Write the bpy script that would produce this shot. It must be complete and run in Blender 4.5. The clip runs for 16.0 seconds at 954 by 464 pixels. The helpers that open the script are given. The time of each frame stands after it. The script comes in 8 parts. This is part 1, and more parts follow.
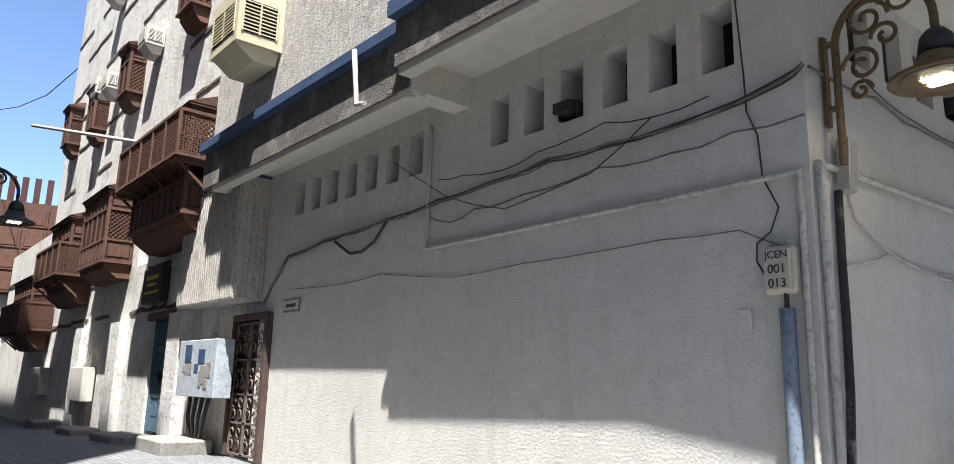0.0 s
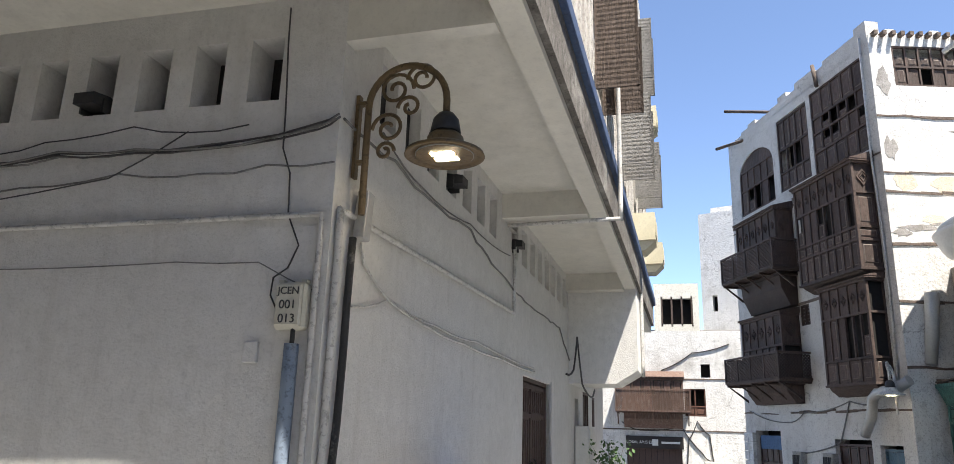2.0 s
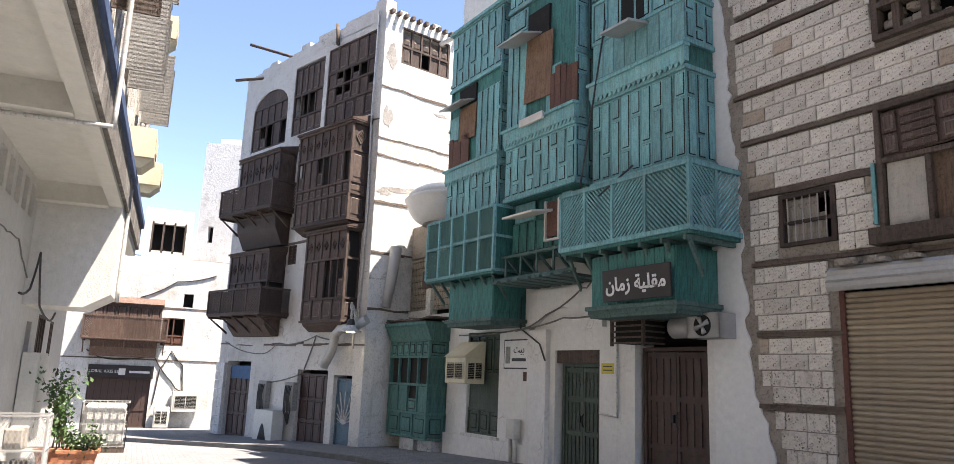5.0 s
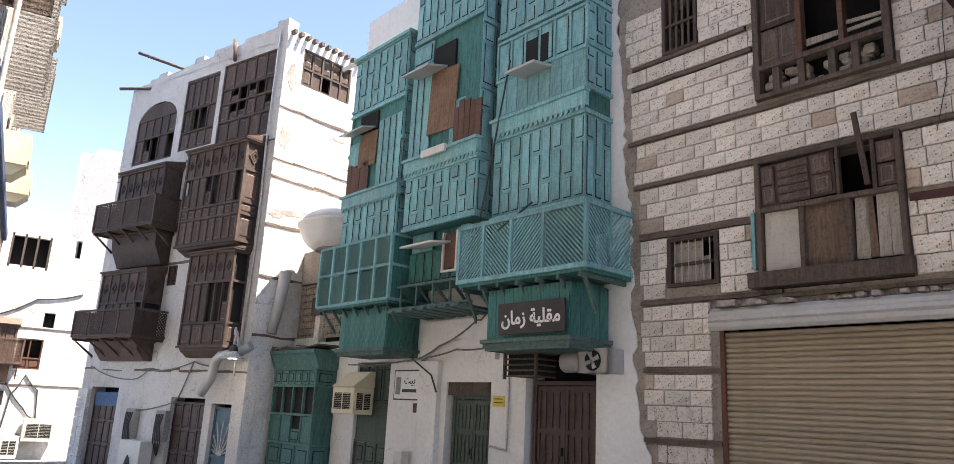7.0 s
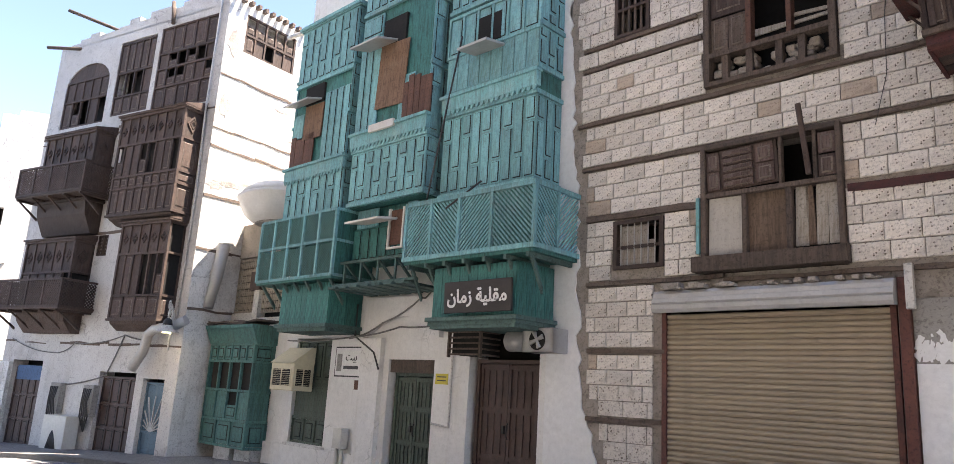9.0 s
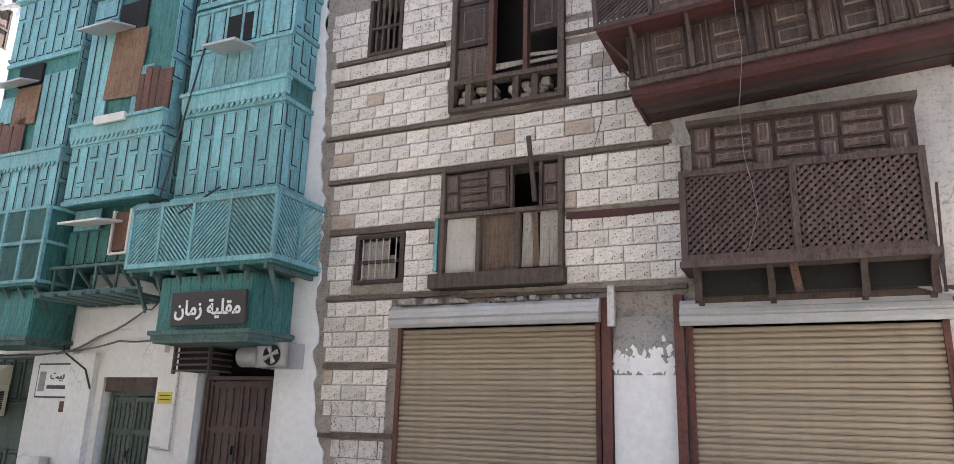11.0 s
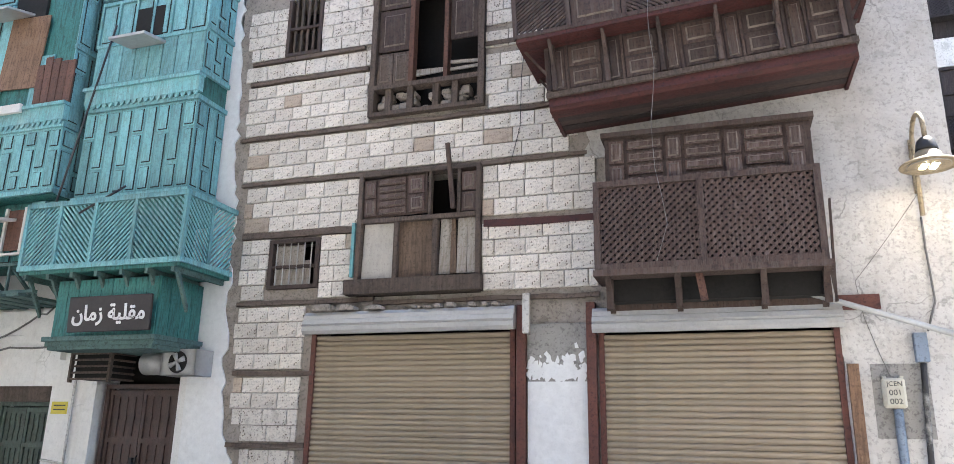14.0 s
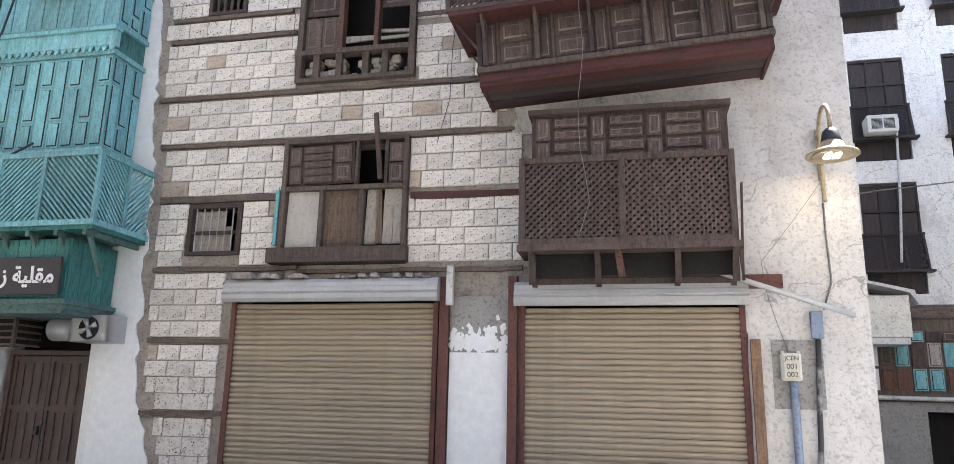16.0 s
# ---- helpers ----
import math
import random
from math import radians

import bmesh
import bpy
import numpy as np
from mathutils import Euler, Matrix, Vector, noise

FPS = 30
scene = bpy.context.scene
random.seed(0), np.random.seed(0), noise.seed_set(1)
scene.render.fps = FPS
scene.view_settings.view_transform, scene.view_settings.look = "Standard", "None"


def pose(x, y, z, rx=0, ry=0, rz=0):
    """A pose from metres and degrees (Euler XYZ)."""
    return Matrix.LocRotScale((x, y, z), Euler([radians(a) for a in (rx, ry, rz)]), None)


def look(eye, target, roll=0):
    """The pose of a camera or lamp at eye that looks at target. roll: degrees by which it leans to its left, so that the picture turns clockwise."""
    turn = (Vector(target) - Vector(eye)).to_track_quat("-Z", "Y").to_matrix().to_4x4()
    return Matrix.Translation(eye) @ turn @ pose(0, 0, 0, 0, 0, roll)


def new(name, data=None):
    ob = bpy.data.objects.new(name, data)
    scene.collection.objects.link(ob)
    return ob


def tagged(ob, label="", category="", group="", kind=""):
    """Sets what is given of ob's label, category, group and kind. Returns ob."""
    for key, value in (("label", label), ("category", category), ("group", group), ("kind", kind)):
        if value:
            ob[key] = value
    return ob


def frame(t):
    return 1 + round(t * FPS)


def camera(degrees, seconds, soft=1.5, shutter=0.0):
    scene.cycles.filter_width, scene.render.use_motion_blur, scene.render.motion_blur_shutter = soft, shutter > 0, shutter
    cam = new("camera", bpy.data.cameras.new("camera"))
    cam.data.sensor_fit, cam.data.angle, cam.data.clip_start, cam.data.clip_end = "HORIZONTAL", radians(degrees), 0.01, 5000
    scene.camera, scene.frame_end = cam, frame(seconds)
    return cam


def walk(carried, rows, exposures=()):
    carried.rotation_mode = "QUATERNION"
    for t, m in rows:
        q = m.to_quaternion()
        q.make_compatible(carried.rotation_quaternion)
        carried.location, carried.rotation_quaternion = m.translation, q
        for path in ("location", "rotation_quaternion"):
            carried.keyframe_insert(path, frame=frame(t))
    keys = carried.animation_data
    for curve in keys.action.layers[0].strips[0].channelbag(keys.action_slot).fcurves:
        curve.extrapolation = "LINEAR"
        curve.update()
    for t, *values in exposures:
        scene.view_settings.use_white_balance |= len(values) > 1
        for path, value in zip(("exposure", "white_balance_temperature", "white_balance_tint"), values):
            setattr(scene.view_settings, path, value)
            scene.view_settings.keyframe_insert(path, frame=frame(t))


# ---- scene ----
cam = camera(65.95, 16.0, 0.8)
# t, x, y, z, rx, ry, rz
PATH = [
    (0, -0.040, -0.147, 1.693, 101.70, -1.52, 49.97),
    (0.5, -0.025, -0.154, 1.715, 101.67, -1.91, 41.58),
    (1, -0.013, -0.114, 1.702, 102.76, -1.92, 33.44),
    (1.5, -0.006, -0.064, 1.692, 103.92, -1.93, 23.66),
    (2, -0.012, -0.022, 1.714, 105.03, -1.66, 13.86),
    (2.5, 0.038, 0.063, 1.715, 104.40, -2.29, 4.88),
    (3, 0.086, 0.082, 1.688, 102.36, -2.97, -5.27),
    (3.5, 0.117, 0.088, 1.680, 100.64, -2.26, -11.12),
    (4, 0.123, 0.094, 1.689, 100.23, -1.56, -15.65),
    (4.5, 0.156, 0.086, 1.680, 99.27, -1.54, -19.86),
    (5, 0.110, 0.060, 1.691, 101.23, -2.18, -24.46),
    (5.2, 0.085, 0.050, 1.685, 101.79, -2.37, -26.69),
    (7.3, -0.141, 0.204, 1.696, 103.93, -3.07, -34.53),
    (7.5, -0.167, 0.266, 1.696, 103.71, -3.28, -35.56),
    (8, -0.260, 0.384, 1.700, 102.99, -3.15, -38.83),
    (8.2, -0.269, 0.401, 1.706, 102.52, -3.37, -38.18),
    (10.3, 0.104, 0.049, 1.694, 103.10, -1.49, -44.81),
    (10.5, 0.130, 0.082, 1.687, 103.30, -1.56, -48.69),
    (11, -0.006, 0.113, 1.695, 104.54, -1.67, -57.40),
    (11.5, 0.010, 0.082, 1.700, 104.62, -2.64, -67.06),
    (12, -0.025, 0.096, 1.700, 105.28, -3.33, -73.18),
    (12.5, -0.012, 0.098, 1.703, 105.22, -3.21, -72.87),
    (13, -0.008, 0.098, 1.700, 105.30, -2.41, -69.04),
    (13.5, -0.003, 0.097, 1.704, 104.82, -1.48, -64.81),
    (14, -0.002, 0.088, 1.707, 105.13, -0.98, -63.72),
    (14.5, -0.017, 0.090, 1.700, 105.69, -1.05, -63.79),
    (15, -0.018, 0.074, 1.702, 104.15, -1.35, -64.85),
    (15.5, -0.044, 0.067, 1.704, 104.11, -1.40, -66.78),
    (16, -0.091, 0.067, 1.706, 103.00, -1.24, -69.81),
]
EXPOSURES = [(0.0, 2.05, 6450, 10), (1.0, 2.15, 6450, 10), (1.5, 2.12, 6750, 10), (3.0, 2.2, 6950, 12), (5.0, 2.5, 7300, 15), (8.0, 2.9, 7650, 17), (10.5, 3.2, 7300, 15), (12.0, 3.45, 6800, 10), (12.5, 3.5, 6750, 9), (14.0, 3.55, 6800, 10), (16.0, 3.5, 6900, 11)]
walk(cam, [(t, pose(*p)) for t, *p in PATH], EXPOSURES)

# ---- light ----
SUN_AZ, SUN_EL = 127.5, 66.0
world = bpy.data.worlds.new("world")
scene.world = world
world.use_nodes = True
wn = world.node_tree.nodes
sky = wn.new("ShaderNodeTexSky")
sky.sky_type, sky.sun_disc = "NISHITA", False
sky.altitude = 5500.0
sky.sun_elevation, sky.sun_rotation = radians(SUN_EL), radians(SUN_AZ)
sky.air_density, sky.dust_density, sky.ozone_density = 1.0, 0.0, 1.2
wn["Background"].inputs["Strength"].default_value = 0.095
world.node_tree.links.new(sky.outputs[0], wn["Background"].inputs["Color"])
sun = new("sun", bpy.data.lights.new("sun", "SUN"))
sun.data.energy, sun.data.angle, sun.data.color = 3.5, radians(0.53), (1.0, 0.96, 0.9)
sdir = Vector((math.sin(radians(SUN_AZ)) * math.cos(radians(SUN_EL)), math.cos(radians(SUN_AZ)) * math.cos(radians(SUN_EL)), math.sin(radians(SUN_EL))))
sun.matrix_world = look(sdir * 60, (0, 0, 0))


# ---- materials ----
def mat(name, c1, c2=None, scale=3.0, rough=0.85, bump=0.25, bscale=40.0, metal=0.0, streak=None, stain=None, stain_amt=0.5, grain=None, rand=0.0, detail=6.0, pits=None, pit_scale=24.0, pit_lo=0.48, brick=None, speck=0.6, speck_scale=22.0, weather=None, cracks=0.0):
    """Two-tone noise paint with fine relief. streak: a third colour in upright streaks; stain: blotches; grain: stretched along local z; rand: tone change piece by piece."""
    m = bpy.data.materials.new(name)
    m.use_nodes = True
    n, l = m.node_tree.nodes, m.node_tree.links
    b = n["Principled BSDF"]
    b.inputs["Roughness"].default_value, b.inputs["Metallic"].default_value = rough, metal
    tc = n.new("ShaderNodeTexCoord")
    src = tc.outputs["Object"]

    def noise_at(sc, stretch=None, det=detail, rough_=0.6):
        t = n.new("ShaderNodeTexNoise")
        t.inputs["Scale"].default_value, t.inputs["Detail"].default_value, t.inputs["Roughness"].default_value = sc, det, rough_
        if stretch:
            mp = n.new("ShaderNodeMapping")
            mp.inputs["Scale"].default_value = stretch
            l.new(src, mp.inputs[0])
            l.new(mp.outputs[0], t.inputs[0])
        else:
            l.new(src, t.inputs[0])
        return t.outputs["Fac"]

    def ramp(fac, lo, hi):
        r = n.new("ShaderNodeMapRange")
        r.inputs[1].default_value, r.inputs[2].default_value = lo, hi
        l.new(fac, r.inputs[0])
        return r.outputs[0]

    def mix(fac, a, bcol, kind="MIX"):
        x = n.new("ShaderNodeMix")
        x.data_type, x.blend_type = "RGBA", kind
        if isinstance(fac, float):
            x.inputs[0].default_value = fac
        else:
            l.new(fac, x.inputs[0])
        for i, v in ((6, a), (7, bcol)):
            if isinstance(v, tuple):
                x.inputs[i].default_value = (*v, 1)
            else:
                l.new(v, x.inputs[i])
        return x.outputs[2]

    c2 = c2 or tuple(v * 0.8 for v in c1)
    base = mix(ramp(noise_at(scale, grain), 0.35, 0.68), c1, c2)
    base = mix(ramp(noise_at(scale * 7, grain, 4.0), 0.3, 0.8), base, tuple(v * 0.82 for v in c1))
    if speck:
        for sc, lo, amt in ((speck_scale, 0.53, speck), (speck_scale * 0.22, 0.55, speck * 0.7)):
            f = n.new("ShaderNodeMath")
            f.operation = "MULTIPLY"
            l.new(ramp(noise_at(sc, None, 5.0, 0.7), lo, lo + 0.08), f.inputs[0])
            f.inputs[1].default_value = amt
            base = mix(f.outputs[0], base, tuple(v * 0.42 for v in c2))
    if stain:
        f = n.new("ShaderNodeMath")
        f.operation = "MULTIPLY"
        l.new(ramp(noise_at(scale * 0.35, None, 8.0, 0.7), 0.52, 0.72), f.inputs[0])
        f.inputs[1].default_value = stain_amt
        base = mix(f.outputs[0], base, stain)
    if streak:
        f = n.new("ShaderNodeMath")
        f.operation = "MULTIPLY"
        l.new(ramp(noise_at(1.6, (3.0, 3.0, 0.22), 5.0, 0.65), 0.55, 0.8), f.inputs[0])
        f.inputs[1].default_value = 0.55
        base = mix(f.outputs[0], base, streak)
    if weather:
        for st, lo in (((14.0, 14.0, 0.9), 0.5), ((5.0, 5.0, 1.4), 0.54)):
            f = n.new("ShaderNodeMath")
            f.operation = "MULTIPLY"
            l.new(ramp(noise_at(2.2, st, 6.0, 0.7), lo, lo + 0.1), f.inputs[0])
            f.inputs[1].default_value = 0.6
            base = mix(f.outputs[0], base, weather)
    if cracks:
        warp = n.new("ShaderNodeTexNoise")
        warp.inputs["Scale"].default_value, warp.inputs["Detail"].default_value = 1.7, 5.0
        l.new(src, warp.inputs[0])
        add = n.new("ShaderNodeVectorMath")
        add.operation = "MULTIPLY_ADD"
        add.inputs[1].default_value = (0.9, 0.9, 0.9)
        l.new(warp.outputs["Color"], add.inputs[0])
        l.new(src, add.inputs[2])
        vc = n.new("ShaderNodeTexVoronoi")
        vc.feature = "DISTANCE_TO_EDGE"
        vc.inputs["Scale"].default_value = 0.9
        l.new(add.outputs[0], vc.inputs["Vector"])
        f = n.new("ShaderNodeMath")
        f.operation = "MULTIPLY"
        l.new(ramp(vc.outputs["Distance"], 0.014, 0.004), f.inputs[0])
        l.new(ramp(noise_at(0.8, None, 3.0), 0.5, 0.6), f.inputs[1])
        g = n.new("ShaderNodeMath")
        g.operation = "MULTIPLY"
        g.inputs[1].default_value = cracks
        l.new(f.outputs[0], g.inputs[0])
        base = mix(g.outputs[0], base, tuple(v * 0.3 for v in c2))
    if brick:
        br = n.new("ShaderNodeTexBrick")
        br.inputs["Scale"].default_value = 1.0
        br.inputs["Brick Width"].default_value, br.inputs["Row Height"].default_value, br.inputs["Mortar Size"].default_value = 0.22, 0.11, 0.008
        br.inputs["Color1"].default_value, br.inputs["Color2"].default_value, br.inputs["Mortar"].default_value = (1, 1, 1, 1), (0.8, 0.8, 0.8, 1), (*brick, 1)
        l.new(src, br.inputs["Vector"])
        base = mix(1.0, base, br.outputs["Color"], "MULTIPLY")
    if pits:
        vo = n.new("ShaderNodeTexVoronoi")
        vo.inputs["Scale"].default_value = pit_scale
        l.new(src, vo.inputs["Vector"])
        fp = n.new("ShaderNodeMath")
        fp.operation = "MULTIPLY"
        l.new(ramp(vo.outputs["Distance"], 0.36, 0.22), fp.inputs[0])
        l.new(ramp(noise_at(pit_scale * 0.25, None, 3.0), pit_lo, pit_lo + 0.1), fp.inputs[1])
        base = mix(fp.outputs[0], base, pits)
    if rand:
        oi = n.new("ShaderNodeObjectInfo")
        r = n.new("ShaderNodeMapRange")
        r.inputs[3].default_value, r.inputs[4].default_value = 1 - rand, 1 + rand * 0.6
        l.new(oi.outputs["Random"], r.inputs[0])
        base = mix(1.0, base, r.outputs[0], "MULTIPLY")
    l.new(base, b.inputs["Base Color"])
    if bump:
        bp = n.new("ShaderNodeBump")
        bp.inputs["Strength"].default_value, bp.inputs["Distance"].default_value = bump, 0.02
        l.new(noise_at(bscale, grain, 5.0), bp.inputs["Height"])
        l.new(bp.outputs[0], b.inputs["Normal"])
    return m


def emit(name, col, strength):
    m = bpy.data.materials.new(name)
    m.use_nodes = True
    b = m.node_tree.nodes["Principled BSDF"]
    b.inputs["Base Color"].default_value = (*col, 1)
    b.inputs["Emission Color"].default_value, b.inputs["Emission Strength"].default_value = (*col, 1), strength
    return m


WHITE = mat("white_plaster", (0.68, 0.67, 0.64), (0.60, 0.59, 0.565), 0.9, 0.9, 0.45, 38.0, stain=(0.47, 0.455, 0.43), stain_amt=0.5, streak=(0.44, 0.42, 0.39), speck=0.16)
SOFFIT = mat("soffit_paint", (0.68, 0.66, 0.60), (0.62, 0.60, 0.53), 0.7, 0.85, 0.12, 20.0, stain=(0.52, 0.48, 0.39), stain_amt=0.4, speck=0.1)
LIME = mat("old_limewash", (0.75, 0.745, 0.725), (0.645, 0.635, 0.605), 1.3, 0.95, 1.0, 11.0, stain=(0.25, 0.23, 0.205), stain_amt=0.85, streak=(0.27, 0.25, 0.22), speck=0.55, cracks=0.7)
LIME2 = mat("worn_limewash", (0.62, 0.605, 0.58), (0.50, 0.48, 0.455), 1.1, 0.95, 0.9, 14.0, stain=(0.30, 0.275, 0.245), stain_amt=0.75, streak=(0.34, 0.315, 0.285), speck=0.45, cracks=0.6)
CLEAN = mat("clean_limewash", (0.78, 0.775, 0.755), (0.71, 0.70, 0.675), 1.2, 0.92, 0.6, 13.0, stain=(0.55, 0.53, 0.49), stain_amt=0.45, streak=(0.55, 0.52, 0.47), speck=0.14, cracks=0.35)
FRESH = mat("fresh_white_paint", (0.80, 0.81, 0.81), (0.74, 0.745, 0.74), 1.2, 0.8, 0.3, 14.0, stain=(0.62, 0.61, 0.58), stain_amt=0.35, speck=0.08)
CREAM = mat("cream_plaster", (0.74, 0.72, 0.64), (0.66, 0.63, 0.55), 1.0, 0.95, 0.4, 18.0, stain=(0.5, 0.47, 0.4), stain_amt=0.5, streak=(0.5, 0.47, 0.41))
GREY = mat("grey_cement", (0.33, 0.32, 0.30), (0.24, 0.23, 0.22), 2.0, 0.95, 0.6, 30.0, stain=(0.15, 0.14, 0.13))
FASCIA = mat("rough_render", (0.17, 0.155, 0.14), (0.085, 0.078, 0.072), 4.0, 0.95, 1.0, 45.0, stain=(0.5, 0.49, 0.46), stain_amt=0.6)
RIBBED = mat("combed_render", (0.62, 0.60, 0.565), (0.46, 0.435, 0.40), 5.0, 0.95, 0.9, 50.0, streak=(0.26, 0.24, 0.22), weather=(0.33, 0.305, 0.275))
BLUE_BAND = mat("blue_paint", (0.03, 0.065, 0.16), (0.07, 0.11, 0.2), 4.0, 0.7, 0.3, 30.0)
STONE = mat("coral_stone", (0.80, 0.75, 0.685), (0.68, 0.625, 0.56), 6.0, 0.95, 1.0, 32.0, stain=(0.36, 0.31, 0.26), stain_amt=0.6, rand=0.16, pits=(0.10, 0.075, 0.055), pit_scale=24.0, pit_lo=0.47, speck=0.55)
STONE_HUE = mat("ochre_coral_stone", (0.50, 0.41, 0.33), (0.40, 0.33, 0.27), 6.0, 0.95, 1.0, 32.0, rand=0.2)
MORTAR = mat("grey_mortar", (0.36, 0.32, 0.28), (0.25, 0.22, 0.19), 5.0, 1.0, 0.8, 40.0, stain=(0.48, 0.44, 0.39))
BEAM = mat("weathered_beam", (0.17, 0.13, 0.105), (0.075, 0.053, 0.043), 3.0, 0.9, 0.6, 20.0, grain=(0.6, 4.0, 8.0))
WOOD = mat("dark_brown_wood", (0.082, 0.050, 0.040), (0.038, 0.024, 0.020), 4.0, 0.8, 0.5, 16.0, grain=(4.0, 4.0, 0.5), stain=(0.13, 0.10, 0.085), rand=0.35, weather=(0.085, 0.066, 0.056))
WOOD_GREY = mat("greyed_wood", (0.15, 0.112, 0.09), (0.075, 0.055, 0.045), 4.0, 0.9, 0.7, 18.0, grain=(5.0, 5.0, 0.4), rand=0.25, weather=(0.06, 0.045, 0.037))
WOOD_RED = mat("red_brown_wood", (0.085, 0.020, 0.017), (0.030, 0.011, 0.010), 3.0, 0.7, 0.5, 18.0, grain=(0.5, 4.0, 6.0))
WOOD_ORANGE = mat("rust_brown_wood", (0.15, 0.07, 0.046), (0.085, 0.04, 0.028), 4.0, 0.8, 0.5, 18.0, grain=(4.0, 4.0, 0.6), rand=0.2)
PLY = mat("warped_plywood", (0.25, 0.145, 0.085), (0.15, 0.085, 0.05), 2.0, 0.8, 0.4, 10.0, grain=(2.0, 2.0, 0.5), stain=(0.3, 0.25, 0.2), weather=(0.09, 0.05, 0.03))
PLY_GREY = mat("weathered_brown_ply", (0.17, 0.115, 0.08), (0.10, 0.068, 0.048), 2.0, 0.85, 0.5, 12.0, grain=(2.0, 2.0, 0.4), stain=(0.28, 0.24, 0.2), weather=(0.06, 0.04, 0.028))
BAY_FADED = mat("faded_red_brown_wood", (0.15, 0.085, 0.062), (0.09, 0.054, 0.042), 4.0, 0.85, 0.6, 18.0, grain=(4.0, 4.0, 0.5), rand=0.3, weather=(0.21, 0.165, 0.14))
WOOD_SHUT = mat("faded_purple_brown_wood", (0.105, 0.066, 0.056), (0.062, 0.040, 0.035), 4.0, 0.85, 0.5, 18.0, grain=(4.0, 4.0, 0.5), rand=0.25, weather=(0.15, 0.115, 0.10))
BOARD_WHITE = mat("whitened_board", (0.50, 0.475, 0.43), (0.40, 0.375, 0.335), 3.0, 0.9, 0.4, 20.0, grain=(4.0, 4.0, 0.6), stain=(0.3, 0.26, 0.21), stain_amt=0.5, speck=0.3)
BOARD_PALE = mat("bleached_board", (0.42, 0.39, 0.35), (0.3, 0.27, 0.23), 3.0, 0.9, 0.5, 20.0, grain=(4.0, 4.0, 0.4), stain=(0.2, 0.15, 0.11), weather=(0.22, 0.18, 0.14))
TEAL = mat("faded_turquoise_paint", (0.145, 0.41, 0.44), (0.27, 0.53, 0.565), 2.5, 0.75, 0.4, 20.0, grain=(3.0, 3.0, 0.6), stain=(0.27, 0.36, 0.34), stain_amt=0.7, streak=(0.10, 0.16, 0.15), rand=0.25, weather=(0.11, 0.21, 0.20))
TEAL_DARK = mat("deep_green_paint", (0.03, 0.18, 0.165), (0.05, 0.235, 0.215), 2.5, 0.7, 0.4, 20.0, grain=(3.0, 3.0, 0.6), stain=(0.08, 0.15, 0.13), rand=0.2, weather=(0.012, 0.05, 0.045))
KIOSK = mat("dark_teal_paint", (0.055, 0.175, 0.16), (0.085, 0.225, 0.21), 2.5, 0.75, 0.4, 20.0, grain=(3.0, 3.0, 0.6), stain=(0.10, 0.14, 0.12), rand=0.2, weather=(0.035, 0.07, 0.062))
WOOD_BLACK = mat("blackened_wood", (0.034, 0.024, 0.023), (0.020, 0.015, 0.015), 4.0, 0.8, 0.5, 16.0, grain=(4.0, 4.0, 0.5), rand=0.35, weather=(0.05, 0.040, 0.037))
# darker turquoise for brackets, mouldings and joists under the bays
TEAL_EDGE = mat("dull_dark_turquoise", (0.09, 0.17, 0.16), (0.055, 0.09, 0.082), 5.0, 0.85, 0.5, 25.0, grain=(3.0, 3.0, 0.8))
WORN = mat("worn_wood_edge", (0.20, 0.165, 0.14), (0.11, 0.085, 0.07), 8.0, 0.9, 0.3, 30.0)
GROOVE_DARK = mat("dark_moulding_groove", (0.018, 0.026, 0.024), (0.03, 0.042, 0.039), 8.0, 0.95, 0.2, 30.0)
SLOT_DARK = mat("slot_shade", (0.035, 0.032, 0.03), (0.02, 0.019, 0.018), 3.0, 0.95, 0.3, 20.0)
GREEN_DOOR = mat("grey_green_door_paint", (0.085, 0.125, 0.10), (0.055, 0.08, 0.066), 4.0, 0.7, 0.4, 20.0, grain=(4.0, 4.0, 0.6), rand=0.15, weather=(0.06, 0.058, 0.045))
DOOR_BROWN = mat("brown_metal_door", (0.082, 0.046, 0.038), (0.045, 0.027, 0.023), 3.0, 0.6, 0.3, 20.0, streak=(0.13, 0.10, 0.085), weather=(0.05, 0.032, 0.027))
BLUE_METAL = mat("blue_door_paint", (0.09, 0.17, 0.23), (0.06, 0.11, 0.15), 3.0, 0.6, 0.3, 20.0, streak=(0.16, 0.2, 0.22))
# near-black that puts the shade of rooms and hollows into the colour
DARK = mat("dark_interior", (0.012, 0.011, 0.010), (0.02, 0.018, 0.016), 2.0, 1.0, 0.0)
SHUTTER = mat("tan_shutter_paint", (0.36, 0.292, 0.21), (0.305, 0.243, 0.173), 0.8, 0.5, 0.08, 40.0, stain=(0.22, 0.175, 0.13), stain_amt=0.45, streak=(0.24, 0.195, 0.15), rand=0.10, speck=0.12)
GALV = mat("galvanised_steel", (0.46, 0.46, 0.45), (0.38, 0.38, 0.37), 3.0, 0.5, 0.1, 30.0, metal=0.3, stain=(0.27, 0.235, 0.20), stain_amt=0.35, speck=0.14)
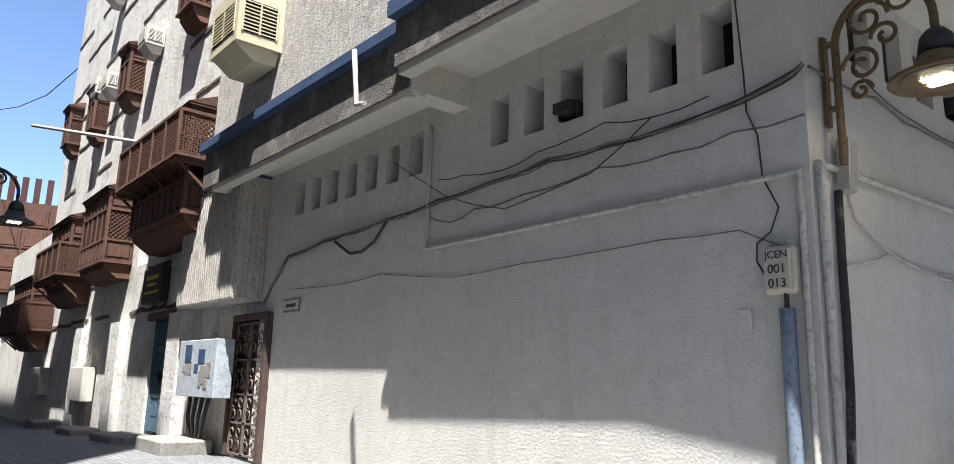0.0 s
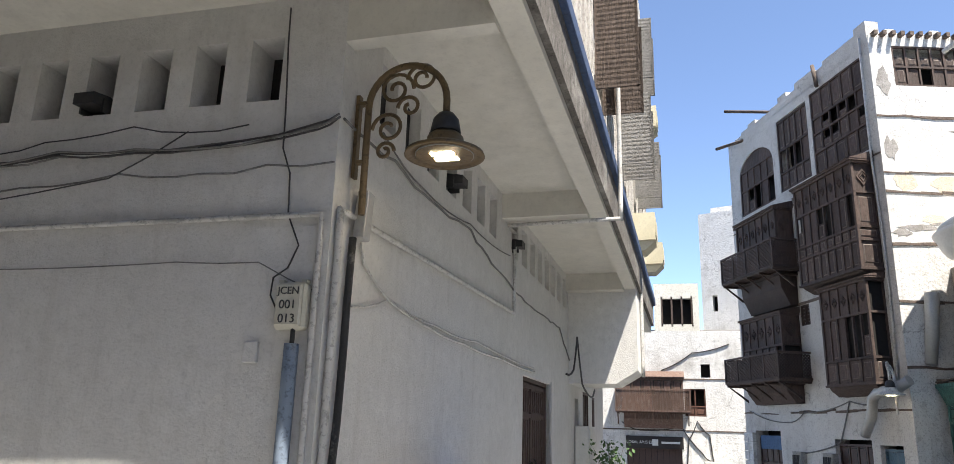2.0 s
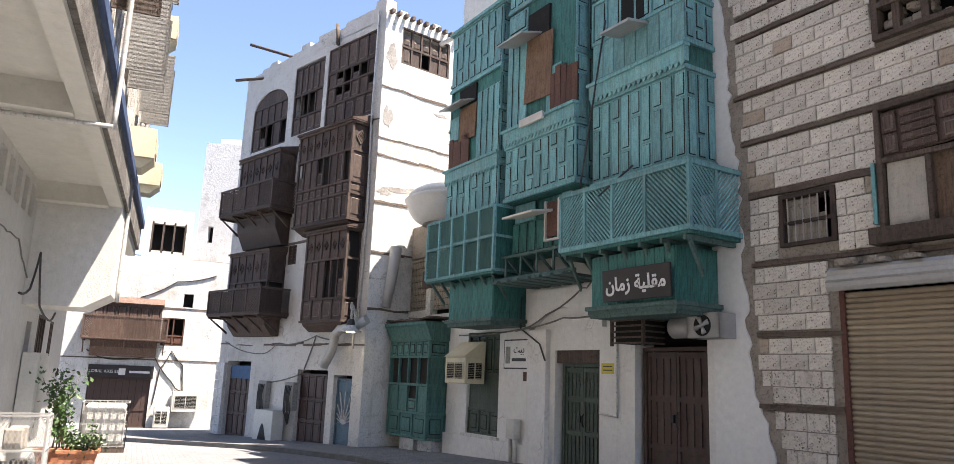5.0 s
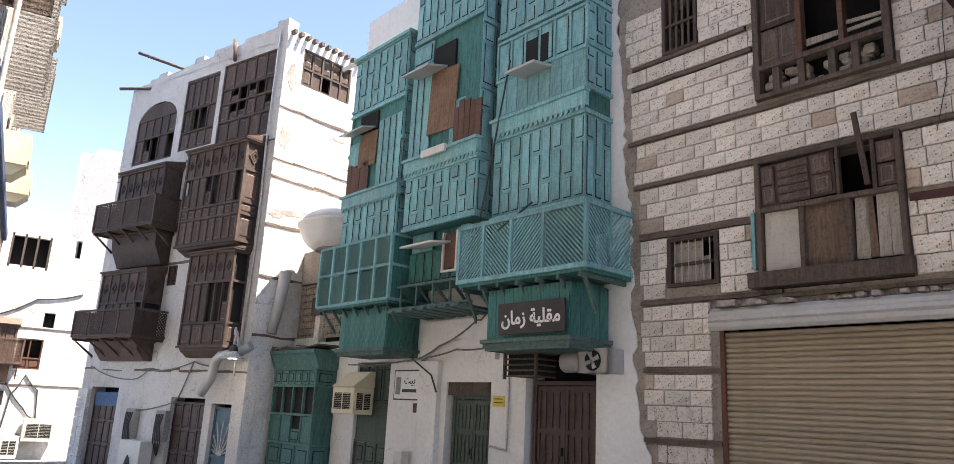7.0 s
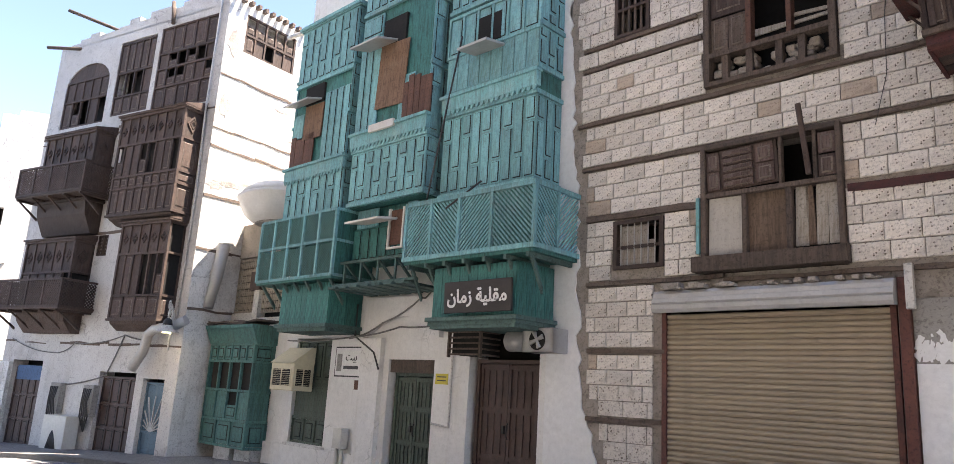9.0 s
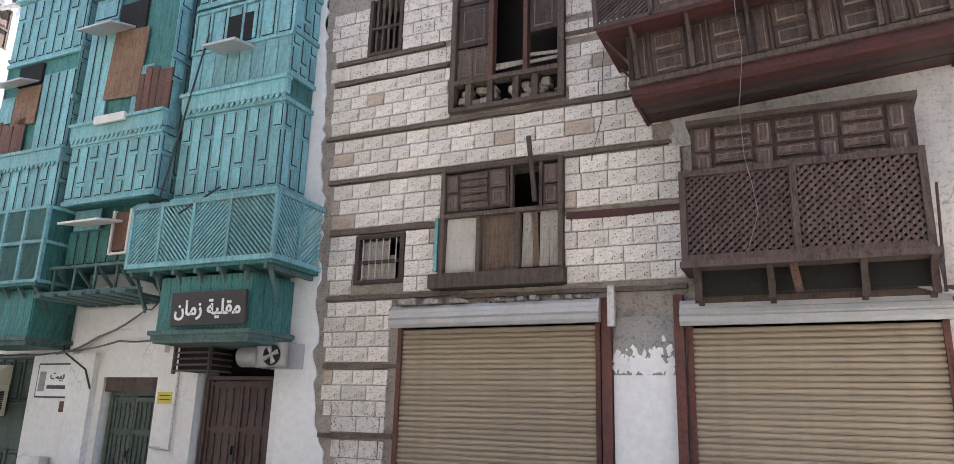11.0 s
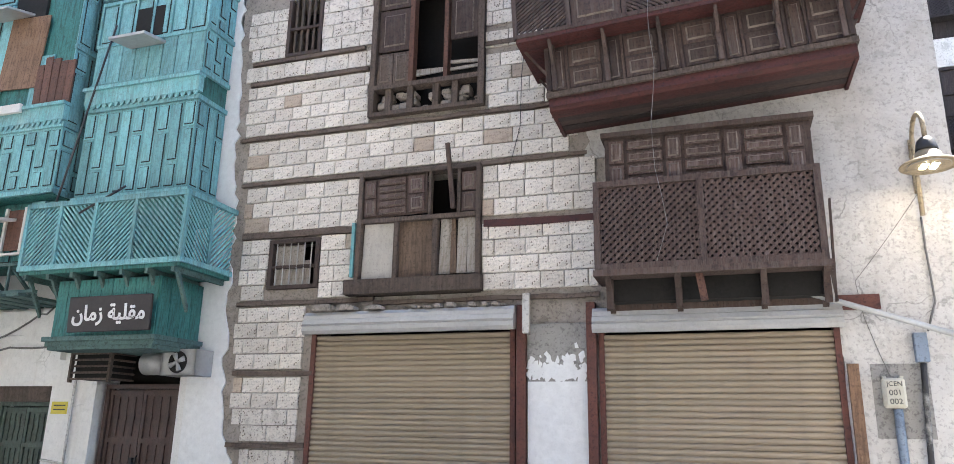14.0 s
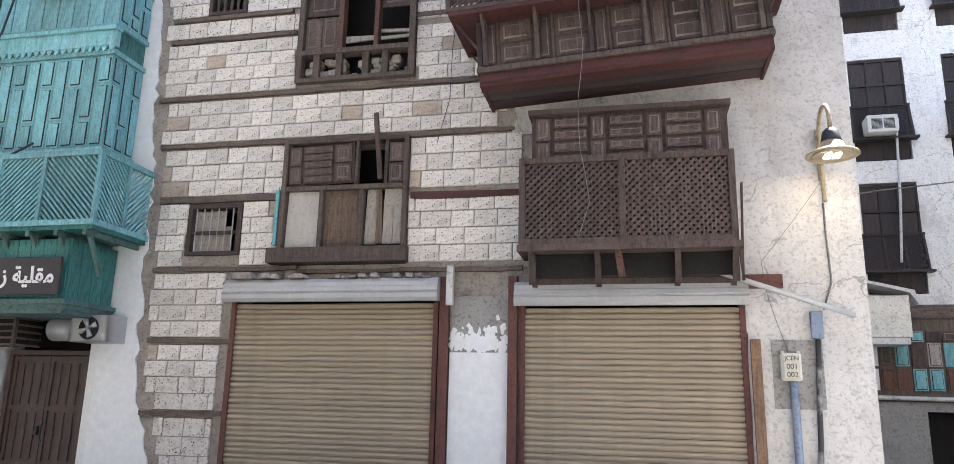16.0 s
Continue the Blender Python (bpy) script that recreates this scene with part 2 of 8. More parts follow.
RUST = mat("rusty_red_steel", (0.15, 0.055, 0.04), (0.08, 0.035, 0.03), 3.0, 0.8, 0.4, 25.0, stain=(0.06, 0.04, 0.035))
BLACK = mat("black_plastic", (0.018, 0.018, 0.02), (0.03, 0.03, 0.03), 3.0, 0.5, 0.1, 30.0)
PEEL = mat("peeling_black_paint", (0.02, 0.02, 0.022), (0.035, 0.034, 0.035), 6.0, 0.6, 0.5, 40.0, stain=(0.5, 0.49, 0.46), stain_amt=0.95, grain=(1.0, 1.0, 0.4))
BAG = mat("black_bag_film", (0.012, 0.012, 0.014), (0.02, 0.02, 0.022), 5.0, 0.28, 0.5, 14.0, speck=0)
CABLE = mat("cable_grey", (0.20, 0.195, 0.185), (0.13, 0.125, 0.12), 6.0, 0.7, 0.0)
CABLE_DARK = mat("cable_black", (0.035, 0.033, 0.033), (0.06, 0.057, 0.055), 6.0, 0.6, 0.0)
PIPE_WHITE = mat("white_pipe", (0.60, 0.59, 0.565), (0.46, 0.45, 0.425), 3.0, 0.5, 0.1, 30.0)
PIPE_BLUE = mat("blue_grey_pipe", (0.23, 0.29, 0.37), (0.18, 0.23, 0.3), 3.0, 0.5, 0.1, 30.0)
BRONZE = mat("bronze_lamp_paint", (0.17, 0.115, 0.055), (0.11, 0.075, 0.04), 5.0, 0.45, 0.2, 30.0, metal=0.3)
AC_CREAM = mat("cream_housing", (0.64, 0.59, 0.43), (0.56, 0.51, 0.36), 2.0, 0.6, 0.2, 25.0, stain=(0.4, 0.33, 0.2), speck=0.12)
AC_WHITE = mat("white_housing", (0.66, 0.65, 0.6), (0.55, 0.54, 0.5), 2.0, 0.6, 0.2, 25.0, stain=(0.35, 0.3, 0.25), speck=0.12)
PALE_BOX = mat("pale_box_paint", (0.58, 0.56, 0.47), (0.5, 0.48, 0.4), 3.0, 0.6, 0.1, 30.0, speck=0.12)
SIGN_BROWN = mat("dark_sign_board", (0.024, 0.019, 0.018), (0.035, 0.028, 0.026), 3.0, 0.6, 0.1, 20.0, speck=0.12)
LETTER = mat("white_letter", (0.78, 0.78, 0.76), (0.7, 0.7, 0.68), 4.0, 0.6, 0.0, speck=0.12)
INK = mat("dark_print", (0.05, 0.05, 0.05), (0.07, 0.07, 0.07), 4.0, 0.7, 0.0)
YELLOW = mat("yellow_plate", (0.62, 0.52, 0.06), (0.55, 0.45, 0.05), 4.0, 0.6, 0.0, speck=0.12)
ASPHALT = mat("grey_paving", (0.25, 0.255, 0.265), (0.20, 0.205, 0.213), 0.6, 0.9, 0.4, 60.0, stain=(0.125, 0.127, 0.132), stain_amt=0.4, brick=(0.45, 0.45, 0.45))
PAVE = mat("paving_block", (0.24, 0.24, 0.24), (0.18, 0.18, 0.182), 3.0, 0.9, 0.3, 50.0, rand=0.15, brick=(0.5, 0.5, 0.5))
KERB = mat("dark_kerb_stone", (0.12, 0.12, 0.12), (0.2, 0.2, 0.2), 3.0, 0.9, 0.4, 30.0, rand=0.2)
TERRACOTTA = mat("terracotta", (0.42, 0.17, 0.09), (0.33, 0.13, 0.07), 4.0, 0.8, 0.2, 30.0)
LEAF = mat("leaf_green", (0.05, 0.11, 0.03), (0.08, 0.15, 0.04), 6.0, 0.5, 0.0, rand=0.3, speck=0.12)
TANK_WHITE = mat("white_tank_shell", (0.78, 0.78, 0.77), (0.70, 0.70, 0.69), 2.0, 0.4, 0.05, 30.0, stain=(0.55, 0.53, 0.5), stain_amt=0.3, speck=0.06)
TREEBARK = mat("stem_brown", (0.16, 0.12, 0.08), (0.1, 0.08, 0.05), 6.0, 0.9, 0.3, 30.0)
BIN_BLUE = mat("blue_bin_plastic", (0.03, 0.085, 0.27), (0.025, 0.07, 0.22), 3.0, 0.45, 0.1, 30.0, speck=0.12)
PLANTER = mat("beige_cast_stone", (0.55, 0.47, 0.36), (0.47, 0.39, 0.29), 4.0, 0.9, 0.3, 40.0)
GOLDLIT = emit("lit_lamp_glass", (1.0, 0.86, 0.6), 14.0)


# ---- mesh helpers ----
def box(bm, x0, x1, y0, y1, z0, z1, bevel=0.0):
    x0, x1, y0, y1, z0, z1 = min(x0, x1), max(x0, x1), min(y0, y1), max(y0, y1), min(z0, z1), max(z0, z1)
    vs = [bm.verts.new((x, y, z)) for x in (x0, x1) for y in (y0, y1) for z in (z0, z1)]
    fs = [bm.faces.new([vs[i] for i in q]) for q in ((0, 1, 3, 2), (4, 6, 7, 5), (0, 4, 5, 1), (2, 3, 7, 6), (0, 2, 6, 4), (1, 5, 7, 3))]
    if bevel:
        es = {e for f in fs for e in f.edges}
        bmesh.ops.bevel(bm, geom=list(es), offset=bevel, segments=1, affect="EDGES", profile=0.5)
    return vs


def prism(bm, poly, axis, a, b):
    """Extrudes a polygon of 2D points along an axis from a to b."""
    def at(p, c):
        q = list(p)
        q.insert("xyz".index(axis), c)
        return q
    lo, hi = [bm.verts.new(at(p, a)) for p in poly], [bm.verts.new(at(p, b)) for p in poly]
    bm.faces.new(lo), bm.faces.new(hi[::-1])
    for i in range(len(poly)):
        j = (i + 1) % len(poly)
        bm.faces.new((lo[j], lo[i], hi[i], hi[j]))


def tube(bm, pts, r, seg=8, closed_ends=True):
    """A round bar along a line of points."""
    pts = [Vector(p) for p in pts]
    rings = []
    for i, p in enumerate(pts):
        d = (pts[min(i + 1, len(pts) - 1)] - pts[max(i - 1, 0)]).normalized()
        a = d.orthogonal().normalized() if i == 0 else (rings[-1][1] - d * rings[-1][1].dot(d)).normalized()
        b = d.cross(a)
        rad = r[i] if isinstance(r, (list, tuple)) else r
        rings.append(([bm.verts.new(p + (a * math.cos(2 * math.pi * k / seg) + b * math.sin(2 * math.pi * k / seg)) * rad) for k in range(seg)], a))
    for (ra, _), (rb, _) in zip(rings, rings[1:]):
        for k in range(seg):
            bm.faces.new((ra[k], ra[(k + 1) % seg], rb[(k + 1) % seg], rb[k])).smooth = True
    if closed_ends:
        bm.faces.new(rings[0][0][::-1]), bm.faces.new(rings[-1][0])


def lathe(bm, prof, seg=20, x=0.0, y=0.0):
    """Turns a profile of (radius, z) round a vertical axis."""
    rings = [[bm.verts.new((x + r * math.cos(2 * math.pi * k / seg), y + r * math.sin(2 * math.pi * k / seg), z)) for k in range(seg)] for r, z in prof]
    for a, b in zip(rings, rings[1:]):
        for k in range(seg):
            bm.faces.new((a[k], a[(k + 1) % seg], b[(k + 1) % seg], b[k])).smooth = True
    bm.faces.new(rings[0][::-1]), bm.faces.new(rings[-1])


def part(name, bm, material, parent=None, label=""):
    me = bpy.data.meshes.new(name)
    bmesh.ops.recalc_face_normals(bm, faces=bm.faces[:])
    bm.to_mesh(me)
    bm.free()
    me.materials.append(material)
    ob = new(name, me)
    if parent:
        ob.parent = parent
    if label:
        tagged(ob, label)
    return ob


def boxes(name, material, parent, *dims, bevel=0.0, label=""):
    bm = bmesh.new()
    for d in dims:
        box(bm, *d, bevel=bevel)
    return part(name, bm, material, parent, label)


def thing(name, m, label, category, group="", kind=""):
    ob = new(name)
    ob.empty_display_size = 0.1
    ob.matrix_world = m
    return tagged(ob, label, category, group, kind)


def wall_mesh(bm, u0, u1, z0, z1, thick, holes, y0=0.0):
    """A wall in local x-z, its face at y0, with rectangular holes (u0, u1, z0, z1) right through."""
    us = sorted({u0, u1, *[h[0] for h in holes], *[h[1] for h in holes]})
    zs = sorted({z0, z1, *[h[2] for h in holes], *[h[3] for h in holes]})
    us, zs = [u for u in us if u0 <= u <= u1], [z for z in zs if z0 <= z <= z1]
    def solid(i, j):
        if not (0 <= i < len(us) - 1 and 0 <= j < len(zs) - 1):
            return False
        u, z = (us[i] + us[i + 1]) / 2, (zs[j] + zs[j + 1]) / 2
        return not any(h[0] < u < h[1] and h[2] < z < h[3] for h in holes)
    cache = {}
    def v(i, j, k):
        if (i, j, k) not in cache:
            cache[i, j, k] = bm.verts.new((us[i], y0 + k * thick, zs[j]))
        return cache[i, j, k]
    for i in range(len(us) - 1):
        for j in range(len(zs) - 1):
            if not solid(i, j):
                continue
            bm.faces.new((v(i, j, 0), v(i + 1, j, 0), v(i + 1, j + 1, 0), v(i, j + 1, 0)))
            bm.faces.new((v(i, j + 1, 1), v(i + 1, j + 1, 1), v(i + 1, j, 1), v(i, j, 1)))
            for (di, dj), (a, b) in {(-1, 0): ((i, j), (i, j + 1)), (1, 0): ((i + 1, j), (i + 1, j + 1)), (0, -1): ((i, j), (i + 1, j)), (0, 1): ((i, j + 1), (i + 1, j + 1))}.items():
                if not solid(i + di, j + dj):
                    bm.faces.new((v(*a, 0), v(*b, 0), v(*b, 1), v(*a, 1)))


def wall(name, m, u0, u1, z0, z1, thick, holes, material, parent=None, label="", y0=0.0):
    bm = bmesh.new()
    wall_mesh(bm, u0, u1, z0, z1, thick, holes, y0)
    ob = part(name, bm, material, parent, label)
    if not parent:
        ob.matrix_world = m
    return ob


def at(m, x=0.0, y=0.0, z=0.0, rx=0.0, ry=0.0, rz=0.0):
    return m @ pose(x, y, z, rx, ry, rz)


# Facade frames: local x runs along the wall, local y goes into it, z up.
FA = pose(0, 4.8, 0)
FB = pose(-2.36, 4.8, 0, 0, 0, 88)
FS = pose(9.75, 1.37, 0, 0, 0, -82)
FTL = pose(5.79, 20.17, 0, 0, 0, -68)
FTS = pose(5.79, 20.17, 0, 0, 0, 15)
FR = pose(18.17, 2.23, 0, 0, 0, -83)


def ground_z(x, y):
    return 0.048 * min(max(-x - 2.5, 0.0), 9.0) - 0.025 * min(max(-x - 14.0, 0.0), 18.0) - 0.036 * min(max(y - 10.0, 0.0), 30.0)

# ---- joinery helpers ----
PANELS = {}


def panel_mesh(w, h, material, raised=True):
    """A board with a raised, chamfered field; face towards -y, lower left corner at the origin."""
    key = (round(w, 2), round(h, 2), material.name, raised)
    if key not in PANELS:
        bm = bmesh.new()
        w, h = key[0], key[1]
        box(bm, 0, w, 0, 0.03, 0, h)
        if raised and w > 0.09 and h > 0.09:
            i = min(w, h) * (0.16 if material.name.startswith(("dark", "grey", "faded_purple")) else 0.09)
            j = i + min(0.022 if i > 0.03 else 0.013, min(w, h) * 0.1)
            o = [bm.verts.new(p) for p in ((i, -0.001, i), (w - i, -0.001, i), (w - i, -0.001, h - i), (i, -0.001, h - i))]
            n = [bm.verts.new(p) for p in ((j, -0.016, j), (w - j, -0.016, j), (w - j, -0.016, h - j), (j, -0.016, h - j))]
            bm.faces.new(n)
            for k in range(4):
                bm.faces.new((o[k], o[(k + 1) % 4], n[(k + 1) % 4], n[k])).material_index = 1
        me = bpy.data.meshes.new("panel")
        bmesh.ops.recalc_face_normals(bm, faces=bm.faces[:])
        bm.to_mesh(me)
        bm.free()
        me.materials.append(material)
        # second material darkens or pales the chamfer ring that outlines each panel
        me.materials.append(WORN if material in (WOOD, WOOD_GREY, WOOD_SHUT) else GROOVE_DARK)
        PANELS[key] = me
    return PANELS[key]


def panel(parent, x, y, z, w, h, material, raised=True, name="panel", tilt=0.0):
    ob = new(name, panel_mesh(w, h, material, raised))
    ob.parent = parent
    ob.matrix_local = pose(x, y, z, 0, tilt, 0)
    return ob


def slats(bm, x0, x1, z0, z1, y, step, w, ang, thick=0.014):
    """Parallel slats at an angle, cut to a rectangle."""
    a = radians(ang)
    d, nrm = Vector((math.cos(a), math.sin(a))), Vector((-math.sin(a), math.cos(a)))
    cs = [Vector(c).dot(nrm) for c in ((x0, z0), (x1, z0), (x0, z1), (x1, z1))]
    k = min(cs) + step / 2
    while k < max(cs):
        ts = []
        lo, hi = -1e9, 1e9
        for i, (a0, a1) in enumerate(((x0, x1), (z0, z1))):
            if abs(d[i]) < 1e-6:
                continue
            t0, t1 = (a0 - nrm[i] * k) / d[i], (a1 - nrm[i] * k) / d[i]
            lo, hi = max(lo, min(t0, t1)), min(hi, max(t0, t1))
        if hi - lo > 0.02:
            p, q = nrm * k + d * lo, nrm * k + d * hi
            h = nrm * w / 2
            vs = [bm.verts.new((c.x, yy, c.y)) for yy in (y, y + thick) for c in (p - h, q - h, q + h, p + h)]
            for f in ((0, 1, 2, 3), (7, 6, 5, 4), (0, 4, 5, 1), (1, 5, 6, 2), (2, 6, 7, 3), (3, 7, 4, 0)):
                bm.faces.new([vs[n] for n in f])
        k += step


def lattice(parent, x0, x1, z0, z1, y, material, step=0.06, w=0.03, angles=(45, -45), name="lattice"):
    bm = bmesh.new()
    for i, a in enumerate(angles):
        slats(bm, x0, x1, z0, z1, y + 0.012 * i, step, w, a)
    return part(name, bm, material, parent)


def slat_field(parent, x0, x1, z0, z1, material, step, w, angle):
    """Slanting slats side by side in an upright frame, each a piece of its own, its ends cut plumb to the stiles."""
    k, half = math.tan(math.radians(angle)), w / 2 / math.cos(math.radians(angle))
    rise = k * (x1 - x0)
    c = min(z0, z0 - rise) + half
    while c < max(z1, z1 - rise) - half:
        lo, hi = sorted(((z0 + half - c) / k, (z1 - half - c) / k))
        a, b = max(lo, 0), min(hi, x1 - x0)
        if b - a > 0.03:
            bm = bmesh.new()
            prism(bm, [(x0 + a, c + k * a - half), (x0 + b, c + k * b - half), (x0 + b, c + k * b + half), (x0 + a, c + k * a + half)], "y", -0.012, 0.008)
            part("slat", bm, material, parent)
        c += step / math.cos(math.radians(angle))


def stagger(parent, x0, x1, z0, z1, y, material, cols, rnd, field=None, lo=0.55):
    """Upright strips, each with one tall and one short raised panel, as on a painted bay."""
    cw = (x1 - x0) / cols
    boxes("field_board", material, parent, (x0, x1, y + 0.010, y + 0.035, z0, z1))
    for c in range(cols):
        x, h = x0 + c * cw, z1 - z0
        cut = h * (0.30 if c % 2 else 0.68)
        cut += rnd.uniform(-0.03, 0.03) * h
        g = 0.020
        for a, b in ((z0 + 0.03, z0 + cut - g), (z0 + cut + g, z1 - 0.03)):
            m = field(rnd) if field else material
            panel(parent, x + g, y, a, cw - 2 * g, b - a, m)


def face(parent, m, w, z0, rows, mat_, rnd, infill=None):
    """One side of a timber bay in its own frame (x to the right, front towards -y). rows from the bottom: (height, kind, columns)."""
    frame_ob = new("bay_face")
    frame_ob.empty_display_size = 0.05
    frame_ob.parent = parent
    frame_ob.matrix_local = m
    z = z0
    for h, kind, n in rows:
        boxes("rail", mat_, frame_ob, (-0.01, w + 0.01, -0.025, 0.05, z - 0.03, z + 0.03))
        cw = w / n
        if kind != "plank":
            for c in range(n + 1):
                boxes("stile", mat_, frame_ob, (c * cw - 0.025, c * cw + 0.025, -0.02, 0.05, z + 0.03, z + h - 0.03))
        for c in range(n):
            x, px, ph = c * cw + 0.03, cw - 0.06, h - 0.08
            if px < 0.05 or ph < 0.05:
                continue
            k = kind
            if kind == "window":
                k = rnd.choice(("open", "panel", "plain", "plain", "half"))
            if k == "panel":
                panel(frame_ob, x, 0.01, z + 0.04, px, ph, infill or mat_)
            elif k == "plain":
                panel(frame_ob, x, 0.015, z + 0.04, px, ph, infill or mat_, False)
            elif k == "half":
                panel(frame_ob, x, 0.015, z + 0.04, px, ph * 0.5, infill or mat_)
            elif k == "lattice":
                lattice(frame_ob, x, x + px, z + 0.04, z + 0.04 + ph, 0.0, mat_, 0.075, 0.032)
            elif k == "diamond":
                panel(frame_ob, x, 0.015, z + 0.04, px, ph, infill or mat_, False)
                dm = bmesh.new()
                cx, cz, r = x + px / 2, z + h / 2, min(px * 0.8, ph) * 0.42
                for s in (1.0, 0.55):
                    o = [(cx - r * s, cz), (cx, cz - r * s * 1.25), (cx + r * s, cz), (cx, cz + r * s * 1.25)]
                    i2 = [(cx + (a - cx) * 0.75, cz + (b - cz) * 0.75) for a, b in o]
                    vo, vi = [dm.verts.new((a, -0.012, b)) for a, b in o], [dm.verts.new((a, -0.012, b)) for a, b in i2]
                    bo, bi = [dm.verts.new((a, 0.014, b)) for a, b in o], [dm.verts.new((a, 0.014, b)) for a, b in i2]
                    for q in range(4):
                        p = (q + 1) % 4
                        dm.faces.new((vo[q], vo[p], vi[p], vi[q])), dm.faces.new((vo[q], bo[q], bo[p], vo[p])), dm.faces.new((vi[q], vi[p], bi[p], bi[q]))
                part("diamond_moulding", dm, mat_, frame_ob)
            elif k == "plank":
                panel(frame_ob, c * cw + 0.004, 0.0, z + 0.03, cw - 0.008, h - 0.06, infill or mat_, False, "plank")
        z += h
    boxes("rail", mat_, frame_ob, (-0.01, w + 0.01, -0.025, 0.05, z - 0.03, z + 0.03))
    return frame_ob


def bay(name, m, u0, u1, z0, d, rows, mat_, label, seed, group="", base=0.5, balcony=None, roof=0.12, infill=None, brackets=0, side_rows=None, category="bay window"):
    """A timber bay hung on a wall: carcass, faces, cornice, tapered base, and a lattice balcony (z0, z1, extra depth) round it."""
    rnd = random.Random(seed)
    w, h = u1 - u0, sum(r[0] for r in rows)
    t = thing(name, at(m, u0, 0, z0), label, category, group)
    # near-black box: gaps in the faces show this painted shade
    boxes("carcass", DARK, t, (0.06, w - 0.06, -d + 0.09, -0.005, 0.03, h - 0.03))
    face(t, pose(0, -d, 0), w, 0, rows, mat_, rnd, infill)
    srows = side_rows or [(hh, k, 1 if d < 0.75 else 2) for hh, k, n in rows]
    face(t, pose(w, -d, 0, 0, 0, 90), d, 0, srows, mat_, rnd, infill)
    face(t, pose(0, 0, 0, 0, 0, -90), d, 0, srows, mat_, rnd, infill)
    if roof:
        bm = bmesh.new()
        box(bm, -0.09, w + 0.09, -d - 0.10, 0, h + 0.02, h + 0.07)
        box(bm, -0.05, w + 0.05, -d - 0.05, 0, h - 0.05, h + 0.02)
        prism(bm, [(-d - 0.12, h + 0.07), (0, h + 0.07), (0, h + 0.07 + roof)], "x", -0.1, w + 0.1)
        part("cornice", bm, mat_, t)
    if base:
        bm = bmesh.new()
        box(bm, -0.05, w + 0.05, -d - 0.05, 0, -0.06, 0.0)
        prism(bm, [(-d + 0.02, -0.06), (-0.0, -0.06), (-0.0, -base), (-d * 0.45, -base), (-d * 0.9, -base * 0.45)], "x", 0.03, w - 0.03)
        part("bay_base", bm, mat_, t)
    if balcony:
        b0, b1, e = balcony
        rail = boxes("balcony", mat_, t, (-e, w + e, -d - e, 0, b0 - 0.04, b0))
        for q in balcony_bars(w, d, b0, b1, e):
            boxes("rail", mat_, rail, q)
        n = max(2, round((w + 2 * e) / 0.8))
        cw = (w + 2 * e) / n
        for i in range(n):
            lattice(rail, -e + i * cw + 0.03, -e + (i + 1) * cw - 0.03, b0 + 0.06, b1 - 0.05, -d - e, mat_, 0.07, 0.034)
        for x in (-e, w + e):
            bm = bmesh.new()
            for i, a in enumerate((45, -45)):
                slats(bm, -d - e + 0.03, -0.02, b0 + 0.06, b1 - 0.05, x - 0.01, 0.07, 0.034, a)
            for v in bm.verts:
                v.co = Vector((v.co.y, v.co.x, v.co.z))
            part("lattice", bm, mat_, rail)
        for i in range(max(3, round(w / 0.5))):
            x = -e + 0.08 + (w + 2 * e - 0.16) * i / (max(3, round(w / 0.5)) - 1)
            bm = bmesh.new()
            box(bm, x - 0.03, x + 0.03, -d - e, 0, b0 - 0.1, b0 - 0.04)
            prism(bm, [(-d - e + 0.06, b0 - 0.1), (-d - e + 0.12, b0 - 0.1), (-d * 0.55, b0 - 0.5), (-d * 0.55, b0 - 0.58)], "x", x - 0.025, x + 0.025)
            part("bracket", bm, mat_, rail)
    return t


def balcony_bars(w, d, b0, b1, e):
    out = []
    for z in (b0 + 0.03, b1):
        out.append((-e - 0.02, w + e + 0.02, -d - e - 0.03, -d - e + 0.03, z - 0.03, z + 0.03))
        for x in (-e, w + e):
            out.append((x - 0.03, x + 0.03, -d - e + 0.03, 0, z - 0.03, z + 0.03))
    n = max(2, round((w + 2 * e) / 0.8))
    for i in range(n + 1):
        x = -e + (w + 2 * e) * i / n
        out.append((x - 0.03, x + 0.03, -d - e - 0.025, -d - e + 0.025, b0, b1))
    return out


def uneven_beam(bm, u0, u1, z, h, y0, y1, r, wob=0.012):
    """A hewn beam with wavering edges along local x."""
    n = max(2, int((u1 - u0) / 0.35))
    lo = [(u0 + (u1 - u0) * i / n, z - h + r.uniform(-wob, wob)) for i in range(n + 1)]
    hi = [(u, zz + 2 * h + r.uniform(-wob, wob)) for u, zz in lo]
    prism(bm, lo + hi[::-1], "y", y0, y1)


